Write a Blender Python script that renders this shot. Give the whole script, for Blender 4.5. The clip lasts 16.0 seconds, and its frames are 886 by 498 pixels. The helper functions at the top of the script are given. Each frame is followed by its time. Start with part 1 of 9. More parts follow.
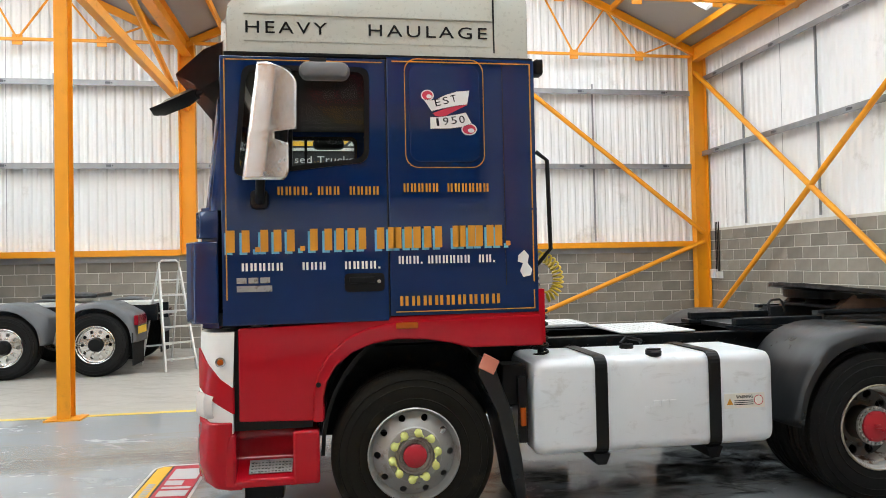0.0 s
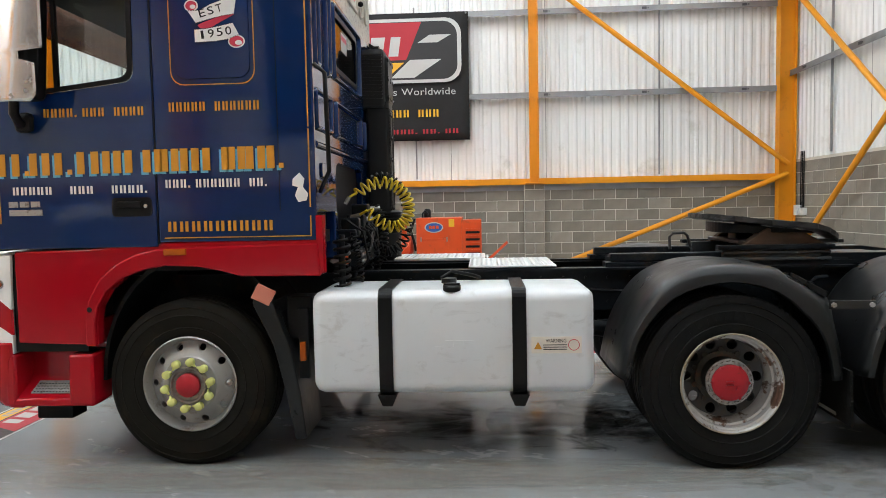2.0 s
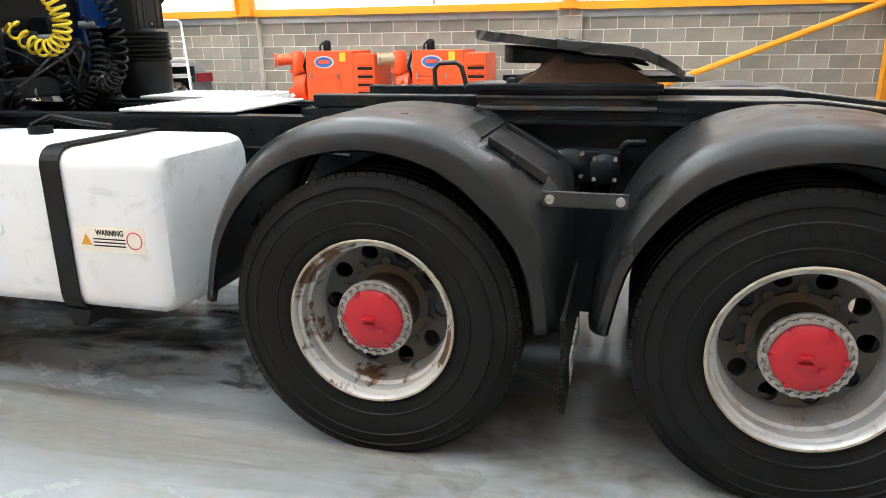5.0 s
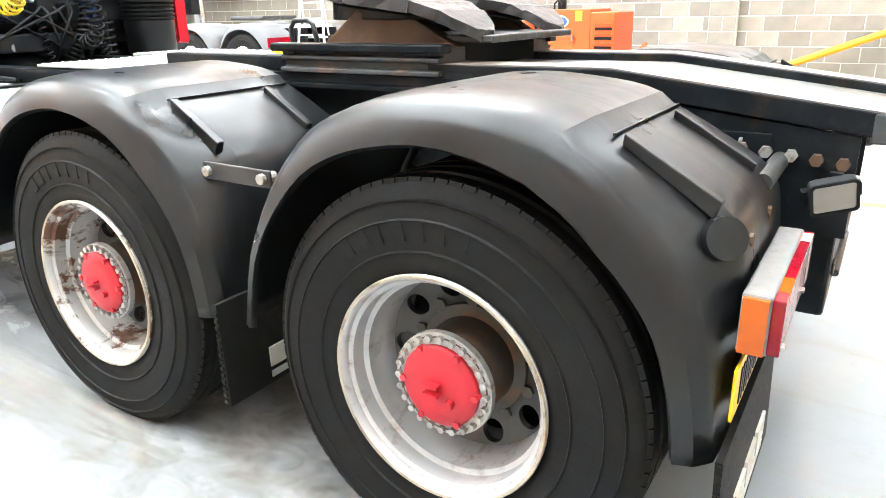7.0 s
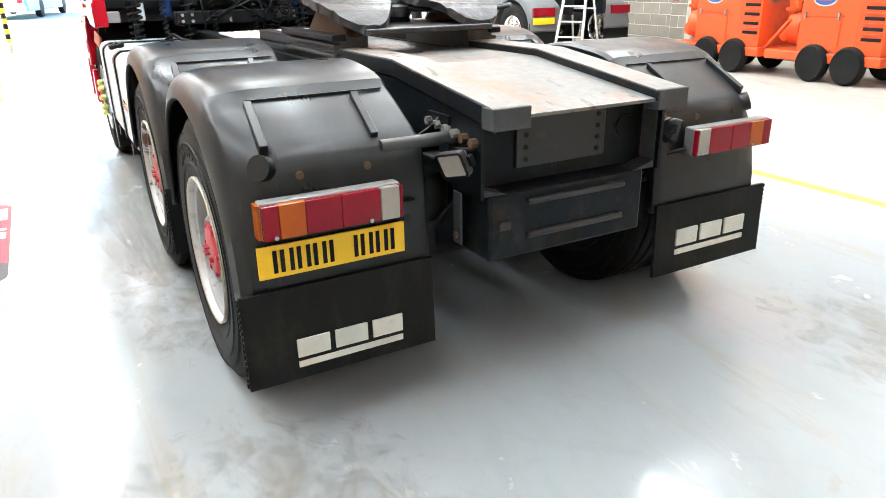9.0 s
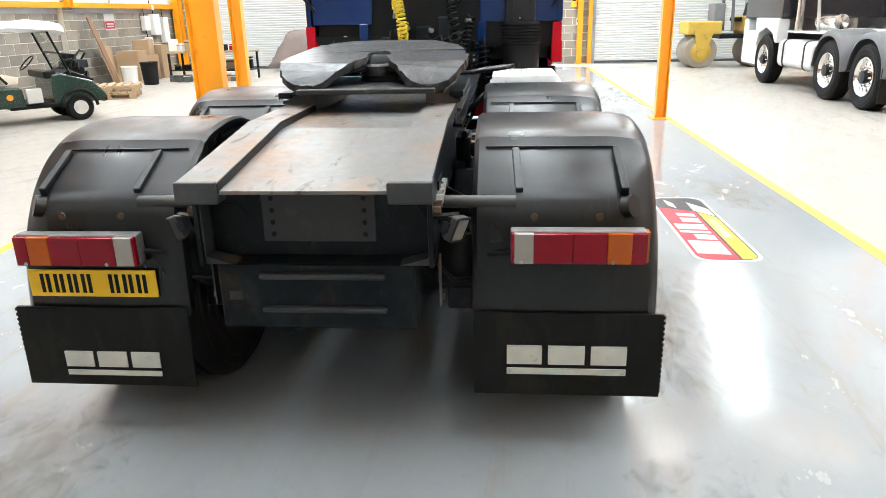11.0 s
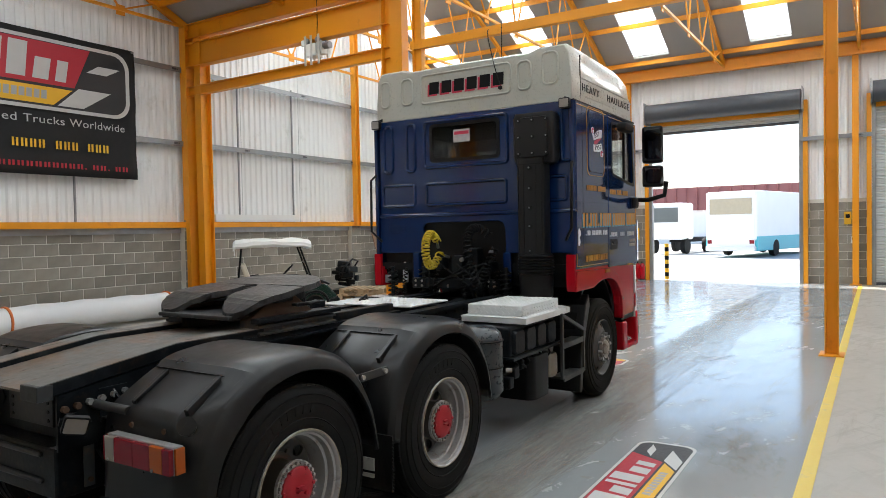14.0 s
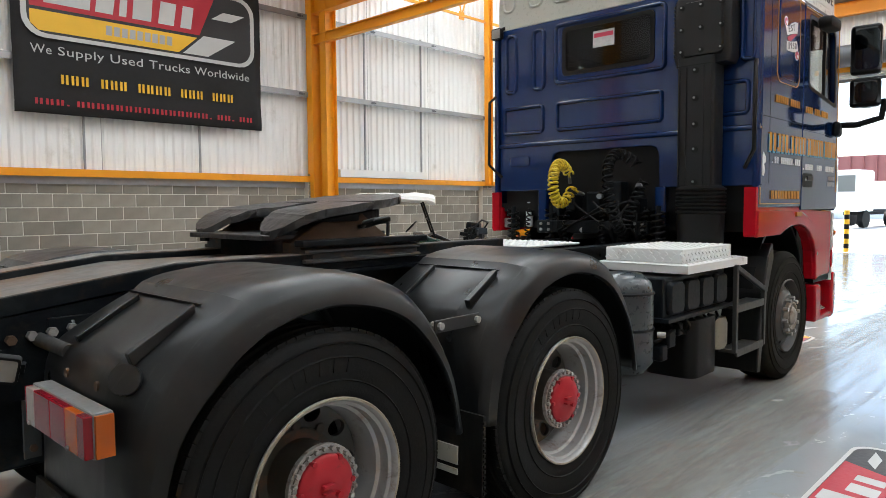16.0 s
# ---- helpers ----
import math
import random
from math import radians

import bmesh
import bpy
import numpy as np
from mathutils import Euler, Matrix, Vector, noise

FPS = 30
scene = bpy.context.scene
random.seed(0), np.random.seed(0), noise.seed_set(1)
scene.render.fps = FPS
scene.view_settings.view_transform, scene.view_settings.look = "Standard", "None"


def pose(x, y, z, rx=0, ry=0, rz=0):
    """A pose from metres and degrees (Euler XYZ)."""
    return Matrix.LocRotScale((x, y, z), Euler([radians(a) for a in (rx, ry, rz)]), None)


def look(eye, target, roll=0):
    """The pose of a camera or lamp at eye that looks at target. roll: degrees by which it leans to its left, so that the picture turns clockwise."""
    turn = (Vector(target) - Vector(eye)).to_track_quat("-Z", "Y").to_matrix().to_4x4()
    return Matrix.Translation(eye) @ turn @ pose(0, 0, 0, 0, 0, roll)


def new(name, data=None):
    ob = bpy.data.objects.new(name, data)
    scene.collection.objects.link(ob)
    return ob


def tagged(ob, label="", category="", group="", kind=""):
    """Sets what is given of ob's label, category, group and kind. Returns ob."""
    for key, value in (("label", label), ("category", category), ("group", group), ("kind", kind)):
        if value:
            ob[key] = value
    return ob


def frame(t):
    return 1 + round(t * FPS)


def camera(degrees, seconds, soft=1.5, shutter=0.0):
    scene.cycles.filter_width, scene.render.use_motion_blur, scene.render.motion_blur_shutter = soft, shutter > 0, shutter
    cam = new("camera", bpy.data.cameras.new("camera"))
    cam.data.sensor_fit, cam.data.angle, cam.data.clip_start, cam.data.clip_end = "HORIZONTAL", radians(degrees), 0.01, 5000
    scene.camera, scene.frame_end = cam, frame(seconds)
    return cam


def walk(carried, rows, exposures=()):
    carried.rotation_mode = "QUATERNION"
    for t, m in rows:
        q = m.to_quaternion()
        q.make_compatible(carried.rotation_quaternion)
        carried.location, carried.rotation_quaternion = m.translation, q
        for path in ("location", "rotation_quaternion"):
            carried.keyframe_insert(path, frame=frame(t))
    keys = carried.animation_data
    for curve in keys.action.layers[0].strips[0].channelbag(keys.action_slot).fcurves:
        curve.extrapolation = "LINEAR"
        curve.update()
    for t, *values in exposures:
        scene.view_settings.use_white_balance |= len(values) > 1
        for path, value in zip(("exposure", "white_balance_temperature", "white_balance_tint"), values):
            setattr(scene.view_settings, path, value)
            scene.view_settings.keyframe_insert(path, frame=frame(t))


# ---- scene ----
cam = camera(65.1, 16.0, 0.9)
PATH = [
    (0, (-0.476, -5.593, 1.727), (-0.169, -3.617, 1.77), -1.2),
    (0.5, (0.147, -5.721, 1.727), (0.33, -3.73, 1.751), -1.2),
    (1, (0.72, -5.665, 1.662), (0.788, -3.666, 1.667), -1.3),
    (1.5, (1.301, -5.499, 1.64), (1.269, -3.5, 1.605), -1.2),
    (2, (1.833, -5.326, 1.593), (1.715, -3.334, 1.469), -1.1),
    (2.5, (2.342, -5.105, 1.582), (2.149, -3.131, 1.324), -1.0),
    (3, (2.851, -4.879, 1.576), (2.59, -2.929, 1.213), -1.0),
    (3.2, (3.043, -4.78, 1.568), (2.746, -2.842, 1.17), -1.0),
    (5.3, (4.26, -3.129, 1.417), (3.741, -1.284, 0.845), -0.3),
    (5.5, (4.387, -3.02, 1.402), (3.844, -1.183, 0.828), -0.0),
    (6, (4.661, -2.724, 1.38), (4.03, -0.922, 0.785), -0.3),
    (6.5, (5.036, -2.514, 1.368), (4.261, -0.773, 0.759), -0.4),
    (7, (5.477, -2.461, 1.395), (4.463, -0.866, 0.742), -1.1),
    (7.5, (6.023, -2.465, 1.455), (4.775, -1.055, 0.78), -1.2),
    (8, (6.637, -2.305, 1.501), (5.205, -1.094, 0.807), -1.5),
    (8.2, (6.849, -2.225, 1.51), (5.385, -1.059, 0.804), -1.4),
    (10.3, (7.642, -0.173, 1.541), (5.777, 0.011, 0.842), -1.2),
    (10.5, (7.662, 0.076, 1.582), (5.786, 0.138, 0.892), -1.4),
    (11, (7.722, 0.66, 1.649), (5.835, 0.494, 1.006), -1.3),
    (11.5, (7.661, 1.242, 1.671), (5.798, 0.851, 1.059), -1.4),
    (12, (7.642, 1.894, 1.706), (5.807, 1.32, 1.156), -1.5),
    (12.5, (7.526, 2.475, 1.737), (5.708, 1.751, 1.322), -1.6),
    (13, (7.418, 3.047, 1.808), (5.622, 2.206, 1.55), -1.5),
    (13.5, (7.303, 3.439, 1.822), (5.559, 2.469, 1.694), -1.3),
    (14, (7.215, 3.703, 1.819), (5.522, 2.64, 1.763), -1.1),
    (14.5, (7.134, 3.828, 1.787), (5.497, 2.679, 1.756), -0.9),
    (15, (6.86, 3.643, 1.682), (5.282, 2.415, 1.645), -0.5),
    (15.5, (6.42, 3.311, 1.552), (4.898, 2.015, 1.492), -0.4),
    (16, (6.002, 3.012, 1.439), (4.555, 1.637, 1.312), -0.4),
]
EXPOSURES = [(0.0, 2.06), (1.0, 1.78), (1.5, 1.62), (2.0, 1.85), (3.0, 2.1), (5.5, 3.32), (6.0, 3.82), (6.5, 4.12), (7.0, 4.15), (8.0, 3.75), (10.5, 3.05), (11.5, 2.75), (12.5, 2.3), (13.0, 1.92), (13.5, 1.65), (14.5, 1.33), (15.5, 1.48), (16.0, 1.85)]
SKYLIGHT_W = 28.0
AX1, AX2 = 3.27, 4.66          # rear axles, behind the front one
walk(cam, [(t, look(eye, target, roll)) for t, eye, target, roll in PATH], EXPOSURES)

# ---- light ----
world = bpy.data.worlds.new("sky")
scene.world = world
world.use_nodes = True
wn = world.node_tree
sky = wn.nodes.new("ShaderNodeTexSky")
sky.sky_type, sky.sun_disc = "NISHITA", False
sky.sun_elevation, sky.sun_rotation = radians(48), radians(202)
wn.links.new(sky.outputs[0], wn.nodes["Background"].inputs[0])
wn.nodes["Background"].inputs[1].default_value = 0.15
sun = new("sun", bpy.data.lights.new("sun", "SUN"))
sun.data.energy, sun.data.angle, sun.data.color = 4.6, radians(0.5), (1.0, 0.95, 0.87)
sun.matrix_world = look((-12, -30, 36), (0, 0, 0))

# ---- materials ----
def mat(name, color, rough=0.5, metal=0.0, vary=0.12, scale=6.0, bump=0.0, bscale=40.0, spec=0.5, dirt=None, dirt_amt=0.0,
        dirt_scale=2.0, coat=0.0, rvary=0.12, random_vary=0.0, sharp=0.18):
    m = bpy.data.materials.new(name)
    m.use_nodes = True
    nt, n, l = m.node_tree, m.node_tree.nodes, m.node_tree.links
    b = n["Principled BSDF"]
    b.inputs["Metallic"].default_value, b.inputs["Specular IOR Level"].default_value = metal, spec
    b.inputs["Coat Weight"].default_value, b.inputs["Coat Roughness"].default_value = coat, 0.06
    tc = n.new("ShaderNodeTexCoord")
    big, fine = n.new("ShaderNodeTexNoise"), n.new("ShaderNodeTexNoise")
    big.inputs["Scale"].default_value, big.inputs["Detail"].default_value = scale, 6
    fine.inputs["Scale"].default_value, fine.inputs["Detail"].default_value = bscale, 4
    for t in (big, fine):
        l.new(tc.outputs["Object"], t.inputs["Vector"])
    mix = n.new("ShaderNodeMix")
    mix.data_type = "RGBA"
    mix.inputs["A"].default_value = (*[c * (1 - vary) for c in color], 1)
    mix.inputs["B"].default_value = (*[min(1, c * (1 + vary)) for c in color], 1)
    l.new(big.outputs["Fac"], mix.inputs["Factor"])
    out = mix.outputs["Result"]
    if dirt:
        dn, ramp, dm = n.new("ShaderNodeTexNoise"), n.new("ShaderNodeValToRGB"), n.new("ShaderNodeMix")
        dn.inputs["Scale"].default_value, dn.inputs["Detail"].default_value, dn.inputs["Roughness"].default_value = dirt_scale, 9, 0.68
        l.new(tc.outputs["Object"], dn.inputs["Vector"])
        ramp.color_ramp.elements[0].position, ramp.color_ramp.elements[1].position = 0.62 - 0.3 * dirt_amt, 0.62 + sharp - 0.3 * dirt_amt
        l.new(dn.outputs["Fac"], ramp.inputs["Fac"])
        dm.data_type = "RGBA"
        dm.inputs["B"].default_value = (*dirt, 1)
        l.new(ramp.outputs["Color"], dm.inputs["Factor"])
        l.new(out, dm.inputs["A"])
        out = dm.outputs["Result"]
    if random_vary:
        oi, hsv, mr = n.new("ShaderNodeObjectInfo"), n.new("ShaderNodeHueSaturation"), n.new("ShaderNodeMapRange")
        l.new(oi.outputs["Random"], mr.inputs["Value"])
        mr.inputs["To Min"].default_value, mr.inputs["To Max"].default_value = 1 - random_vary, 1 + random_vary
        l.new(mr.outputs["Result"], hsv.inputs["Value"])
        l.new(out, hsv.inputs["Color"])
        out = hsv.outputs["Color"]
    l.new(out, b.inputs["Base Color"])
    rr = n.new("ShaderNodeMapRange")
    rr.inputs["To Min"].default_value, rr.inputs["To Max"].default_value = max(0.02, rough - rvary), min(1, rough + rvary)
    l.new(fine.outputs["Fac"], rr.inputs["Value"])
    l.new(rr.outputs["Result"], b.inputs["Roughness"])
    if bump:
        bp = n.new("ShaderNodeBump")
        bp.inputs["Strength"].default_value, bp.inputs["Distance"].default_value = bump, 0.01
        l.new(fine.outputs["Fac"], bp.inputs["Height"])
        l.new(bp.outputs["Normal"], b.inputs["Normal"])
    return m


def wear(m, colour, scale, stretch, lo, hi, amount, dull=0.0, turn=0.0, distort=0.6):
    """Lays scuffs, streaks or dust over a material: a stretched noise with its own colour and loss of gloss."""
    n, l, b = m.node_tree.nodes, m.node_tree.links, m.node_tree.nodes["Principled BSDF"]
    tc = next(k for k in n if k.bl_idname == "ShaderNodeTexCoord")
    mp, nz, mr, mx, ad = n.new("ShaderNodeMapping"), n.new("ShaderNodeTexNoise"), n.new("ShaderNodeMapRange"), n.new("ShaderNodeMix"), n.new("ShaderNodeMath")
    mp.inputs["Scale"].default_value, mp.inputs["Rotation"].default_value = stretch, (0, 0, radians(turn))
    l.new(tc.outputs["Object"], mp.inputs["Vector"])
    nz.inputs["Scale"].default_value, nz.inputs["Detail"].default_value, nz.inputs["Roughness"].default_value, nz.inputs["Distortion"].default_value = scale, 8, 0.66, distort
    l.new(mp.outputs["Vector"], nz.inputs["Vector"])
    mr.inputs["From Min"].default_value, mr.inputs["From Max"].default_value, mr.inputs["To Max"].default_value = lo, hi, amount
    l.new(nz.outputs["Fac"], mr.inputs["Value"])
    mx.data_type = "RGBA"
    mx.inputs["B"].default_value = (*colour, 1)
    l.new(mr.outputs["Result"], mx.inputs["Factor"])
    l.new(b.inputs["Base Color"].links[0].from_socket, mx.inputs["A"])
    l.new(mx.outputs["Result"], b.inputs["Base Color"])
    ad.operation = "MULTIPLY_ADD"
    ad.inputs[1].default_value = dull
    l.new(mr.outputs["Result"], ad.inputs[0])
    l.new(b.inputs["Roughness"].links[0].from_socket, ad.inputs[2])
    l.new(ad.outputs[0], b.inputs["Roughness"])
    return m


def glass(name, tint, alpha=0.35, rough=0.02):
    m = bpy.data.materials.new(name)
    m.use_nodes = True
    n, l = m.node_tree.nodes, m.node_tree.links
    g, t, mx = n.new("ShaderNodeBsdfGlossy"), n.new("ShaderNodeBsdfTransparent"), n.new("ShaderNodeMixShader")
    lw, pw, fr = n.new("ShaderNodeLayerWeight"), n.new("ShaderNodeMath"), n.new("ShaderNodeMapRange")
    pw.operation = "POWER"
    pw.inputs[1].default_value = 4.0
    l.new(lw.outputs["Facing"], pw.inputs[0])
    l.new(pw.outputs[0], fr.inputs["Value"])
    fr.inputs["To Min"].default_value, fr.inputs["To Max"].default_value = 0.025, 0.9
    g.inputs["Roughness"].default_value = rough
    t.inputs["Color"].default_value = (*tint, 1)
    l.new(fr.outputs[0], mx.inputs[0])
    l.new(t.outputs[0], mx.inputs[1])
    l.new(g.outputs[0], mx.inputs[2])
    l.new(mx.outputs[0], n["Material Output"].inputs["Surface"])
    return m


STEEL_ORANGE = mat("orange_steel_paint", (0.80, 0.312, 0.007), 0.42, vary=0.09, scale=1.5, bump=0.03, dirt=(0.52, 0.19, 0.012), dirt_amt=0.06, dirt_scale=2.5)
CLAD = mat("white_cladding", (0.81, 0.82, 0.815), 0.5, vary=0.04, scale=0.6, bump=0.02, dirt=(0.55, 0.54, 0.5), dirt_amt=0.1, dirt_scale=1.2)
BLOCK = mat("concrete_block", (0.245, 0.223, 0.188), 0.92, vary=0.24, scale=4, bump=0.5, bscale=90, random_vary=0.2)
MORTAR = mat("mortar", (0.62, 0.59, 0.52), 0.95, vary=0.1, scale=4, bump=0.4, bscale=120)
ROOFIN = mat("roof_lining", (0.35, 0.34, 0.32), 0.7, vary=0.06, scale=0.8, bump=0.02)
GALV = mat("galvanised_steel", (0.30, 0.31, 0.32), 0.42, 0.7, vary=0.25, scale=5)
SHUTTER = mat("shutter_steel", (0.56, 0.58, 0.58), 0.5, 0.1, vary=0.05, scale=1)
DARKGREY = mat("dark_grey_paint", (0.06, 0.065, 0.075), 0.5, vary=0.15, scale=4)


def floor_mat(name, base, rough, stain, grime):
    """Painted or bare concrete: broad mottling, small brown spots, scuffs that dull the gloss."""
    m = mat(name, base, rough, vary=0.07, scale=0.5, bump=0.006, bscale=9, dirt=stain, dirt_amt=0.13, dirt_scale=1.1, rvary=0.08, spec=0.5)
    n, l, b = m.node_tree.nodes, m.node_tree.links, m.node_tree.nodes["Principled BSDF"]
    tc = next(k for k in n if k.bl_idname == "ShaderNodeTexCoord")
    col = b.inputs["Base Color"].links[0].from_socket
    gloss = b.inputs["Roughness"].links[0].from_socket
    mask, mramp = n.new("ShaderNodeTexNoise"), n.new("ShaderNodeMapRange")
    mask.inputs["Scale"].default_value, mask.inputs["Detail"].default_value = 0.45, 5
    l.new(tc.outputs["Object"], mask.inputs["Vector"])
    mramp.inputs["From Min"].default_value, mramp.inputs["From Max"].default_value = 0.30, 0.56
    l.new(mask.outputs["Fac"], mramp.inputs["Value"])
    # scale, stretch, turn, thresholds, colour, loss of gloss
    for scale, stretch, turn, lo, hi, colour, dull in ((5.5, 1.0, 0, 0.60, 0.72, grime, 0.16), (5.2, 0.26, 24, 0.50, 0.62, [0.93 * c for c in base], 0.22), (6.4, 0.24, -38, 0.52, 0.63, [0.93 * c for c in base], 0.12), (5.0, 0.12, 3, 0.55, 0.70, grime, 0.14)):
        mp, nz, rp, mx, mr = n.new("ShaderNodeMapping"), n.new("ShaderNodeTexNoise"), n.new("ShaderNodeValToRGB"), n.new("ShaderNodeMix"), n.new("ShaderNodeMath")
        tn = n.new("ShaderNodeMapping")
        tn.inputs["Rotation"].default_value = (0, 0, radians(turn))
        mp.inputs["Scale"].default_value = (stretch, 1, 1)
        l.new(tc.outputs["Object"], tn.inputs["Vector"])
        l.new(tn.outputs["Vector"], mp.inputs["Vector"])
        nz.inputs["Scale"].default_value, nz.inputs["Detail"].default_value, nz.inputs["Distortion"].default_value, nz.inputs["Roughness"].default_value = scale, 9, 0.5, 0.7
        l.new(mp.outputs["Vector"], nz.inputs["Vector"])
        rp.color_ramp.elements[0].position, rp.color_ramp.elements[1].position = lo, hi
        rp.color_ramp.elements[1].color = (0.75, 0.75, 0.75, 1)
        l.new(nz.outputs["Fac"], rp.inputs["Fac"])
        am = n.new("ShaderNodeMath")
        am.operation = "MULTIPLY"
        l.new(rp.outputs["Color"], am.inputs[0])
        l.new(mramp.outputs["Result"], am.inputs[1])
        mx.data_type = "RGBA"
        mx.inputs["B"].default_value = (*colour, 1)
        l.new(am.outputs[0], mx.inputs["Factor"])
        l.new(col, mx.inputs["A"])
        col = mx.outputs["Result"]
        mr.operation = "MULTIPLY_ADD"
        mr.inputs[1].default_value = dull
        l.new(am.outputs[0], mr.inputs[0])
        l.new(gloss, mr.inputs[2])
        gloss = mr.outputs[0]
    l.new(col, b.inputs["Base Color"])
    l.new(gloss, b.inputs["Roughness"])
    return m


def stain_mat(name, colour, rough, scale, lo, hi, strength):
    """A spill with ragged holes in it."""
    m = bpy.data.materials.new(name)
    m.use_nodes = True
    n, l, b = m.node_tree.nodes, m.node_tree.links, m.node_tree.nodes["Principled BSDF"]
    b.inputs["Base Color"].default_value, b.inputs["Roughness"].default_value = (*colour, 1), rough
    tc, nz, rp = n.new("ShaderNodeTexCoord"), n.new("ShaderNodeTexNoise"), n.new("ShaderNodeValToRGB")
    nz.inputs["Scale"].default_value, nz.inputs["Detail"].default_value, nz.inputs["Roughness"].default_value, nz.inputs["Distortion"].default_value = scale, 8, 0.65, 0.8
    l.new(tc.outputs["Object"], nz.inputs["Vector"])
    grad, ml = n.new("ShaderNodeTexGradient"), n.new("ShaderNodeMath")
    grad.gradient_type = "SPHERICAL"
    l.new(tc.outputs["Object"], grad.inputs["Vector"])
    ml.operation = "MULTIPLY_ADD"
    ml.inputs[1].default_value = 0.30
    l.new(grad.outputs["Fac"], ml.inputs[0])
    l.new(nz.outputs["Fac"], ml.inputs[2])
    rp.color_ramp.elements[0].position, rp.color_ramp.elements[1].position = lo, hi
    l.new(ml.outputs[0], rp.inputs["Fac"])
    rp.color_ramp.elements[1].color = (strength, strength, strength, 1)
    l.new(rp.outputs["Color"], b.inputs["Alpha"])
    return m


EPOXY = floor_mat("grey_floor_paint", (0.285, 0.306, 0.316), 0.12, (0.30, 0.28, 0.245), (0.26, 0.22, 0.165))
CONCRETE = floor_mat("bare_concrete", (0.365, 0.345, 0.308), 0.36, (0.34, 0.31, 0.26), (0.30, 0.26, 0.20))
YELLOW = mat("yellow_line_paint", (0.68, 0.49, 0.06), 0.45, vary=0.1, scale=3, dirt=(0.4, 0.36, 0.25), dirt_amt=0.14, dirt_scale=6)

# ---- mesh helpers ----
def box(bm, x0, x1, y0, y1, z0, z1):
    v = [bm.verts.new((x, y, z)) for x in (x0, x1) for y in (y0, y1) for z in (z0, z1)]
    for f in ((0, 1, 3, 2), (4, 6, 7, 5), (0, 4, 5, 1), (2, 3, 7, 6), (0, 2, 6, 4), (1, 5, 7, 3)):
        bm.faces.new([v[i] for i in f])
    return bm


def bx(x0, x1, y0, y1, z0, z1):
    return box(bmesh.new(), x0, x1, y0, y1, z0, z1)


def ring_frame(d):
    d = d.normalized()
    a = d.cross(Vector((0, 0, 1))) if abs(d.z) < 0.95 else d.cross(Vector((0, 1, 0)))
    a.normalize()
    return a, d.cross(a).normalized()


def cyl(bm, p0, p1, r, r1=None, n=14, caps=True):
    p0, p1 = Vector(p0), Vector(p1)
    a, b = ring_frame(p1 - p0)
    rings = []
    for p, q in ((p0, r), (p1, r if r1 is None else r1)):
        rings.append([bm.verts.new(p + q * (math.cos(t) * a + math.sin(t) * b)) for t in (2 * math.pi * i / n for i in range(n))])
    for i in range(n):
        bm.faces.new((rings[0][i], rings[0][i - 1], rings[1][i - 1], rings[1][i]))
    if caps:
        bm.faces.new(rings[0])
        bm.faces.new(rings[1][::-1])
    return bm


def tube(bm, pts, r, n=8, closed=False):
    pts = [Vector(p) for p in pts]
    rings, a = [], None
    for i, p in enumerate(pts):
        d = (pts[min(i + 1, len(pts) - 1)] - pts[max(i - 1, 0)]).normalized()
        if a is None:
            a, _ = ring_frame(d)
        a = (a - a.dot(d) * d).normalized()
        b = d.cross(a)
        rings.append([bm.verts.new(p + r * (math.cos(t) * a + math.sin(t) * b)) for t in (2 * math.pi * k / n for k in range(n))])
    for u, w in zip(rings, rings[1:]):
        for i in range(n):
            bm.faces.new((u[i], u[i - 1], w[i - 1], w[i]))
    bm.faces.new(rings[0])
    bm.faces.new(rings[-1][::-1])
    return bm


def prism(bm, pts, axis, a0, a1):
    """A polygon of 2D points, drawn out along an axis."""
    def at(p, a):
        return {"x": (a, p[0], p[1]), "y": (p[0], a, p[1]), "z": (p[0], p[1], a)}[axis]
    u, w = [bm.verts.new(at(p, a0)) for p in pts], [bm.verts.new(at(p, a1)) for p in pts]
    n = len(pts)
    bm.faces.new(u)
    bm.faces.new(w[::-1])
    for i in range(n):
        bm.faces.new((u[i], u[i - 1], w[i - 1], w[i]))
    return bm


def lathe(bm, prof, c=(0, 0, 0), axis="y", n=40, closed=False, caps=True):
    """Rows of radius and height, turned round an axis through c."""
    rings = []
    for r, h in prof:
        ring = []
        for k in range(n):
            t = 2 * math.pi * k / n
            u, w = r * math.cos(t), r * math.sin(t)
            p = {"y": (u, h, w), "x": (h, u, w), "z": (u, w, h)}[axis]
            ring.append(bm.verts.new(Vector(c) + Vector(p)))
        rings.append(ring)
    for u, w in zip(rings, rings[1:] + (rings[:1] if closed else [])):
        for i in range(n):
            bm.faces.new((u[i], u[i - 1], w[i - 1], w[i]))
    if not closed and caps:
        bm.faces.new(rings[0])
        bm.faces.new(rings[-1][::-1])
    return bm


def round_rect(w, h, r, n=4, cx=0, cy=0):
    out = []
    for k, (sx, sy) in enumerate(((1, 1), (-1, 1), (-1, -1), (1, -1))):
        for i in range(n + 1):
            t = math.pi / 2 * (k + i / n)
            out.append((cx + sx * (w / 2 - r) + r * math.cos(t), cy + sy * (h / 2 - r) + r * math.sin(t)))
    return out


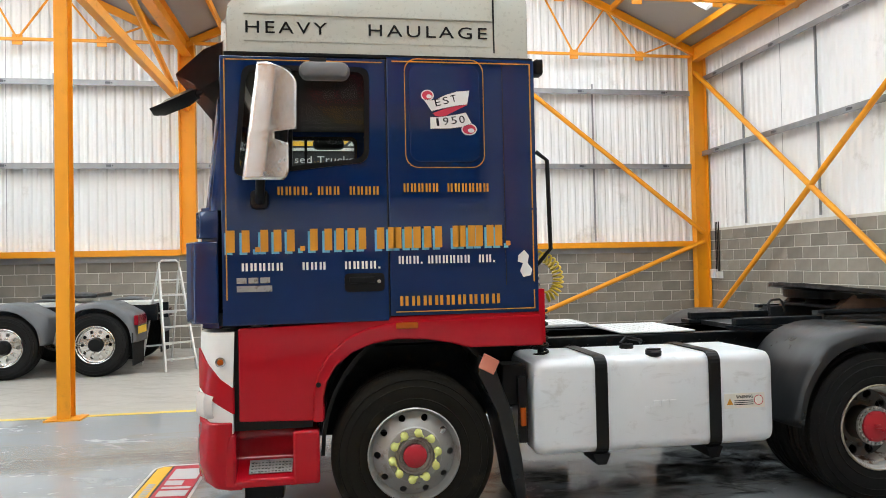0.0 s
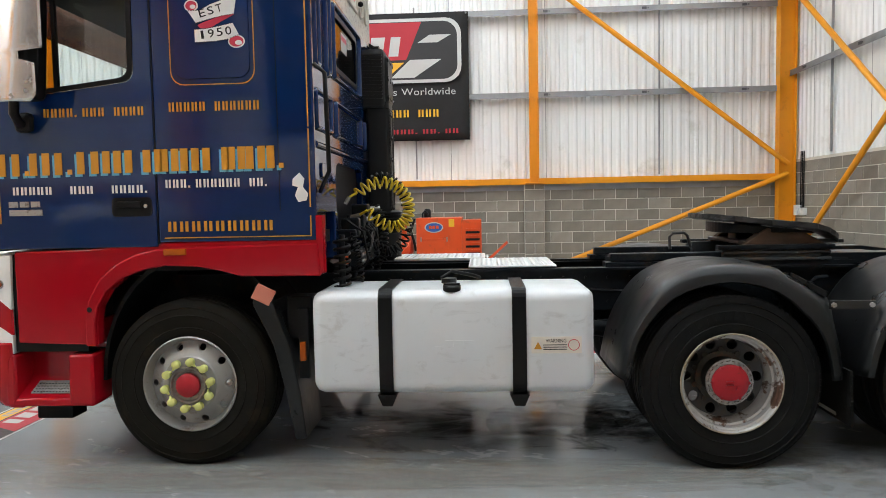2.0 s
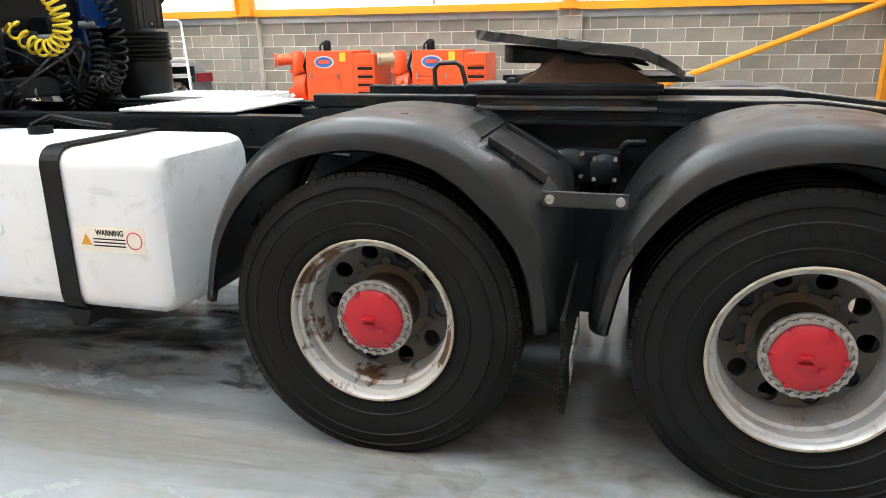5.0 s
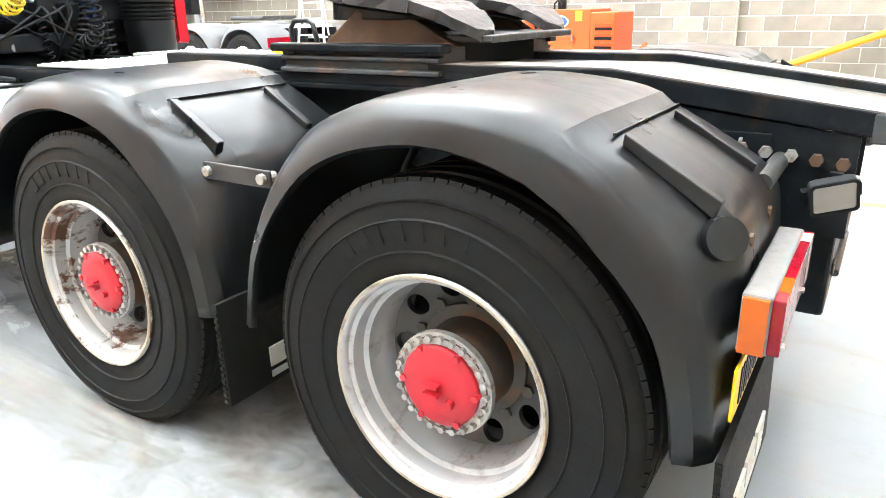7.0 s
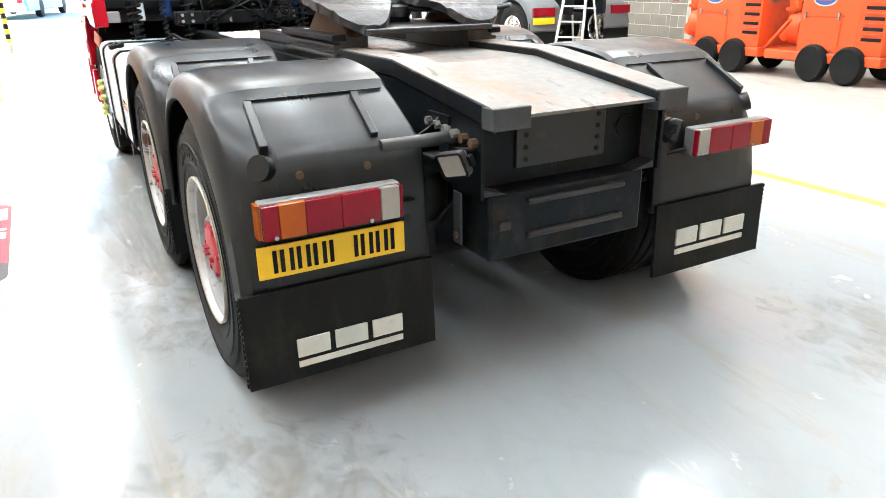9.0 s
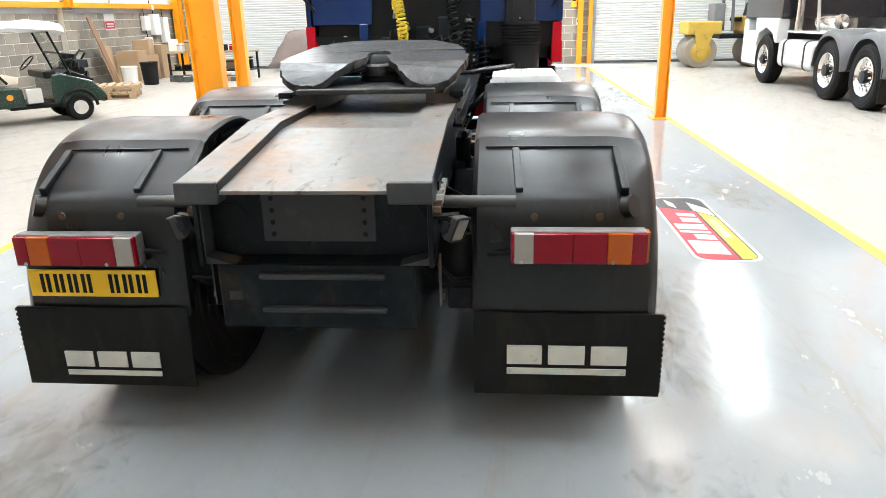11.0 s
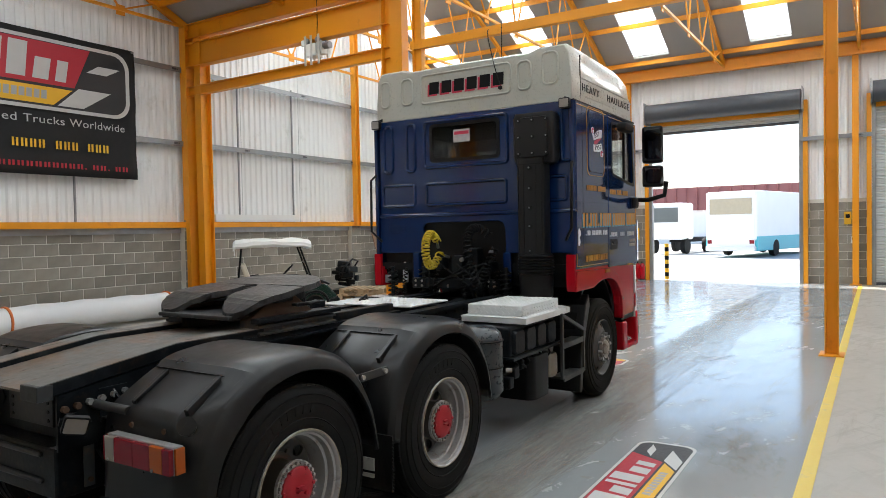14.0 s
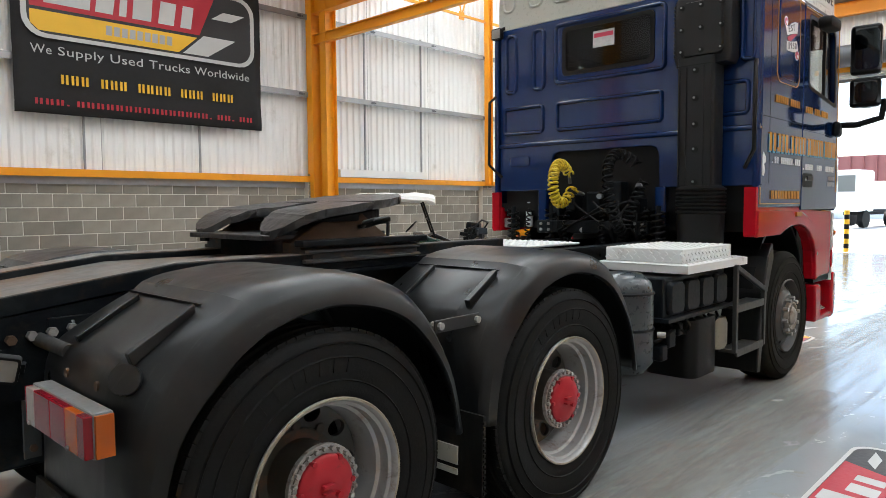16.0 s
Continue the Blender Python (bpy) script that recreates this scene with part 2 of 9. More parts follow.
def plate_hole(bm, outer, inner, axis, a0, a1):
    """A slab with a hole: two outlines with the same number of points."""
    def at(p, a):
        return {"x": (a, p[0], p[1]), "y": (p[0], a, p[1]), "z": (p[0], p[1], a)}[axis]
    o0, i0 = [bm.verts.new(at(p, a0)) for p in outer], [bm.verts.new(at(p, a0)) for p in inner]
    o1, i1 = [bm.verts.new(at(p, a1)) for p in outer], [bm.verts.new(at(p, a1)) for p in inner]
    for i in range(len(outer)):
        bm.faces.new((o0[i - 1], o0[i], i0[i], i0[i - 1]))
        bm.faces.new((o1[i], o1[i - 1], i1[i - 1], i1[i]))
        bm.faces.new((o0[i], o0[i - 1], o1[i - 1], o1[i]))
        bm.faces.new((i0[i - 1], i0[i], i1[i], i1[i - 1]))
    return bm


def ibeam(bm, p0, p1, h=0.3, w=0.15, tf=0.016, tw=0.012, side=None):
    """An I-section from p0 to p1; h lies along side (default: up)."""
    p0, p1 = Vector(p0), Vector(p1)
    d = (p1 - p0).normalized()
    up = Vector(side) if side else Vector((0, 0, 1))
    up = (up - up.dot(d) * d).normalized()
    s = d.cross(up)
    for a0, a1, b0, b1 in ((-w / 2, w / 2, h / 2 - tf, h / 2), (-w / 2, w / 2, -h / 2, -h / 2 + tf), (-tw / 2, tw / 2, -h / 2 + tf, h / 2 - tf)):
        v = [bm.verts.new(p + a * s + b * up) for p in (p0, p1) for a in (a0, a1) for b in (b0, b1)]
        for f in ((0, 1, 3, 2), (4, 6, 7, 5), (0, 4, 5, 1), (2, 3, 7, 6), (0, 2, 6, 4), (1, 5, 7, 3)):
            bm.faces.new([v[i] for i in f])
    return bm


def bar(bm, p0, p1, w, h, up=(0, 0, 1)):
    p0, p1 = Vector(p0), Vector(p1)
    d = (p1 - p0).normalized()
    u = Vector(up)
    u = (u - u.dot(d) * d).normalized()
    s = d.cross(u)
    v = [bm.verts.new(p + a * s + b * u) for p in (p0, p1) for a in (-w / 2, w / 2) for b in (-h / 2, h / 2)]
    for f in ((0, 1, 3, 2), (4, 6, 7, 5), (0, 4, 5, 1), (2, 3, 7, 6), (0, 2, 6, 4), (1, 5, 7, 3)):
        bm.faces.new([v[i] for i in f])
    return bm


def part(name, bm, material, parent=None, label="", smooth=0.0, bevel=0.0, thick=0.0):
    bmesh.ops.recalc_face_normals(bm, faces=bm.faces)
    me = bpy.data.meshes.new(name)
    bm.to_mesh(me)
    bm.free()
    me.materials.append(material)
    if smooth:
        me.polygons.foreach_set("use_smooth", [True] * len(me.polygons))
        me.set_sharp_from_angle(angle=radians(smooth))
    ob = new(name, me)
    ob.parent = parent
    if thick:
        md = ob.modifiers.new("thick", "SOLIDIFY")
        md.thickness, md.offset = thick, 0
    if bevel:
        md = ob.modifiers.new("edge", "BEVEL")
        md.width, md.segments, md.limit_method, md.angle_limit = bevel, 2, "ANGLE", radians(40)
    if label:
        ob["label"] = label
    return ob


def thing(name, label, category, at=(0, 0, 0), turn=0.0, group="", kind=""):
    ob = new(name)
    ob.empty_display_size = 0.2
    ob.matrix_basis = pose(*at, 0, 0, turn)
    return tagged(ob, label, category, group, kind)


def structure(name, bm, material, label, category="", smooth=0.0, bevel=0.0):
    return tagged(part(name, bm, material, None, "", smooth, bevel), label, category or name.split("_")[0], kind="structure")


def lettering(name, body, m, w, h, material, parent, depth=0.002, spread=1.0):
    """Letters in the built-in font, w by h metres, lying in the x, y plane of the pose m."""
    cu = bpy.data.curves.new(name, "FONT")
    cu.body, cu.extrude, cu.space_character, cu.resolution_u = body, 0.01, spread, 3
    tmp = new("tmp", cu)
    me = bpy.data.meshes.new_from_object(tmp.evaluated_get(bpy.context.evaluated_depsgraph_get()))
    bpy.data.objects.remove(tmp)
    bpy.data.curves.remove(cu)
    lo = [min(v.co[i] for v in me.vertices) for i in range(3)]
    hi = [max(v.co[i] for v in me.vertices) for i in range(3)]
    size = (w, h, depth)
    for v in me.vertices:
        v.co = m @ Vector([(v.co[i] - lo[i]) / max(1e-6, hi[i] - lo[i]) * size[i] for i in range(3)])
    me.materials.clear()
    me.materials.append(material)
    ob = new(name, me)
    ob.parent = parent
    return ob


def word_bars(bm, m, x, y, h, pattern, pitch, lean=0.0):
    """Plain upright bars in place of letters: a 1 is a bar, a 0 a gap."""
    for k, c in enumerate(pattern):
        if c != " ":
            hh = h if c == "1" else h * 0.25
            # two slim uprights stand for a letter, one short bar for a point
            for off, wide in (((0.02, 0.25), (0.46, 0.25)) if c == "1" else ((0.0, 0.24),)):
                a = x + (k + off) * pitch
                pts = [(a, y), (a + wide * pitch, y), (a + wide * pitch + lean * hh, y + hh), (a + lean * hh, y + hh)]
                vs = [bm.verts.new(m @ Vector((px, py, dz))) for dz in (0, 0.0025) for px, py in pts]
                for f in ((0, 1, 2, 3), (7, 6, 5, 4), (0, 4, 5, 1), (1, 5, 6, 2), (2, 6, 7, 3), (3, 7, 4, 0)):
                    bm.faces.new([vs[i] for i in f])
    return bm


def letter_bars(m, x, y, h, pattern, pitch, material, host, lean=0.0):
    """A line of writing as plain bars, each a part of its own."""
    for k, c in enumerate(pattern):
        if c != " ":
            part("letter_bar", word_bars(bmesh.new(), m, x + k * pitch, y, h, c, pitch, lean), material, host)

# ---- the hall ----
XW, XE, YS, YN = -16.1, 8.6, -10.3, 10.4      # inner faces of the walls
VALLEY, EAVES, PITCH = -3.62, 6.78, 0.46
RIDGES = ((XW + VALLEY) / 2, (VALLEY + XE) / 2)
Y_FRAMES = (-10.1, -3.95, 3.25, 10.2)          # lines of columns
SLAB = 0.215


def roof_z(x):
    lo = XW if x < VALLEY else VALLEY
    hi = VALLEY if x < VALLEY else XE
    return EAVES + PITCH * min(x - lo, hi - x)


structure("floor_1", bx(XW - 0.4, XE + 0.4, YS - 0.4, YN + 0.4, -0.25, 0.0), CONCRETE, "bare beige concrete floor of the workshop", "floor")
structure("floor_2", bx(XW, XE, -3.10, 3.22, -0.05, 0.004), EPOXY, "glossy light grey painted floor lane", "floor")
for k, (y0, y1) in enumerate(((-3.20, -3.10), (3.22, 3.32))):
    structure("trim_%d" % (k + 1), bx(XW + 0.5, XE - 0.3, y0, y1, -0.02, 0.007), YELLOW, "worn yellow floor marking line", "floor line")

# block walls below, with pieces of their own
DOORS_W = ((-9.2, -4.7), (-2.68, 1.73), (3.62, 8.3))   # openings in the front wall
BLOCK_H, BLOCK_L = 0.24, 0.48


def block_mesh(length):
    bm = bx(0.007, length - 0.007, -0.006, 0.03, 0.007, BLOCK_H - 0.007)
    bmesh.ops.bevel(bm, geom=[e for e in bm.edges], offset=0.006, segments=1, affect="EDGES")
    me = bpy.data.meshes.new("block")
    bmesh.ops.recalc_face_normals(bm, faces=bm.faces)
    bm.to_mesh(me)
    bm.free()
    me.materials.append(BLOCK)
    return me


BLOCKS = {}


def block_wall(name, spans, place, z1, near, label):
    """spans along the wall; place(s, z) gives a pose whose y axis points out of the room; near: which stretch has single blocks."""
    bm, rest = bmesh.new(), bmesh.new()
    body = None
    singles = []
    for s0, s1 in spans:
        m = place(0, 0)
        v0 = len(bm.verts)
        box(bm, s0, s1, 0.0, SLAB, 0, z1)
        rows = int(round(z1 / BLOCK_H))
        for r in range(rows):
            z = r * BLOCK_H
            s = s0 - (BLOCK_L / 2 if r % 2 else 0)
            while s < s1 - 0.02:
                a, b = max(s, s0), min(s + BLOCK_L, s1)
                if b - a > 0.05:
                    singles.append((a, b - a, z))
                s += BLOCK_L
    bm.transform(place(0, 0))
    body = structure(name, bm, MORTAR, label, "wall")
    singles.sort(key=lambda q: 0 if near[0] <= q[0] <= near[1] and q[2] >= near[2] else 1)
    chosen = [q for q in singles if near[0] <= q[0] <= near[1] and q[2] >= near[2]][:300]
    for a, w, z in chosen:
        key = round(w, 2)
        if key not in BLOCKS:
            BLOCKS[key] = block_mesh(w)
        ob = new("block", BLOCKS[key])
        ob.parent = body
        ob.matrix_basis = place(0, 0) @ pose(a, 0.0, z)
    left = set(singles) - set(chosen)
    for a, w, z in sorted(left):
        box(rest, a + 0.007, a + w - 0.007, -0.006, 0.03, z + 0.007, z + BLOCK_H - 0.007)
    rest.transform(place(0, 0))
    tagged(part("blockwork", rest, BLOCK, body), kind="stuff")
    return body


def corrugated(bm, s0, s1, z0, z1, m, top=None, rib=0.19, deep=0.032):
    """Upright ribbed sheeting between s0 and s1, its top edge given by top(s)."""
    pts, s = [], s0
    while s < s1:
        for ds, d in ((0, 0), (0.035, deep), (0.075, deep), (0.11, 0)):
            if s + ds < s1:
                pts.append((s + ds, d))
        s += rib
    pts.append((s1, 0))
    lo = [bm.verts.new(m @ Vector((p, -d, z0))) for p, d in pts]
    hi = [bm.verts.new(m @ Vector((p, -d, top(p) if top else z1))) for p, d in pts]
    for i in range(len(pts) - 1):
        bm.faces.new((lo[i], lo[i + 1], hi[i + 1], hi[i]))
    return bm


def bays(s0, s1, pitch=2.13, first=1.12):
    """Where the wall sheets lap, along a wall from s0 to s1."""
    return [k * pitch + first for k in range(-20, 20) if s0 + 0.2 < k * pitch + first < s1 - 0.2]


def rails(name, s0, s1, zs, m, label):
    for z in zs:
        bm = bmesh.new()
        box(bm, s0, s1, -0.15, -0.145, z - 0.07, z + 0.055)
        box(bm, s0, s1, -0.145, -0.03, z + 0.050, z + 0.055)
        box(bm, s0, s1, -0.16, -0.145, z - 0.07, z - 0.058)
        bm.transform(m)
        rail = structure(name, bm, GALV, label, "sheeting rail")
        for x in bays(s0, s1):
            bm = bmesh.new()
            box(bm, x - 0.05, x + 0.05, -0.163, -0.145, z - 0.03, z + 0.02)
            box(bm, x + 0.07, x + 0.09, -0.17, -0.145, z - 0.02, z + 0.01)
            bm.transform(m)
            part("rail_cleat", bm, DARKGREY, rail)


# poses of the walls: x along, y out of the room
M_N = pose(0, YN, 0)
M_S = pose(0, YS, 0, 0, 0, 180)
M_E = pose(XE, 0, 0, 0, 0, -90)
M_W = pose(XW, 0, 0, 0, 0, 90)
CLOSE = 0.30
Z_N, Z_S = 2.04, 2.0

block_wall("wall_north", [(XW, XE)], lambda s, z: M_N, 2.04, (-6.5, XE, 0.6), "grey concrete block wall under white sheeting")
block_wall("wall_south", [(-XE, -XW)], lambda s, z: M_S, 1.97, (-3.2, 12.5, 0.4), "grey concrete block wall under white sheeting")
block_wall("wall_east", [(-YN, -YS)], lambda s, z: M_E, 2.45, (-YN, -3.0, 1.0), "grey concrete block end wall")
west = []
y = YS
for d0, d1 in DOORS_W:
    west.append((y, d0))
    y = d1
west.append((y, YN))
block_wall("wall_west", west, lambda s, z: M_W, 2.50, (-5.0, 4.0, 0.0), "grey concrete block piers between the roller doors")


def cladding(name, m, s0, s1, z0, top, label, holes=()):
    bm = bmesh.new()
    mm = m @ pose(0, 0.06, 0)
    s = s0
    for h0, h1, hz in holes:
        corrugated(bm, s, h0, z0, 0, mm, top)
        corrugated(bm, h0, h1, hz, 0, mm, top)
        s = h1
    corrugated(bm, s, s1, z0, 0, mm, top)
    sheet = tagged(part(name, bm, CLAD, None, "", thick=0.004), label, "cladding", kind="structure")
    for x in bays(s0, s1):
        if not any(h0 - 0.1 < x < h1 + 0.1 for h0, h1, hz in holes):
            lap = bx(x, x + 0.012, -0.0035, 0.004, z0, top(x) - 0.05)
            lap.transform(mm)
            part("sheet_lap", lap, GALV, sheet)
    return sheet


cladding("wall_north_upper", M_N, XW, XE, Z_N, lambda s: roof_z(s), "white ribbed steel wall sheeting")
cladding("wall_south_upper", M_S, -XE, -XW, Z_S, lambda s: roof_z(-s), "white ribbed steel wall sheeting")
cladding("wall_east_upper", M_E, -YN, -YS, 2.45, lambda s: EAVES + 0.05, "white ribbed steel wall sheeting")
cladding("wall_west_upper", M_W, YS, YN, 2.50, lambda s: EAVES + 0.05, "white ribbed steel wall sheeting", [(a, b, 5.0) for a, b in DOORS_W])
rails("trim_rail_north", XW, XE, (4.0, 5.80), M_N, "grey galvanised sheeting rail")
rails("trim_rail_south", -XE, -XW, (3.96, 5.68), M_S, "grey galvanised sheeting rail")
rails("trim_rail_east", -YN, -YS, (4.3, 6.1), M_E, "grey galvanised sheeting rail")
for a, b in ((1.73, 3.62), (-4.7, -2.68)):
    rails("trim_rail_west", a, b, (4.3,), M_W, "grey galvanised sheeting rail")


def edge_rail(name, m, s0, s1, z, label):
    """The orange angle on top of the blocks with a grey flashing under it."""
    bm = bmesh.new()
    box(bm, s0, s1, -0.17, -0.155, z - 0.07, z + 0.05)
    box(bm, s0, s1, -0.17, 0.05, z + 0.05, z + 0.062)
    bm.transform(m)
    structure(name, bm, STEEL_ORANGE, label, "rail")
    bm = bx(s0, s1, -0.045, -0.02, z - 0.20, z - 0.06)
    bm.transform(m)
    structure(name + "_flashing", bm, GALV, "grey metal flashing strip above the blocks", "flashing")


edge_rail("trim_sill_north", M_N, XW, XE, 2.10, "orange painted steel sill rail")
edge_rail("trim_sill_south", M_S, -XE, -XW, 2.05, "orange painted steel sill rail")

# upright posts in the sheeting, thin grey
for m, ss, z0, z1 in ((M_N, (-14.5, -12.0, -9.0, -6.4, 0.35, 5.73), 2.2, 6.0), (M_S, (-6.5, -3.3, -1.34, 0.86, 5.2, 7.15, 12.0), 2.1, 5.8), (M_E, (-8.6, -6.2, -3.4, 0.0, 3.4), 2.5, 6.1)):
    for s in ss:
        bm = bx(s - 0.016, s + 0.016, -0.06, -0.02, z0, z1)
        bm.transform(m)
        structure("trim_post", bm, GALV, "thin grey steel wall post", "post")

# columns
def column(name, x, y, z1, h=0.33, w=0.2, along="x", label="orange painted steel column", z0=0.0):
    bm = ibeam(bmesh.new(), (x, y, z0), (x, y, z1), h, w, 0.02, 0.014, side=(1, 0, 0) if along == "x" else (0, 1, 0))
    box(bm, x - 0.2, x + 0.2, y - 0.15, y + 0.15, z0, z0 + 0.02)
    return structure(name, bm, STEEL_ORANGE, label, "column", bevel=0.003)


n = 0
for x in (VALLEY, XE - 0.22, XW + 0.22):
    for y in Y_FRAMES:
        if x < -15 and abs(y) < 4:
            continue
        n += 1
        if x == VALLEY and abs(y) < 9:
            # the deep column on the lane's far side and the slim one on its near side
            column("column_%d" % n, x, *((-4.10, EAVES - 0.1, 0.48, 0.22, "y") if y < 0 else (3.16, EAVES - 0.1, 0.17, 0.15, "y")))
        else:
            column("column_%d" % n, x, y if abs(y) > 9 else (3.25 if y > 0 else -4.35), EAVES - 0.1, 0.36 if x != VALLEY else 0.34, 0.21, z0=2.05 if x == VALLEY and y > 9 else 0.0)
column("column_20", VALLEY, -3.55, EAVES - 0.1, 0.20, 0.14, "y")
column("column_21", VALLEY - 0.1, -9.75, 6.6, 0.3, 0.22)
for k, (x, y) in enumerate(((2.97, YN - 0.22), (-10.1, YN - 0.22), (-9.75, YS + 0.22), (2.97, YS + 0.22))):
    column("column_%d" % (30 + k), x, y, roof_z(x) - 0.1, 0.2, 0.16, z0=2.05 if y > 0 else 1.99)
for k, y in enumerate((3.15, -3.4)):
    column("column_%d" % (40 + k), XW + 0.15, y, EAVES - 0.1, 0.2, 0.16)

# piers under the wall posts
for m, s in ((M_N, 2.97), (M_N, VALLEY), (M_N, -10.1), (M_S, 9.75), (M_S, -VALLEY), (M_S, -2.97)):
    bm = bx(s - 0.22, s + 0.22, -0.16, 0.0, 0, 2.05 if m is M_N else 1.99)
    bm.transform(m)
    pier = structure("pier", bm, MORTAR, "grey concrete block pier", "pier")
    for r in range(9):
        ob = None
        for a, w in (((-0.22, 0.44),) if r % 2 else ((-0.22, 0.22), (0.0, 0.22))):
            if round(w, 2) not in BLOCKS:
                BLOCKS[round(w, 2)] = block_mesh(w)
            ob = new("block", BLOCKS[round(w, 2)])
            ob.parent = pier
            ob.matrix_basis = m @ pose(s + a, -0.162, r * BLOCK_H)

# roof: sheets between the rooflights
ROOFGLOW = bpy.data.materials.new("translucent_rooflight")
ROOFGLOW.use_nodes = True
rn = ROOFGLOW.node_tree
rt = rn.nodes.new("ShaderNodeBsdfTranslucent")
rt.inputs["Color"].default_value = (0.84, 0.88, 0.88, 1)
rn.links.new(rt.outputs[0], rn.nodes["Material Output"].inputs["Surface"])
LIGHT_Y = (-9.3, -5.85, -2.4, 1.05, 4.5, 7.95)
LIGHT_W, T0, T1 = 1.1, 0.9, 5.6
lights = []
for k, (x0, x1) in enumerate(((XW, RIDGES[0]), (VALLEY, RIDGES[0]), (VALLEY, RIDGES[1]), (XE, RIDGES[1]))):
    sgn = 1 if x1 > x0 else -1
    bm = bmesh.new()
    run = abs(x1 - x0)

    def slab(a, b, y0, y1):
        v = [bm.verts.new((x0 + sgn * t, yy, EAVES + PITCH * t + dz)) for t in (a, b) for yy in (y0, y1) for dz in (0, 0.09)]
        for f in ((0, 1, 3, 2), (4, 6, 7, 5), (0, 4, 5, 1), (2, 3, 7, 6), (0, 2, 6, 4), (1, 5, 7, 3)):
            bm.faces.new([v[i] for i in f])
    slab(0, T0, YS - 0.3, YN + 0.3)
    slab(T1, run, YS - 0.3, YN + 0.3)
    ys = YS - 0.3
    # the bay by the south wall has rooflights over the front half only
    for c in LIGHT_Y if k < 2 else LIGHT_Y[1:]:
        slab(T0, T1, ys, c - LIGHT_W / 2)
        ys = c + LIGHT_W / 2
        mid = (T0 + T1) / 2
        lamp = new("rooflight", bpy.data.lights.new("rooflight", "AREA"))
        lamp.data.shape, lamp.data.size, lamp.data.size_y = "RECTANGLE", (T1 - T0) * math.hypot(1, PITCH), LIGHT_W
        lamp.data.energy, lamp.data.color = SKYLIGHT_W * (1.3, 0.85, 1.25, 0.5)[k], (0.87, 0.97, 1.0)
        ang = math.degrees(math.atan(PITCH)) * sgn
        lamp.matrix_world = pose(x0 + sgn * mid, c, EAVES + PITCH * mid + 0.06, 0, -ang, 0)
        pane = bmesh.new()
        pane.faces.new([pane.verts.new((x0 + sgn * t, yy, EAVES + PITCH * t + 0.08)) for t, yy in ((T0 - 0.04, c - LIGHT_W / 2 - 0.03), (T1 + 0.04, c - LIGHT_W / 2 - 0.03), (T1 + 0.04, c + LIGHT_W / 2 + 0.03), (T0 - 0.04, c + LIGHT_W / 2 + 0.03))])
        structure("rooflight_pane", pane, ROOFGLOW, "white translucent rooflight sheet", "rooflight")
    slab(T0, T1, ys, YN + 0.3)
    structure("ceiling_%d" % (k + 1), bm, ROOFIN, "pale lined pitched workshop roof", "roof")

# purlins, rafters, trusses
for k, (x0, x1) in enumerate(((XW, RIDGES[0]), (VALLEY, RIDGES[0]), (VALLEY, RIDGES[1]), (XE, RIDGES[1]))):
    sgn = 1 if x1 > x0 else -1
    for t in (0.75, 2.4, 4.05, 5.75):
        z = EAVES + PITCH * t - 0.08
        bm = bar(bmesh.new(), (x0 + sgn * t, YS, z), (x0 + sgn * t, YN, z), 0.06, 0.14)
        structure("purlin", bm, STEEL_ORANGE, "orange steel roof purlin", "purlin")
    for y in Y_FRAMES[:1] + (-7.0, -3.95, -0.35, 3.25, 6.7) + Y_FRAMES[3:]:
        r = abs(x1 - x0)
        bm = bmesh.new()
        main = y in Y_FRAMES
        bar(bm, (x0, y, EAVES - 0.12), (x1, y, EAVES + PITCH * r - 0.12), 0.1, 0.16 if main else 0.1)
        # lattice below the rafter
        lo, hi = EAVES - 0.05, EAVES + 0.25
        low_z = EAVES - 0.1
        pts = [(x0 + sgn * t, y) for t in (0, r * 0.28, r * 0.55, r * 0.8)]
        bar(bm, (x0, y, low_z), (x1, y, low_z), 0.06, 0.06)
        for t0, t1 in ((0.14, 0.28), (0.42, 0.28), (0.42, 0.55), (0.72, 0.55), (0.72, 0.8), (0.98, 0.8)):
            tube(bm, [(x0 + sgn * r * t0, y, EAVES + PITCH * r * t0 - 0.15), (x0 + sgn * r * t1, y, low_z)], 0.022, 6)
        for t1 in (0.28, 0.55, 0.8):
            box(bm, x0 + sgn * r * t1 - 0.1, x0 + sgn * r * t1 + 0.1, y - 0.01, y + 0.01, low_z - 0.12, low_z + 0.1)
        structure("truss", bm, STEEL_ORANGE, "orange lattice roof truss", "truss")

# eaves and valley beams
for k, (x, z, h) in enumerate(((XW + 0.3, EAVES - 0.05, 0.36), (XE - 0.3, EAVES - 0.05, 0.36), (VALLEY, EAVES - 0.22, 0.34))):
    structure("beam_%d" % (k + 1), ibeam(bmesh.new(), (x, YS + 0.1, z), (x, YN - 0.1, z), h, 0.2), STEEL_ORANGE, "orange steel eaves beam", "beam")
structure("beam_4", ibeam(bmesh.new(), (VALLEY, YS + 0.2, 6.02), (VALLEY, -4.2, 6.02), 0.55, 0.22), STEEL_ORANGE, "deep orange steel crane beam", "beam")
structure("beam_5", ibeam(bmesh.new(), (VALLEY, YS + 0.2, 5.18), (VALLEY, -4.2, 5.22), 0.22, 0.14), STEEL_ORANGE, "orange steel runway beam for the hoist", "beam")
structure("beam_6", bar(bmesh.new(), (VALLEY, -3.7, 5.26), (VALLEY, 10.2, 5.26), 0.12, 0.16), STEEL_ORANGE, "orange steel tie beam", "beam")

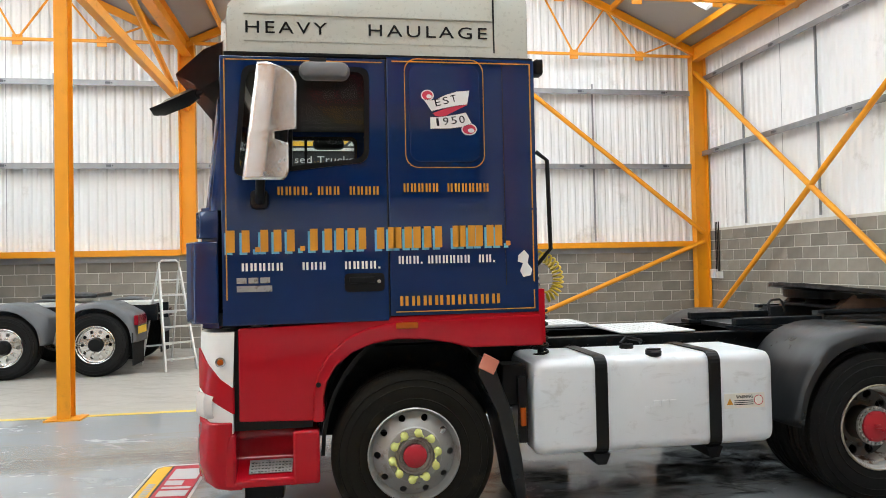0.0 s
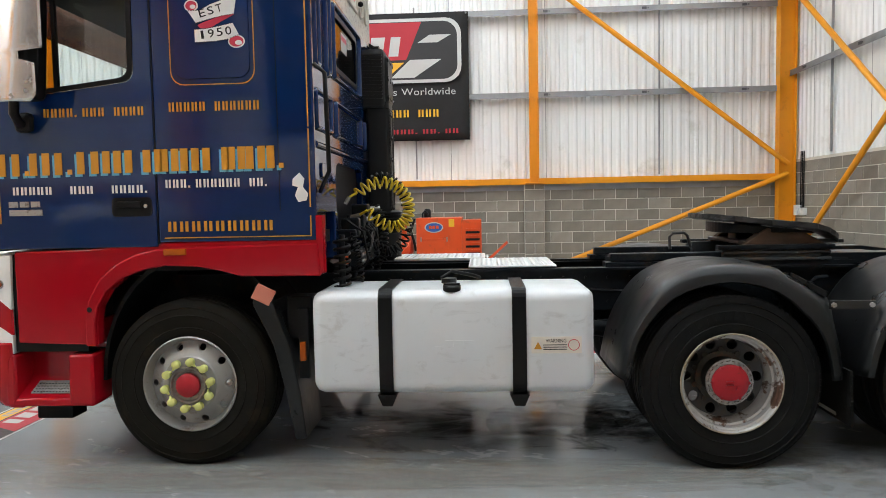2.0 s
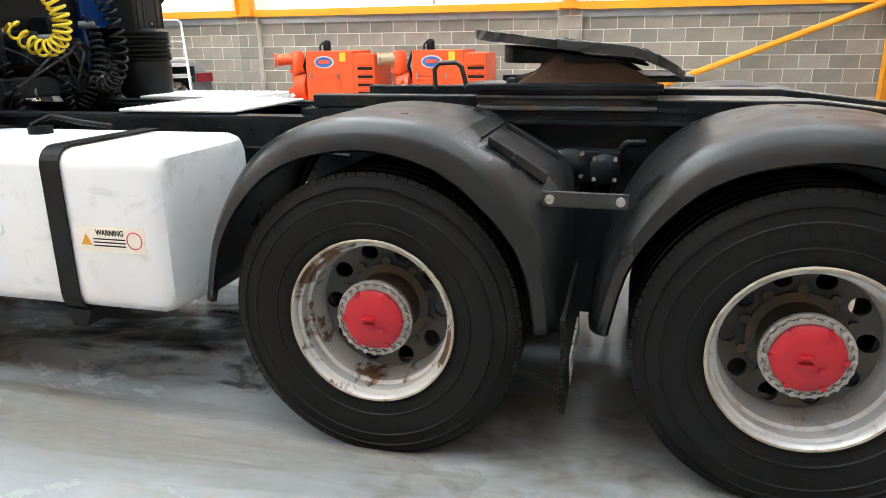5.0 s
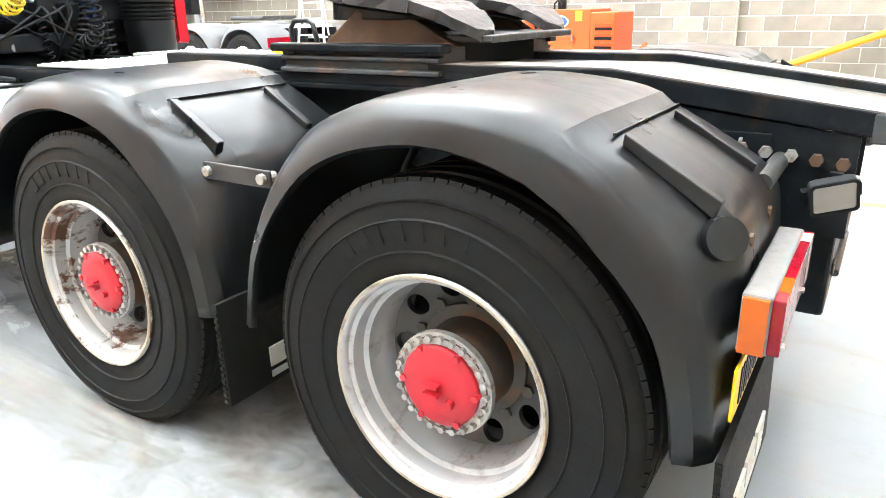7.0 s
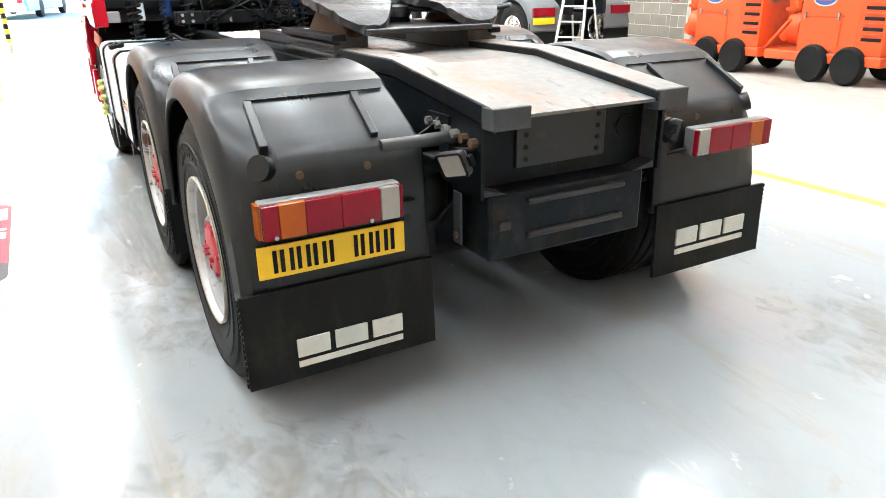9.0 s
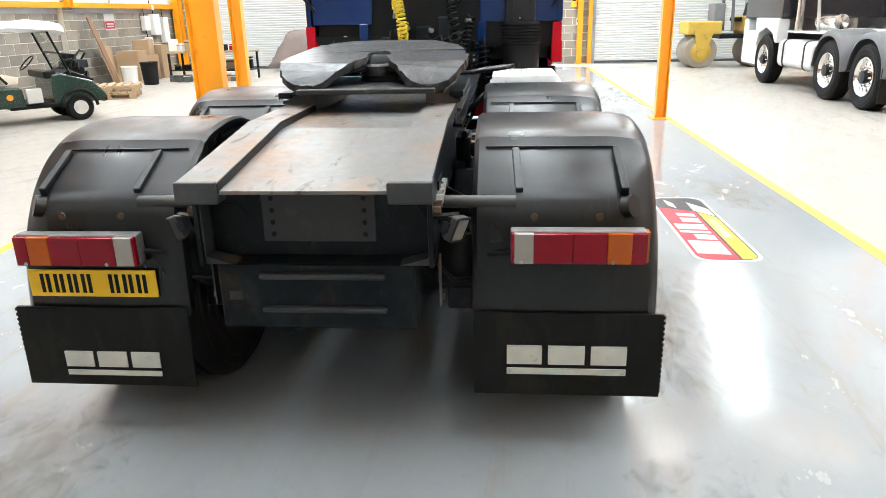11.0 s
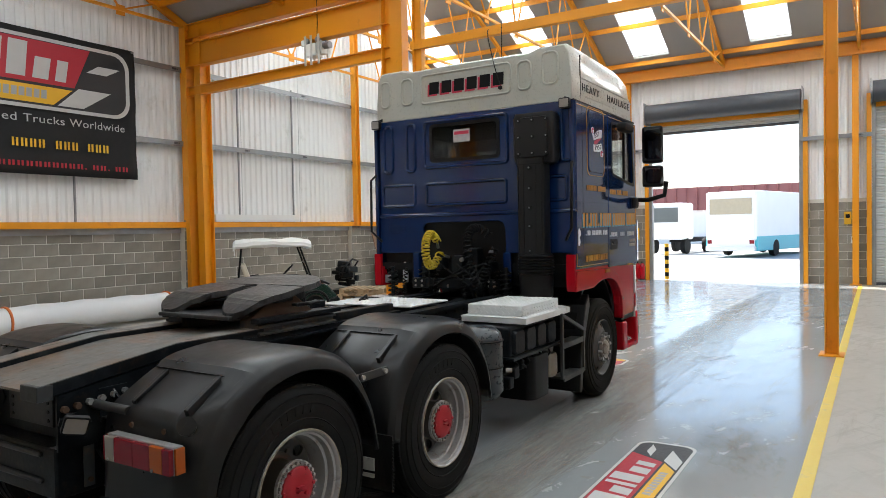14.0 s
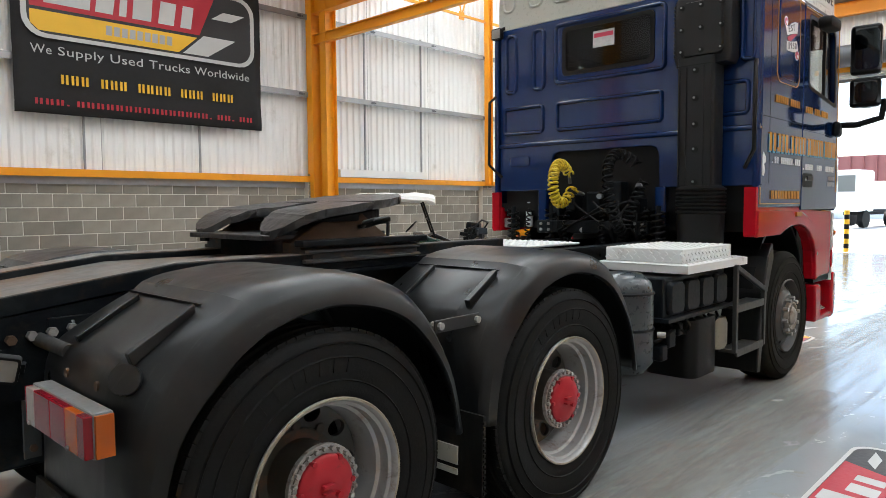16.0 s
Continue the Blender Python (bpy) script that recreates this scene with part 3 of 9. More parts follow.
# braces on the walls
def brace(p0, p1, r=0.055):
    structure("trim_brace", tube(bmesh.new(), [p0, p1], r, 12), STEEL_ORANGE, "orange tubular steel brace", "brace", smooth=40)


YB = YN - 0.28
brace((XE - 0.2, YB, 2.36), (3.05, YB, 6.55))
brace((XE - 0.2, YB, 2.15), (3.1, YB, 0.08))
XB = XE - 0.28
brace((XB, YN - 0.2, 6.3), (XB, 3.4, 0.85))
brace((XB, YN - 0.8, 0.40), (XB, 3.4, 5.15))
brace((VALLEY - 0.1, YB, 5.3), (VALLEY, 3.35, 6.75), 0.06)

# roller doors in the front wall
def roller_door(name, y0, y1, drop, label):
    d = thing(name, label, "roller door", (XW, (y0 + y1) / 2, 0), kind="structure")
    hw = (y1 - y0) / 2
    z, zt = drop, 5.05
    prof = []
    while z < zt - 1e-6:
        for dz, dx in ((0, 0.0), (0.02, 0.018), (0.055, 0.018), (0.075, 0.0)):
            prof.append((dx, z + dz))
        z += 0.075
    bm = bmesh.new()
    lo = [bm.verts.new((p - 0.02, -hw, q)) for p, q in prof]
    hi = [bm.verts.new((p - 0.02, hw, q)) for p, q in prof]
    for i in range(len(prof) - 1):
        bm.faces.new((lo[i], lo[i + 1], hi[i + 1], hi[i]))
    part("curtain", bm, SHUTTER, d, "ribbed grey steel shutter curtain", thick=0.004)
    part("bottom_bar", bx(-0.05, 0.03, -hw, hw, drop - 0.02, drop + 0.06), DARKGREY, d)
    part("shutter_roll", lathe(bmesh.new(), [(0.3, -hw - 0.05), (0.3, hw + 0.05)], (0.33, 0, 5.45), "y", 28), DARKGREY, d, "dark grey rolled shutter drum", smooth=40)
    for s in (-1, 1):
        part("guide", bx(-0.02, 0.1, s * (hw + 0.02) - 0.05, s * (hw + 0.02) + 0.05, 0, 5.2), GALV, d)
        part("jamb", bx(-0.05, 0.14, s * (hw + 0.14) - 0.06, s * (hw + 0.14) + 0.06, 0, 5.45), STEEL_ORANGE, d, "orange steel door post")
        part("bracket", bx(0.0, 0.55, s * (hw + 0.09) - 0.01, s * (hw + 0.09) + 0.01, 5.1, 5.8), GALV, d)
    part("lintel", bx(-0.05, 0.1, -hw, hw, 5.06, 5.2), STEEL_ORANGE, d)
    return d


for k, ((a, b), drop) in enumerate(zip(DOORS_W, (0.02, 4.80, 0.02))):
    roller_door("door_%d" % (k + 1), a, b, drop, "open steel roller door rolled up high" if drop > 1 else "closed grey steel roller door")

# ---- outside ----
GROUND = mat("yard_concrete", (0.42, 0.41, 0.39), 0.85, vary=0.12, scale=0.3, bump=0.15, bscale=30)
gr = bmesh.new()
box(gr, -400, XW, -300, 300, -0.3, -0.02)
box(gr, XE, 400, -300, 300, -0.3, -0.02)
box(gr, XW, XE, -300, YS - 0.4, -0.3, -0.02)
box(gr, XW, XE, YN + 0.4, 300, -0.3, -0.02)
structure("ground", gr, GROUND, "pale concrete yard outside the workshop", "ground")

# ---- the tractor unit ----
BLUE = mat("navy_blue_paint", (0.0022, 0.0190, 0.088), 0.07, vary=0.14, scale=2, rvary=0.03, spec=0.22, coat=0.75)
RED = mat("red_paint", (0.39, 0.005, 0.013), 0.09, vary=0.08, scale=2, rvary=0.04, spec=0.24, coat=0.15)
CREAM = mat("grey_cream_paint", (0.47, 0.47, 0.41), 0.3, vary=0.05, scale=2, coat=0.4)
GOLD = mat("gold_signwriting", (0.62, 0.27, 0.02), 0.4, vary=0.1, scale=20)
SKYBLUE = mat("pale_blue_signwriting", (0.11, 0.40, 0.62), 0.4, vary=0.08, scale=20)
WHITE = mat("white_signwriting", (0.78, 0.78, 0.76), 0.4, vary=0.04, scale=20)
PINK = mat("pink_red_signwriting", (0.55, 0.03, 0.07), 0.4, vary=0.08, scale=20)
BLACK = mat("black_plastic", (0.0065, 0.0065, 0.0068), 0.38, vary=0.2, scale=5, bump=0.05, bscale=80, spec=0.18)
TRIM = mat("dark_cab_trim", (0.009, 0.0088, 0.009), 0.7, vary=0.2, scale=5, spec=0.2)
RUBBER = mat("tyre_rubber", (0.0080, 0.0078, 0.0076), 0.60, vary=0.3, scale=5, bump=0.12, bscale=120, dirt=(0.023, 0.0195, 0.015), dirt_amt=0.16, dirt_scale=5, spec=0.14, sharp=0.3)
DUSTY = mat("dusty_tyre_rubber", (0.014, 0.0125, 0.010), 0.7, vary=0.35, scale=4, bump=0.12, bscale=120, dirt=(0.042, 0.031, 0.018), dirt_amt=0.22, dirt_scale=3.5, spec=0.08, sharp=0.3)
CHASSIS = mat("chassis_paint", (0.0068, 0.0088, 0.0112), 0.36, vary=0.25, scale=6, bump=0.06, dirt=(0.042, 0.027, 0.014), dirt_amt=0.22, dirt_scale=7, spec=0.14)
GUARD = mat("mudguard_plastic", (0.0054, 0.0058, 0.0064), 0.33, vary=0.4, scale=2.2, bump=0.012, bscale=5, dirt=(0.017, 0.0175, 0.018), dirt_amt=0.13, dirt_scale=4.5, rvary=0.18, spec=0.42, sharp=0.34)
TANK = mat("white_tank_paint", (0.70, 0.73, 0.75), 0.35, 0.1, vary=0.05, scale=4, dirt=(0.5, 0.5, 0.48), dirt_amt=0.1, dirt_scale=5)
SILVER = mat("silver_wheel_paint", (0.42, 0.415, 0.41), 0.36, 0.35, vary=0.10, scale=8, dirt=(0.20, 0.10, 0.05), dirt_amt=0.16, dirt_scale=11)
RUSTRIM = mat("rusty_wheel_paint", (0.44, 0.43, 0.41), 0.42, 0.3, vary=0.08, scale=8, dirt=(0.12, 0.055, 0.028), dirt_amt=0.24, dirt_scale=7, sharp=0.05)
# grimy wheel paint, darkened further for the shade inside the rear dishes
SHADED_DIRTY_RIM = mat("dirty_grey_wheel", (0.072, 0.070, 0.066), 0.45, 0.4, vary=0.25, scale=10, dirt=(0.10, 0.06, 0.035), dirt_amt=0.26, dirt_scale=12)
BOLT = mat("bolt_steel", (0.40, 0.39, 0.37), 0.5, 0.6, vary=0.3, scale=30, dirt=(0.12, 0.08, 0.05), dirt_amt=0.35, dirt_scale=30)
LENS_C = mat("dull_clear_lens", (0.30, 0.275, 0.245), 0.2, vary=0.1, scale=30)
HUBRED = mat("red_hub_paint", (0.40, 0.008, 0.018), 0.42, vary=0.12, scale=14, dirt=(0.10, 0.03, 0.02), dirt_amt=0.1, dirt_scale=25)
OLDHUB = mat("greasy_hub_steel", (0.06, 0.05, 0.038), 0.45, 0.3, vary=0.35, scale=15, dirt=(0.16, 0.07, 0.03), dirt_amt=0.35, dirt_scale=10)
LIME = mat("yellow_nut_marker", (0.66, 0.68, 0.22), 0.5, vary=0.1, scale=40)
CHROME = mat("polished_steel", (0.72, 0.71, 0.69), 0.16, 1.0, vary=0.08, scale=3, rvary=0.08)
CHEQUER = mat("white_chequer_plate", (0.74, 0.75, 0.74), 0.4, 0.2, vary=0.06, scale=10, dirt=(0.3, 0.26, 0.2), dirt_amt=0.1, dirt_scale=8)
GREASE = mat("greasy_black_steel", (0.036, 0.036, 0.037), 0.36, 0.3, vary=0.5, scale=7, bump=0.3, bscale=30, dirt=(0.006, 0.006, 0.006), dirt_amt=0.32, dirt_scale=4)
GREYDECK = mat("worn_grey_deck", (0.135, 0.134, 0.128), 0.40, vary=0.42, scale=5, bump=0.12, bscale=22, dirt=(0.20, 0.085, 0.025), dirt_amt=0.42, dirt_scale=2.6, sharp=0.26)
RUSTY = mat("rusty_steel", (0.085, 0.047, 0.026), 0.8, vary=0.4, scale=14, bump=0.2)
RUSTPAINT = mat("chipped_grey_paint", (0.030, 0.033, 0.036), 0.5, vary=0.3, scale=9, bump=0.1, bscale=40, dirt=(0.12, 0.066, 0.032), dirt_amt=0.34, dirt_scale=7)
LADSTEEL = mat("worn_step_steel", (0.05, 0.05, 0.048), 0.45, 0.3, vary=0.25, scale=12)
FLAP = mat("dusty_flap_rubber", (0.0085, 0.0082, 0.0076), 0.6, vary=0.3, scale=5, bump=0.1, bscale=60, dirt=(0.028, 0.024, 0.018), dirt_amt=0.2, dirt_scale=4, spec=0.15, sharp=0.3)
YHOSE = mat("yellow_air_hose", (0.66, 0.48, 0.02), 0.35, vary=0.08, scale=10)
LENS_R = mat("red_lamp_lens", (0.20, 0.002, 0.010), 0.12, vary=0.1, scale=30, coat=0.1, spec=0.3)
LENS_A = mat("amber_lamp_lens", (0.38, 0.075, 0.006), 0.12, vary=0.1, scale=30, coat=0.1, spec=0.3)
LENS_W = mat("clear_lamp_lens", (0.62, 0.60, 0.58), 0.15, vary=0.1, scale=30, coat=0.6)
PLATE_Y = mat("yellow_plate", (0.80, 0.48, 0.01), 0.4, vary=0.05, scale=10)
GLASS = glass("cab_glass", (0.93, 0.96, 0.95))
DARKGLASS = glass("tinted_glass", (0.40, 0.42, 0.42))

# scuffs, dust and scratches
wear(GUARD, (0.026, 0.0265, 0.027), 7.0, (0.3, 1.0, 0.3), 0.52, 0.80, 0.6, 0.3)
wear(GUARD, (0.050, 0.050, 0.050), 55.0, (0.10, 1.0, 0.10), 0.60, 0.74, 0.45, 0.15, 20)
wear(RUBBER, (0.024, 0.0225, 0.0195), 5.0, (1.0, 0.6, 1.0), 0.52, 0.80, 0.45, 0.1)
wear(RUBBER, (0.030, 0.029, 0.027), 70.0, (1.0, 1.0, 1.0), 0.62, 0.74, 0.35)
wear(FLAP, (0.040, 0.034, 0.026), 6.0, (1.0, 1.0, 0.35), 0.52, 0.80, 0.6, 0.1)
wear(GREYDECK, (0.030, 0.027, 0.023), 9.0, (0.45, 1.0, 1.0), 0.56, 0.66, 0.8, 0.12, 8)
wear(GREYDECK, (0.32, 0.31, 0.29), 45.0, (0.15, 1.0, 1.0), 0.62, 0.70, 0.4, 0.0, -14)
wear(GREASE, (0.11, 0.11, 0.11), 8.0, (0.5, 1.0, 1.0), 0.54, 0.66, 0.6, -0.05, 25)
wear(CHASSIS, (0.040, 0.046, 0.048), 9.0, (0.6, 1.0, 0.6), 0.50, 0.76, 0.5, 0.15)
wear(RUSTPAINT, (0.05, 0.058, 0.060), 6.0, (1.0, 1.0, 1.0), 0.46, 0.62, 0.6, 0.05)
wear(SILVER, (0.16, 0.135, 0.11), 14.0, (1.0, 0.5, 1.0), 0.56, 0.72, 0.6, 0.2)
wear(RUSTRIM, (0.085, 0.040, 0.022), 10.0, (1.0, 0.7, 1.0), 0.55, 0.62, 0.9, 0.3)
wear(TANK, (0.42, 0.43, 0.43), 12.0, (0.4, 1.0, 1.0), 0.58, 0.72, 0.5, 0.1)
wear(TANK, (0.30, 0.29, 0.27), 60.0, (1.0, 1.0, 0.12), 0.68, 0.74, 0.35)


def loft(bm, sections, caps=True):
    rings = [[bm.verts.new(p) for p in s] for s in sections]
    n = len(rings[0])
    for u, w in zip(rings, rings[1:]):
        for i in range(n):
            bm.faces.new((u[i], u[i - 1], w[i - 1], w[i]))
    if caps:
        bm.faces.new(rings[0])
        bm.faces.new(rings[-1][::-1])
    return bm


def rect_ring(inner, x0, x1, z0, z1):
    """For every point of a hole's outline, its partner on the rectangle round it."""
    cx, cz = sum(p[0] for p in inner) / len(inner), sum(p[1] for p in inner) / len(inner)
    out = []
    for px, pz in inner:
        dx, dz = px - cx, pz - cz
        k = min(((x1 if dx > 0 else x0) - cx) / dx if abs(dx) > 1e-6 else 1e9, ((z1 if dz > 0 else z0) - cz) / dz if abs(dz) > 1e-6 else 1e9)
        out.append((cx + dx * k, cz + dz * k))
    for c in ((x0, z0), (x0, z1), (x1, z0), (x1, z1)):
        i = min(range(len(out)), key=lambda j: (out[j][0] - c[0]) ** 2 + (out[j][1] - c[1]) ** 2)
        out[i] = c
    return out


def quad_round(c, r=0.06, n=4):
    """A four-cornered outline (in order) with rounded corners."""
    out = []
    for i in range(4):
        p, a, b = Vector(c[i]), Vector(c[i - 1]), Vector(c[(i + 1) % 4])
        s, e = p + (a - p).normalized() * r, p + (b - p).normalized() * r
        for k in range(n + 1):
            t = k / n
            q = s * (1 - t) ** 2 + 2 * p * t * (1 - t) + e * t * t
            out.append((q.x, q.y))
    return out


def outline(bm, pts, axis, a, w=0.012, h=0.008):
    """A raised line that follows an outline."""
    cx, cy = sum(p[0] for p in pts) / len(pts), sum(p[1] for p in pts) / len(pts)
    inner = []
    for p in pts:
        d = Vector((p[0] - cx, p[1] - cy))
        sx, sy = 1 - w / max(0.05, abs(max(q[0] for q in pts) - cx)), 1 - w / max(0.05, abs(max(q[1] for q in pts) - cy))
        inner.append((cx + d.x * sx, cy + d.y * sy))
    return plate_hole(bm, pts, inner, axis, a, a + h)


def bead(pts, axis, a, w=0.03, h=0.016, n=6):
    """A rounded pressed ridge that follows a closed outline, running inwards from it."""
    bm, m = bmesh.new(), len(pts)
    cx, cy = sum(p[0] for p in pts) / m, sum(p[1] for p in pts) / m
    rows = []
    for k in range(n + 1):
        t, row = k / n, []
        for i, p in enumerate(pts):
            d = (Vector(pts[(i + 1) % m]) - Vector(pts[i - 1])).normalized()
            nrm = Vector((-d.y, d.x))
            if nrm.dot(Vector((cx - p[0], cy - p[1]))) < 0:
                nrm = -nrm
            q = Vector(p) + nrm * w * t
            hh = a + h * math.sin(math.pi * t) - (0.002 if k in (0, n) else 0)
            row.append(bm.verts.new((hh, q.x, q.y) if axis == "x" else (q.x, hh, q.y)))
        rows.append(row)
    for u, v in zip(rows, rows[1:]):
        for i in range(m):
            bm.faces.new((u[i], u[i - 1], v[i - 1], v[i]))
    return bm


truck = thing("tractor_unit", "navy blue and red three-axle tractor unit with cream roof", "truck")
CAB_X0, CAB_X1 = -1.23, 0.79

# cab shell: floor, roof lining, bulkheads
part("cab_floor", bx(-1.22, 0.76, -1.17, 1.17, 1.34, 1.42), TRIM, truck)
part("headlining", bx(-1.12, 0.74, -1.15, 1.15, 2.985, 3.03), TRIM, truck)
part("bulkhead", bx(0.66, 0.70, -1.12, 1.12, 1.42, 2.52), TRIM, truck)
part("dashboard", prism(bmesh.new(), [(-1.2, 1.42), (-0.85, 1.42), (-0.78, 2.02), (-0.95, 2.18), (-1.2, 2.16)], "y", -1.1, 1.1), TRIM, truck, bevel=0.03)
for s in (-1, 1):
    part("seat", loft(bmesh.new(), [[Vector((x, s * 0.62 + yy, z)) for x, z in ((-0.55, 1.42), (-0.05, 1.42), (0.0, 1.9), (0.04, 2.24), (-0.06, 2.26), (-0.12, 2.0), (-0.55, 1.92))] for yy in (-0.24, 0.24)]), TRIM, truck, bevel=0.04)
part("steering_wheel", lathe(bmesh.new(), [(0.215, -0.014), (0.23, 0.0), (0.215, 0.014), (0.2, 0.0)], (0, 0, 0), "z", 28, closed=True), BLACK, truck, smooth=60).matrix_basis = pose(-0.72, 0.62, 2.2, 0, -28, 0)

# front: windscreen, scuttle, grille panel
part("windscreen", prism(bmesh.new(), [(-1.30, 2.08), (-1.285, 2.08), (-1.175, 2.98), (-1.19, 2.98)], "y", -1.08, 1.08), GLASS, truck)
part("front_panel", loft(bmesh.new(), [[Vector((x, y, z)) for y, x in ((-1.2, -1.22), (-1.12, -1.33), (-0.8, -1.39), (0.8, -1.39), (1.12, -1.33), (1.2, -1.22))] for z in (1.33, 2.07)]), BLUE, truck, smooth=40)
for s in (-1, 1):
    part("pillar", loft(bmesh.new(), [[Vector((x + dx, s * y, z)) for x, y in ((-1.31, 1.08), (-1.27, 1.17), (-1.21, 1.205), (-1.17, 1.2), (-1.2, 1.1))] for dx, z in ((0.0, 2.05), (0.05, 2.5), (0.105, 3.02))]), BLUE, truck, smooth=50)

# side walls and doors
WIN = quad_round([(-1.12, 2.25), (-0.295, 2.345), (-0.285, 2.945), (-1.06, 2.945)], 0.07)
for s in (-1, 1):
    door = part("door", plate_hole(bmesh.new(), rect_ring(WIN, -1.195, -0.185, 1.345, 3.0), WIN, "y", s * 1.17, s * 1.218), BLUE, truck, bevel=0.004)
    part("window_seal", outline(bmesh.new(), WIN, "y", s * 1.218 - (0.006 if s > 0 else 0), 0.03, s * 0.008), BLACK, door)
    part("window_glass", prism(bmesh.new(), WIN, "y", s * 1.186, s * 1.190), GLASS, door)
    part("window_bar", bx(-0.79, -0.765, min(s * 1.19, s * 1.215), max(s * 1.19, s * 1.215), 2.28, 2.945), BLACK, door)
    hnd = part("handle_recess", prism(bmesh.new(), round_rect(0.25, 0.115, 0.025, 3, -0.335, 1.59), "y", s * 1.217, s * 1.222), BLACK, door)
    part("door_handle", bx(-0.43, -0.27, min(s * 1.222, s * 1.238), max(s * 1.222, s * 1.238), 1.585, 1.625), BLACK, door, bevel=0.008)
    part("lock", cyl(bmesh.new(), (-0.245, s * 1.22, 1.595), (-0.245, s * 1.232, 1.595), 0.012), CHROME, door)
    part("waist_line", bx(-0.95, -0.19, min(s * 1.217, s * 1.224), max(s * 1.217, s * 1.224), 1.995, 2.003), BLUE, door)
    sl = part("sleeper_side", bx(-0.178, 0.795, min(s * 1.17, s * 1.215), max(s * 1.17, s * 1.215), 1.37, 3.02), BLUE, truck, bevel=0.012)
    part("sleeper_panel", prism(bmesh.new(), round_rect(0.46, 0.63, 0.07, 5, 0.195, 2.66), "y", s * 1.212, s * 1.224), BLUE, sl, bevel=0.01)
    part("side_step_line", bx(-0.17, 0.79, min(s * 1.214, s * 1.222), max(s * 1.214, s * 1.222), 2.035, 2.047), BLUE, sl)
    part("panel_seam", bx(0.575, 0.58, min(s * 1.212, s * 1.2165), max(s * 1.212, s * 1.2165), 1.55, 3.0), BLACK, sl)
    part("shut_line", bx(-0.186, -0.177, min(s * 1.19, s * 1.212), max(s * 1.19, s * 1.212), 1.36, 3.0), BLACK, sl)
    g = bmesh.new()
    ln = lambda x0, x1, z0, z1: box(g, x0, x1, min(s * 1.2165, s * 1.2205), max(s * 1.2165, s * 1.2205), z0, z1)
    outline(g, round_rect(0.515, 0.70, 0.08, 5, 0.195, 2.66), "y", s * 1.215, 0.005, s * 0.004)
    ln(-0.14, 0.765, 2.985, 2.992), ln(0.758, 0.765, 1.57, 2.99), ln(-0.14, 0.765, 1.395, 1.401), ln(0.758, 0.765, 1.40, 1.52)
    part("coach_line", g, GOLD, sl, "thin gold coach line")
    g = bmesh.new()
    ln2 = lambda x0, x1, z0, z1: box(g, x0, x1, min(s * 1.2175, s * 1.2215), max(s * 1.2175, s * 1.2215), z0, z1)
    ln2(-1.172, -1.165, 1.50, 2.98), ln2(-1.16, -0.2, 2.975, 2.981)
    part("coach_line", g, GOLD, door, "thin gold coach line")
    # signwriting, as plain bars where it names or numbers anyone
    for nm, x, z, h, pat, pitch, m, host in (
            ("number_bars", -0.86, 2.14, 0.052, "1111.111 1111", 0.049, GOLD, door), ("number_bars", -0.08, 2.155, 0.055, "11111 111111", 0.047, GOLD, sl),
            ("address_bars", -1.08, 1.675, 0.048, "11111  111  1111.", 0.052, WHITE, door), ("address_bars", -0.12, 1.70, 0.05, "111.111111 11.", 0.047, WHITE, sl),
            ("town_bars", -0.115, 1.435, 0.062, "111111111", 0.074, GOLD, sl)):
        if s > 0:
            k = len(pat)
            base = pose(0, 1.2185 + (0.002 if "bars" in nm else 0), 0, 90, 0, 180)
            xs = -(x + 0) - (k - 1) * pitch - pitch * 0.8
        else:
            base = pose(0, -1.2185 - (0.002 if "bars" in nm else 0), 0, 90, 0, 0)
            xs = x
        letter_bars(base, xs, z, h, pat[::-1] if s > 0 else pat, pitch, m, host)
    wide = [(398, 42), (445, 8), (454, 64), (521, 8), (538, 42), (583, 36), (622, 50), (674, 26), (703, 32), (738, 36), (790, 26), (818, 30), (852, 32), (888, 8)]
    for nm, m_, dx, dz, lift in (("letter_shade", SKYBLUE, -0.014, -0.014, 0.0), ("letter_bar", GOLD, 0.0, 0.0, 0.002)):
        for host, lo_, hi_ in ((door, 0, 688), (sl, 688, 999)):
            for px, pw in wide:
                if not lo_ <= px < hi_:
                    continue
                rise = 0.017 * (px - 398) * 0.00356 / 1.8
                uprights = 1 if pw < 10 else 3 if pw > 55 else 2
                w1 = pw if pw < 10 else 13
                for k in range(uprights):
                    xa = -1.165 + (px - 398 + (0 if uprights == 1 else k * (pw * 0.9 - w1) / (uprights - 1))) * 0.00356
                    xb = xa + w1 * 0.00356
                    if s > 0:
                        xa, xb = -0.57 - xb, -0.57 - xa
                    part(nm, bx(xa - s * dx, xb - s * dx, min(s * 1.2185, s * (1.2205 + lift)), max(s * 1.2185, s * (1.2205 + lift)), 1.79 + dz + rise, (1.925 if pw > 10 else 1.82) + dz + rise), m_, host)
    # ribbon scroll with the year
    base = pose(0.21 if s < 0 else 0.18, s * 1.2245, 2.655, 90, 0, 0 if s < 0 else 180)
    def scroll(name, pts, d0, d1, m_, label=""):
        bm = prism(bmesh.new(), pts, "z", d0, d1)
        bm.transform(base)
        return part(name, bm, m_, sl, label)
    disc = lambda x, y, rx, ry: [(x + rx * math.cos(t), y + ry * math.sin(t)) for t in (2 * math.pi * q / 20 for q in range(20))]
    upper = [(-0.148, 0.088), (-0.08, 0.088), (-0.01, 0.122), (0.065, 0.146), (0.147, 0.152), (0.131, 0.061), (0.065, 0.054), (-0.01, 0.038), (-0.10, 0.016)]
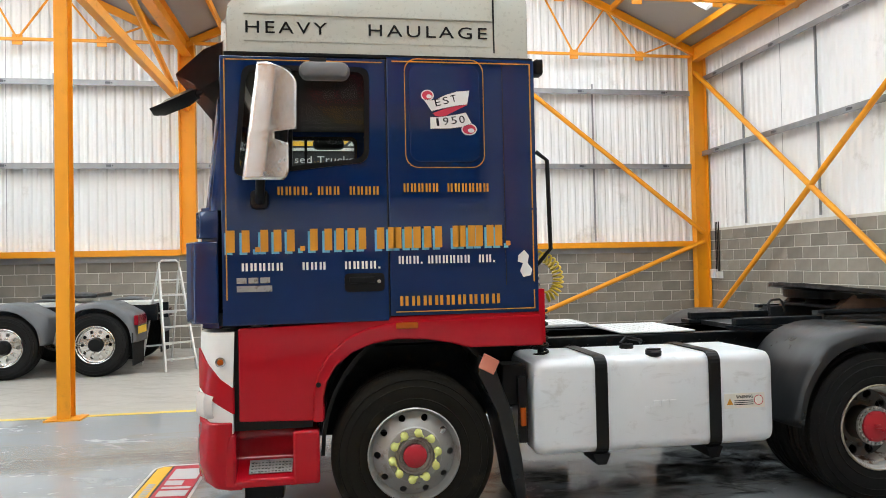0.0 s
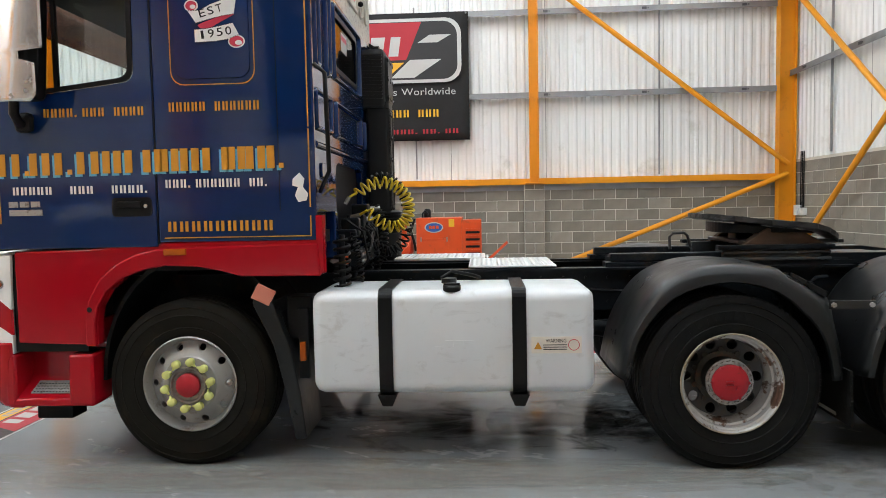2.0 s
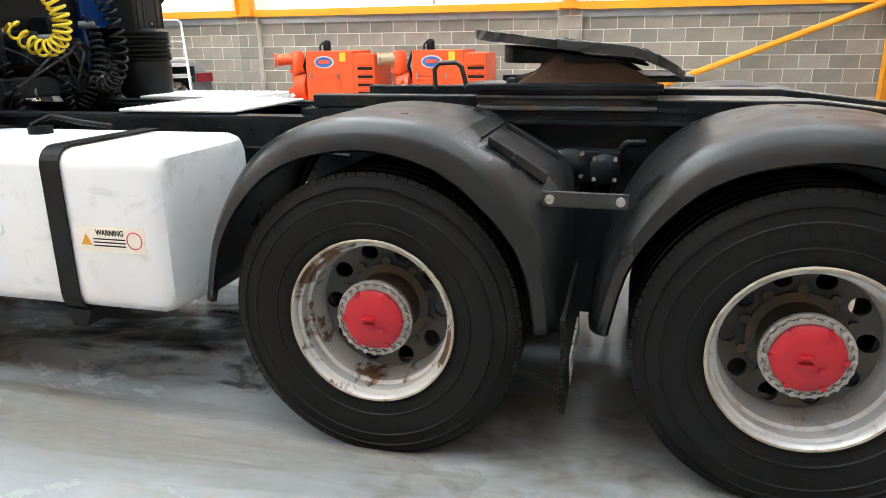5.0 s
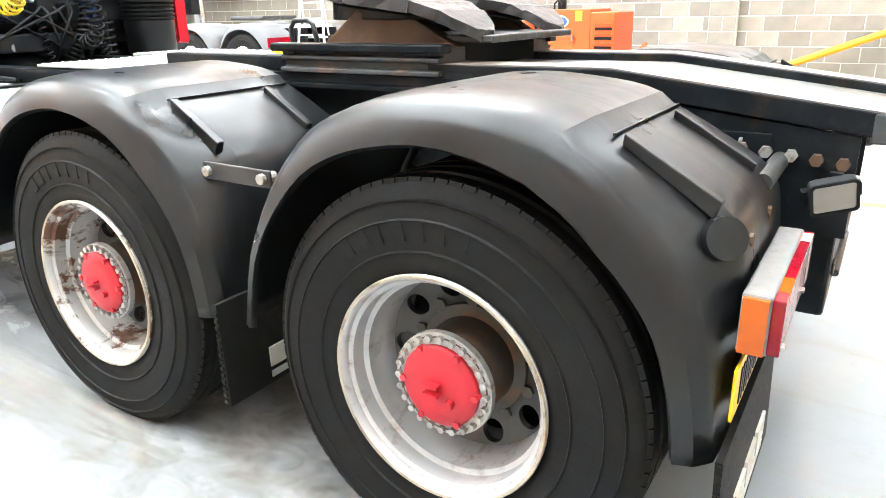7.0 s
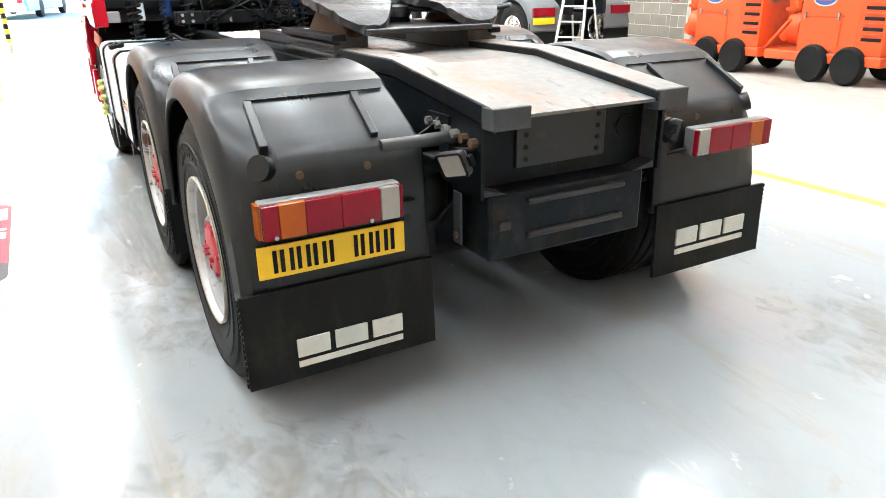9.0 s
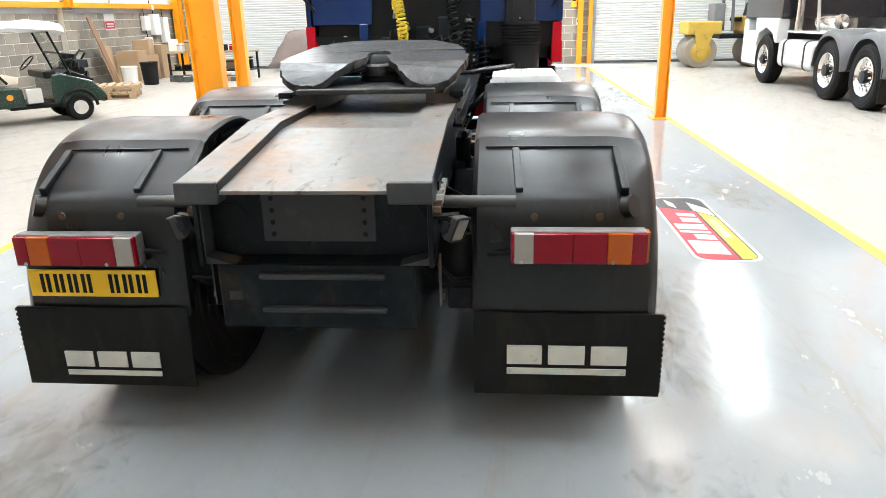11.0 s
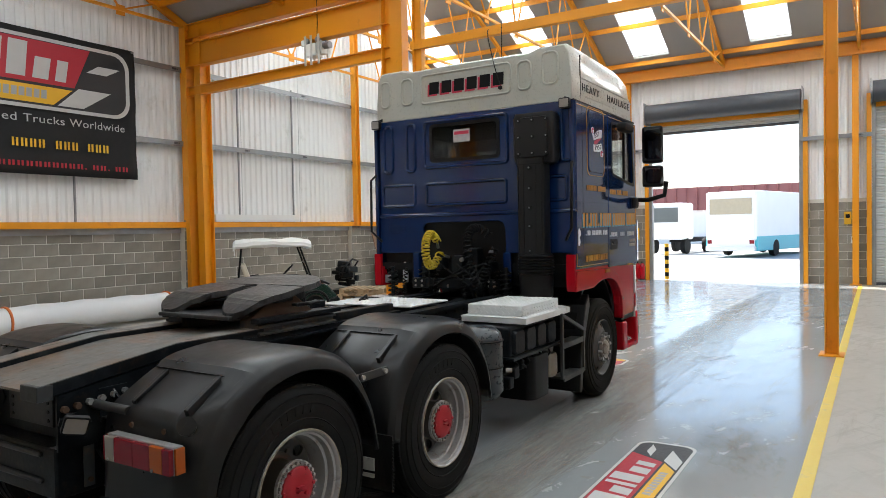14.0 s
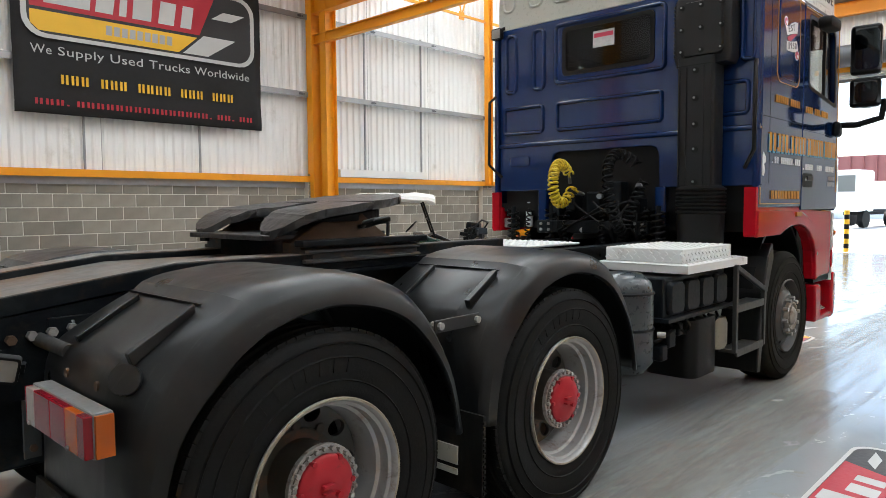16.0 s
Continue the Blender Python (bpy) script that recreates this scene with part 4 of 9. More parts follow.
    lower = [(-0.11, -0.022), (-0.05, -0.020), (0.03, -0.009), (0.121, 0.010), (0.158, -0.060), (0.095, -0.083), (0.015, -0.094), (-0.11, -0.097)]
    scroll("scroll_fold", [(-0.075, -0.015), (-0.092, 0.004), (-0.045, 0.022), (0.04, 0.050), (0.115, 0.064), (0.131, 0.058), (0.08, 0.034), (0.02, 0.004), (-0.02, -0.019)], 0.0, 0.0012, PINK, "red fold of the ribbon")
    for x, y, rx, ry in ((-0.126, 0.118, 0.042, 0.036), (0.141, -0.098, 0.051, 0.039)):
        scroll("scroll_curl", disc(x, y, rx, ry), 0.0, 0.0014, WHITE)
        scroll("scroll_curl", disc(x, y, rx - 0.008, ry - 0.008), 0.0014, 0.0024, PINK, "red curled ribbon end")
        scroll("scroll_roll", disc(x + rx * 0.25, y - ry * 0.2, rx * 0.42, ry * 0.36), 0.0024, 0.0032, WHITE)
    scroll("scroll", upper, 0.0014, 0.0034, WHITE, "white ribbon scroll")
    scroll("scroll", lower, 0.0014, 0.0034, WHITE, "white ribbon scroll")
    dash = bmesh.new()
    for line_ in (upper[:5], upper[5:], lower[:4], lower[4:]):
        for (ax, ay), (bx_, by_) in zip(line_, line_[1:]):
            d = Vector((bx_ - ax, by_ - ay))
            for q in range(int(d.length / 0.015)):
                o = Vector((ax, ay)) + d.normalized() * (0.015 * q + 0.007)
                bar(dash, (o.x - d.normalized().x * 0.004, o.y - d.normalized().y * 0.004, 0.0038), (o.x + d.normalized().x * 0.004, o.y + d.normalized().y * 0.004, 0.0038), 0.0045, 0.001)
    dash.transform(base)
    part("scroll_stitching", dash, BLACK, sl)
    for word, x, y, turn, pitch, h in (("EST", -0.072, 0.046, 14, 0.053, 0.046), ("1950", -0.078, -0.080, 7, 0.053, 0.048)):
        for q, ch in enumerate(word):
            wide_ = 0.016 if ch == "1" else 0.036
            lettering("letter", ch, base @ pose(x, y, 0.0034, 0, 0, turn) @ pose(pitch * q + (0.036 - wide_) / 2, 0, 0), wide_, h, BLACK, sl, 0.002)
    # maker's badge as plain shapes and a worn patch
    bm = bmesh.new()
    for k in range(3):
        box(bm, -1.11 + k * 0.07, -1.052 + k * 0.07, min(s * 1.219, s * 1.223), max(s * 1.219, s * 1.223), 1.60, 1.635)
    box(bm, -1.11, -0.90, min(s * 1.219, s * 1.222), max(s * 1.219, s * 1.222), 1.548, 1.585)
    part("badge", bm, BOLT, door, "small silver badge")
    part("paint_patch", prism(bmesh.new(), [(0.66, 1.74), (0.70, 1.775), (0.73, 1.74), (0.72, 1.69), (0.75, 1.65), (0.74, 1.61), (0.69, 1.60), (0.67, 1.64), (0.69, 1.69), (0.655, 1.70)], "y", s * 1.215, s * 1.2185), WHITE, sl, "bare white patch in the paint")
    # corner panels ahead of the door
    part("corner_deflector", loft(bmesh.new(), [[Vector((x, s * y, z)) for x, y in ((-1.22, 1.215), (-1.36, 1.19), (-1.43, 1.10), (-1.36, 1.05), (-1.23, 1.15))] for z in (1.36, 1.42, 1.80, 1.86)]), BLUE, truck, smooth=50, bevel=0.01)
    part("corner_panel", loft(bmesh.new(), [[Vector((x, s * y, z)) for x, y in ((-1.215, 1.21), (-1.33, 1.17), (-1.37, 1.08), (-1.23, 1.10))] for z in (1.88, 2.05)]), BLUE, truck, smooth=50, bevel=0.008)

# rear wall of the cab
RW = quad_round([(-0.50, 2.52), (0.36, 2.52), (0.36, 2.935), (-0.50, 2.935)], 0.05)
rear = part("rear_wall", plate_hole(bmesh.new(), rect_ring(RW, -1.19, 1.19, 1.95, 3.02), RW, "x", 0.735, 0.775), BLUE, truck, bevel=0.01)
part("rear_wall_lower", prism(bmesh.new(), [(-1.19, 1.945), (-1.19, 1.53), (-0.61, 1.53), (-0.60, 1.80), (-0.58, 1.845), (-0.53, 1.865), (0.34, 1.865), (0.39, 1.845), (0.41, 1.80), (0.42, 1.53), (1.19, 1.53), (1.19, 1.945)], "x", 0.735, 0.785), BLUE, truck, bevel=0.01)
part("waist_ridge", loft(bmesh.new(), [[Vector((0.77 + 0.035 * math.sin(a), y, 1.95 + 0.026 * math.cos(a))) for a in (math.pi * i / 8 for i in range(9))] for y in (-1.185, 1.185)]), BLUE, rear, smooth=60)
part("rear_recess", bx(0.705, 0.735, -1.15, 1.15, 1.3, 1.95), BLACK, truck)
part("rear_glass", prism(bmesh.new(), RW, "x", 0.757, 0.762), DARKGLASS, rear)
part("glass_seal", outline(bmesh.new(), RW, "x", 0.770, 0.035, 0.008), BLACK, rear)
part("sticker", bx(0.762, 0.765, -0.20, 0.0, 2.72, 2.855), mat("window_sticker", (0.5, 0.48, 0.47), 0.5, vary=0.3, scale=30), rear, "small printed sticker")
part("sticker_stripe", bx(0.765, 0.7665, -0.19, -0.01, 2.80, 2.835), PINK, rear)
part("window_surround", bead(round_rect(1.06, 0.54, 0.06, 5, -0.06, 2.715), "x", 0.775, 0.042, 0.026), BLUE, rear, smooth=80)
for pts in (round_rect(1.02, 0.27, 0.05, 5, -0.06, 2.175), round_rect(0.47, 0.27, 0.05, 5, -0.92, 2.175), round_rect(0.15, 0.56, 0.06, 5, -1.06, 2.70), round_rect(0.15, 0.56, 0.06, 5, -0.75, 2.70), round_rect(0.5, 0.27, 0.05, 5, 0.86, 2.175), round_rect(0.13, 0.56, 0.05, 5, 1.09, 2.70)):
    part("pressed_ridge", bead(pts, "x", 0.775, 0.040, 0.026), BLUE, rear, smooth=80)
part("grab_plate", prism(bmesh.new(), round_rect(0.22, 0.09, 0.02, 3, -0.95, 1.80), "x", 0.785, 0.797), BLUE, rear, bevel=0.005)
for y in (-0.66, 0.47):
    part("mounting_leg", bx(0.72, 0.80, y - 0.045, y + 0.045, 1.22, 1.54), BLUE, truck, bevel=0.012)
for s in (-1, 1):
    pts = [(0.80, s * 1.19, 2.42), (0.87, s * 1.21, 2.36), (0.88, s * 1.21, 1.78), (0.80, s * 1.12, 1.66)]
    part("grab_rail", tube(bmesh.new(), pts, 0.014, 8), BLACK, truck, smooth=60)
    wk = part("work_lamp", loft(bmesh.new(), [[Vector((x, s * 1.14 + a * k, 2.985 + b * k)) for a, b in round_rect(0.11, 0.10, 0.014, 3)] for x, k in ((0.79, 0.6), (0.82, 1.0), (0.86, 1.0))]), BLACK, truck, "small square roof work lamp", smooth=35)
    part("lamp_glass", bx(0.858, 0.864, s * 1.14 - 0.045, s * 1.14 + 0.045, 2.945, 3.025), LENS_C, wk)
    part("lamp_bracket", bar(bmesh.new(), (0.80, s * 1.14, 3.03), (0.74, s * 1.10, 3.06), 0.02, 0.03), BLACK, wk)
    part("red_strip", bx(0.79, 0.83, min(s * 1.13, s * 1.215), max(s * 1.13, s * 1.215), 1.17, 1.52), RED, truck)

# roof cap
def roof_section(x, half, top, mid):
    pts = [(-half - 0.005, 3.02), (half + 0.005, 3.02), (half, 3.25), (half - 0.02, top - 0.08), (half - 0.07, top), (half - 0.36, top), (half - 0.46, mid), (0.0, mid + 0.01), (-half + 0.46, mid), (-half + 0.36, top), (-half + 0.07, top), (-half + 0.02, top - 0.08), (-half, 3.25)]
    return [Vector((x, y, z)) for y, z in pts]


roof = part("roof_cap", loft(bmesh.new(), [roof_section(-1.20, 1.10, 3.12, 3.14), roof_section(-1.16, 1.17, 3.36, 3.38), roof_section(-1.02, 1.185, 3.52, 3.52), roof_section(-0.7, 1.185, 3.57, 3.55),
                                          roof_section(0.4, 1.185, 3.59, 3.56), roof_section(0.70, 1.185, 3.59, 3.56), roof_section(0.765, 1.180, 3.565, 3.535)]), CREAM, truck, "cream grey moulded high roof", smooth=35, bevel=0.012)
for s in (-1, 1):
    part("roof_seam", bx(0.53, 0.54, min(s * 1.18, s * 1.189), max(s * 1.18, s * 1.189), 3.04, 3.5), TRIM, roof)
    for z in (3.105, 3.275):
        part("roof_crease", bx(-1.05, 0.52, min(s * 1.18, s * 1.191), max(s * 1.18, s * 1.191), z, z + 0.010), CREAM, roof)
    part("drip_rail", bx(-1.17, 0.78, min(s * 1.18, s * 1.21), max(s * 1.18, s * 1.21), 3.012, 3.03), BLACK, roof)
    for word, off, wide_ in (("HEAVY", 0.0, 0.50), ("HAULAGE", 0.76, 0.77)):
        lettering("roof_word", word, pose(-1.04 + off if s < 0 else 0.49 - off, s * 1.1875, 3.155, 90, 0, 0 if s < 0 else 180), wide_, 0.075, BLACK, roof, 0.004, 1.25)
for y, w, zc, hh in ((-1.06, 0.15, 3.325, 0.31), (-0.76, 0.17, 3.325, 0.31), (0.68, 0.17, 3.325, 0.31), (0.96, 0.19, 3.36, 0.34)):
    part("roof_rib", bead(round_rect(w, hh, 0.065, 5, y, zc), "x", 0.767, 0.028, 0.014), CREAM, roof, smooth=80)
part("roof_panel", bead(round_rect(1.12, 0.33, 0.06, 5, -0.02, 3.325), "x", 0.767, 0.026, 0.014), CREAM, roof, smooth=80)
for k in range(6):
    y0 = -0.47 + 0.157 * k
    for dx, dy, dz, m_ in ((0.0, -0.012, -0.018, PINK), (0.003, 0.012, 0.0, BLACK)):
        part("letter_bar", prism(bmesh.new(), [(y0 + dy, 3.262 + dz), (y0 + dy + 0.122, 3.262 + dz), (y0 + dy + 0.128, 3.392 + dz), (y0 + dy + 0.006, 3.392 + dz)], "x", 0.767 + dx, 0.771 + dx), m_, roof)
part("aerial", tube(bmesh.new(), [(0.70, 0.42, 3.22), (0.74, 0.42, 3.30), (0.66, 0.38, 4.2)], 0.005, 6), BLACK, truck)
VISOR = glass("smoked_visor", (0.34, 0.22, 0.18), rough=0.1)
part("sun_visor", loft(bmesh.new(), [[Vector((x, y, z)) for x, z in ((-1.17, 3.12), (-1.30, 3.06), (-1.47, 2.90), (-1.46, 2.87), (-1.30, 3.02), (-1.17, 3.07))] for y in (-1.12, -0.6, 0.6, 1.12)]), VISOR, truck, "smoked brown sun visor", smooth=40)
for s in (-1, 1):
    part("visor_end", prism(bmesh.new(), [(-1.17, 3.12), (-1.30, 3.06), (-1.47, 2.90), (-1.36, 2.84), (-1.24, 2.72), (-1.20, 2.8)], "y", s * 1.12, s * 1.135), VISOR, truck)
part("front_mirror", loft(bmesh.new(), [[Vector((x, -1.05 + y, z)) for y, z in ((-0.11, zc), (0, zc + h), (0.11, zc), (0, zc - h))] for x, zc, h in ((-1.62, 2.68, 0.02), (-1.55, 2.71, 0.05), (-1.40, 2.78, 0.055), (-1.36, 2.80, 0.03))]), BLACK, truck, smooth=50)
part("mirror_arm", tube(bmesh.new(), [(-1.2, -1.05, 2.9), (-1.36, -1.05, 2.8)], 0.016), BLACK, truck, smooth=60)

part("aerial_lead", tube(bmesh.new(), [(0.60, 0.20, 3.90), (0.76, 0.27, 3.84), (0.805, 0.30, 3.74), (0.81, 0.37, 3.45), (0.815, 0.43, 3.26)], 0.005, 6), TRIM, truck, "thin black aerial lead", smooth=60)
part("lead_end", lathe(bmesh.new(), [(0.0, 0.0), (0.022, 0.012), (0.022, 0.035), (0.0, 0.05)], (0.815, 0.435, 3.20), "z", 12), TRIM, truck, smooth=40)
# door mirrors
GUARD2_TRIM = mat("faded_grey_plastic", (0.16, 0.16, 0.165), 0.5, vary=0.15, scale=8)
# brown patches paint the floor's warm reflection into the polished steel
GUARDSTEEL = mat("tarnished_polished_steel", (0.72, 0.71, 0.69), 0.24, 1.0, vary=0.10, scale=5, dirt=(0.55, 0.36, 0.20), dirt_amt=0.12, dirt_scale=4, rvary=0.10, bump=0.02, bscale=14)
# near-black mirror metal: the dark reflection is put into its colour
MIRROR = mat("tinted_mirror_glass", (0.045, 0.05, 0.055), 0.05, 1.0, vary=0.05, rvary=0.02)
for s in (-1, 1):
    if s < 0:
        # black head behind a folded steel guard with a notch in it
        mr = part("mirror", loft(bmesh.new(), [[Vector((x + k, y, z)) for x, y in ((-0.95, -1.40), (-0.80, -1.41), (-0.76, -1.36), (-0.76, -1.27), (-0.84, -1.25), (-0.94, -1.28))] for k, z in ((-0.06, 2.23), (-0.04, 2.26), (0.0, 2.86), (0.0, 2.89))]), BLACK, truck, "mirror behind a folded polished steel guard", smooth=30, bevel=0.012)
        fold = lambda x, z: -0.875 + 0.13 * (z - 2.55)
        bend = lambda x, z: -1.435 + 0.35 * abs(x - fold(x, z)) ** 1.25
        gp = bmesh.new()
        rows = []
        for k in range(33):
            z = 2.21 + 0.70 * k / 32
            x0 = -1.045 + 0.135 * (z - 2.21)
            x1 = -0.725 + 0.02 * (z - 2.7)
            if z > 2.79:
                x1 -= 0.055 * ((z - 2.79) / 0.07) ** 2 if z < 2.86 else 0.05 + 2.4 * (z - 2.86)
            if z < 2.50:
                x1 = -0.775 - 0.035 * max(0.0, (2.27 - z) / 0.06) ** 2
            if 2.44 < z < 2.50:
                x1 = -0.855
            rows.append([(x0 + (x1 - x0) * i / 12, z) for i in range(13)])
        vs = [[gp.verts.new((x, bend(x, z), z)) for x, z in r] for r in rows]
        for u, w in zip(vs, vs[1:]):
            for q in range(12):
                gp.faces.new((u[q], u[q + 1], w[q + 1], w[q]))
        part("mirror_guard", gp, GUARDSTEEL, mr, "polished steel guard plate with painted warm reflections", smooth=60, thick=0.004)
    else:
        mr = part("mirror", loft(bmesh.new(), [[Vector((x, y, z)) for x, y in ((-1.18, 1.37), (-1.20, 1.50), (-1.14, 1.57), (-1.03, 1.58), (-1.02, 1.35), (-1.08, 1.33))] for z in (2.52, 2.55, 2.92, 2.95)]), BLACK, truck, "black plastic mirror housing", smooth=30, bevel=0.045)
        part("lower_mirror", loft(bmesh.new(), [[Vector((x, y, z)) for x, y in ((-1.18, 1.37), (-1.20, 1.50), (-1.14, 1.57), (-1.03, 1.58), (-1.02, 1.35), (-1.08, 1.33))] for z in (2.24, 2.27, 2.46, 2.49)]), BLACK, mr, smooth=30, bevel=0.04)
        part("mirror_glass", prism(bmesh.new(), round_rect(0.19, 0.34, 0.04, 4, 1.475, 2.735), "x", -1.032, -1.016), MIRROR, mr)
        part("mirror_glass", prism(bmesh.new(), round_rect(0.18, 0.17, 0.05, 4, 1.475, 2.365), "x", -1.032, -1.016), MIRROR, mr)
    part("mirror_bracket", tube(bmesh.new(), [(-0.97, s * 1.2, 2.10), (-0.96, s * 1.30, 2.10), (-0.95, s * 1.36, 2.15), (-0.94, s * 1.36, 2.3)] if s < 0 else [(-1.10, 1.2, 2.10), (-1.08, 1.40, 2.09), (-1.10, 1.58, 2.14), (-1.12, 1.6, 2.3)], 0.028, 10), BLACK, mr, smooth=60)
    part("mirror_foot", bx(*((-1.02, -0.91) if s < 0 else (-1.12, -0.98)), min(s * 1.215, s * 1.28), max(s * 1.215, s * 1.28), *((2.05, 2.17) if s < 0 else (1.99, 2.13))), BLACK, mr, bevel=0.03)
    part("kerb_mirror", loft(bmesh.new(), [[Vector((-0.56 + a * k, s * y, 2.892 + b * k)) for a, b in round_rect(0.31, 0.10, 0.045, 5)] for y, k in ((1.235, 0.75), (1.25, 0.95), (1.30, 1.0), (1.345, 0.92), (1.355, 0.7))]), TRIM if s > 0 else GUARD2_TRIM, truck, smooth=50)
    if s < 0:
        part("kerb_mirror_mount", bx(-0.65, -0.55, -1.30, -1.2, 2.93, 2.975), BLACK, truck)

# red lower body, with the wheel arch cut out
arch = [(-0.60, 0.755), (-0.602, 0.90), (-0.58, 1.0), (-0.52, 1.095), (-0.42, 1.175), (-0.29, 1.225), (-0.14, 1.248), (0.05, 1.24), (0.20, 1.212), (0.32, 1.178)]
brow = [(-0.665, 0.755), (-0.665, 0.92), (-0.64, 1.04), (-0.57, 1.165), (-0.46, 1.26), (-0.34, 1.318), (-0.20, 1.350), (-0.10, 1.358)]
for s in (-1, 1):
    prof = [(-1.11, 0.775), (-1.11, 1.345), (-0.62, 1.36), (-0.18, 1.39), (0.80, 1.40), (0.815, 1.177)] + [(a + 0.004, b + 0.004) for a, b in arch[::-1]]
    skirt = part("wheel_arch", prism(bmesh.new(), prof, "y", s * 1.12, s * 1.205), RED, truck, bevel=0.012)
    part("arch_lip", prism(bmesh.new(), arch + [(0.815, 1.174), (0.80, 1.375)] + brow[::-1], "y", s * 1.19, s * 1.228), RED, skirt, bevel=0.012)
    part("panel_gap", bx(-1.14, -1.10, min(s * 1.10, s * 1.185), max(s * 1.10, s * 1.185), 0.72, 1.33), BLACK, skirt)
    part("arch_clip", cyl(bmesh.new(), (-0.63, s * 1.22, 0.985), (-0.63, s * 1.231, 0.985), 0.016, n=14), BLACK, skirt)
    part("side_marker", bx(-0.145, -0.005, min(s * 1.222, s * 1.243), max(s * 1.222, s * 1.243), 1.313, 1.352), LENS_A, skirt, "amber side marker", bevel=0.006)
    part("skirt_seam", bx(-1.13, -0.67, min(s * 1.10, s * 1.19), max(s * 1.10, s * 1.19), 0.72, 0.775), BLACK, skirt)
    # inner liner
    li = bmesh.new()
    lin = [(0.60 * math.cos(radians(a)), 0.52 + 0.77 * math.sin(radians(a))) for a in range(180, -1, -10)]
    loft(li, [[Vector((p[0], s * 1.12, p[1])) for p in lin + [(q[0] * 1.04, (q[1] - 0.52) * 1.04 + 0.52) for q in lin[::-1]]], [Vector((p[0], s * 0.62, p[1])) for p in lin + [(q[0] * 1.04, (q[1] - 0.52) * 1.04 + 0.52) for q in lin[::-1]]]])
    part("arch_liner", li, BLACK, truck, smooth=40)
    part("rear_flap", prism(bmesh.new(), [(0.40, 1.12), (0.50, 1.02), (0.60, 0.75), (0.66, 0.45), (0.69, 0.17), (0.62, 0.16), (0.57, 0.45), (0.50, 0.75), (0.38, 1.0)], "y", s * 0.78, s * 1.20), GUARD, truck, "black front mudguard with rubber flap", bevel=0.01)
    # step: a moulded bowl with a sloping perforated tread
    bowl = [(1.225, 0.38), (1.05, 0.38), (1.0, 0.42), (0.98, 0.72), (1.03, 0.715), (1.055, 0.55), (1.085, 0.505), (1.19, 0.445), (1.222, 0.425)]
    part("entry_step", loft(bmesh.new(), [[Vector((x, s * y, z)) for y, z in bowl] for x in (-1.20, -0.76)]), RED, truck, smooth=40, bevel=0.012)
    for xa, xb, xc, xd in ((-0.79, -0.63, -0.725, -0.63), (-1.20, -1.13, -1.20, -1.165)):
        part("step_end", loft(bmesh.new(), [[Vector((a, s * y, z)) for y, z in ((1.0, 0.38), (1.228, 0.38), (1.228, 0.45), (1.222, 0.705), (1.0, 0.715))] for a in (xa, xb)] if xa > -1 else [[Vector((a, s * y, z)) for y, z in ((1.0, 0.38), (1.226, 0.38), (1.226, 0.45), (1.218, 0.705), (1.0, 0.715))] for a in (xa, xb)]), RED, truck, smooth=30, bevel=0.018)
    tr = part("step_tread", prism(bmesh.new(), [(s * 1.09, 0.507), (s * 1.185, 0.453), (s * 1.188, 0.459), (s * 1.093, 0.513)], "x", -1.06, -0.80), BOLT, truck, "perforated steel step tread")
    holes = bmesh.new()
    for k in range(12):
        for q in range(4):
            yy = 1.108 + 0.021 * q
            box(holes, -1.047 + 0.0205 * k, -1.035 + 0.0205 * k, min(s * yy, s * (yy + 0.011)), max(s * yy, s * (yy + 0.011)), 0.495 - 0.01195 * q, 0.5015 - 0.01195 * q)
    part("tread_holes", holes, BLACK, tr)
    part("bumper_corner", loft(bmesh.new(), [[Vector((x - k, s * y, z)) for x, y in ((-1.15, 1.222), (-1.22, 1.222), (-1.30, 1.185), (-1.36, 1.08), (-1.38, 0.9), (-1.2, 0.9), (-1.15, 1.1))] for k, z in ((-0.06, 0.37), (-0.01, 0.41), (0.015, 0.52), (0.015, 0.66), (0.0, 0.705), (0.0, 0.78))]), RED, truck, smooth=45, bevel=0.012)
    corner = ((-1.143, 1.208), (-1.22, 1.202), (-1.30, 1.165), (-1.365, 1.05), (-1.375, 0.9))
    part("headlamp_panel", loft(bmesh.new(), [[Vector((x + k, s * y, z)) for x, y in corner + ((-1.16, 0.9),)] for k, z in ((0.0, 0.71), (0.0, 1.0), (0.012, 1.325))]), WHITE, truck, "white corner panel with red chevrons", smooth=45)
    for zs in (((0.83, 0.985), (0.88, 1.045), (0.93, 1.14), (0.98, 1.22)), ((0.70, 0.70), (0.70, 0.73), (0.70, 0.79), (0.70, 0.85))):
        part("chevron", loft(bmesh.new(), [[Vector((x + 0.008, s * (y - 0.008), lo)), Vector((x - 0.003, s * (y + 0.003), lo)), Vector((x - 0.003, s * (y + 0.003), hi + 0.001)), Vector((x + 0.008, s * (y - 0.008), hi + 0.001))] for (x, y), (lo, hi) in zip(corner, zs)]), RED, truck, "red chevron stripe", smooth=40)
    part("headlamp", loft(bmesh.new(), [[Vector((x, s * y, z)) for x, y in ((-1.255 - k, 1.182 + k), (-1.31 - k, 1.165 + k), (-1.38 - k, 1.04), (-1.30, 0.95))] for k, z in ((0.0, 0.80), (0.012, 0.83), (0.012, 0.92), (0.0, 0.95))]), LENS_W, truck, "clear headlamp", smooth=40)
    ind = part("indicator", lathe(bmesh.new(), [(0.032, 0.0), (0.030, 0.010), (0.0, 0.012)], (0, 0, 0), "y", 20), CHROME, truck, smooth=40)
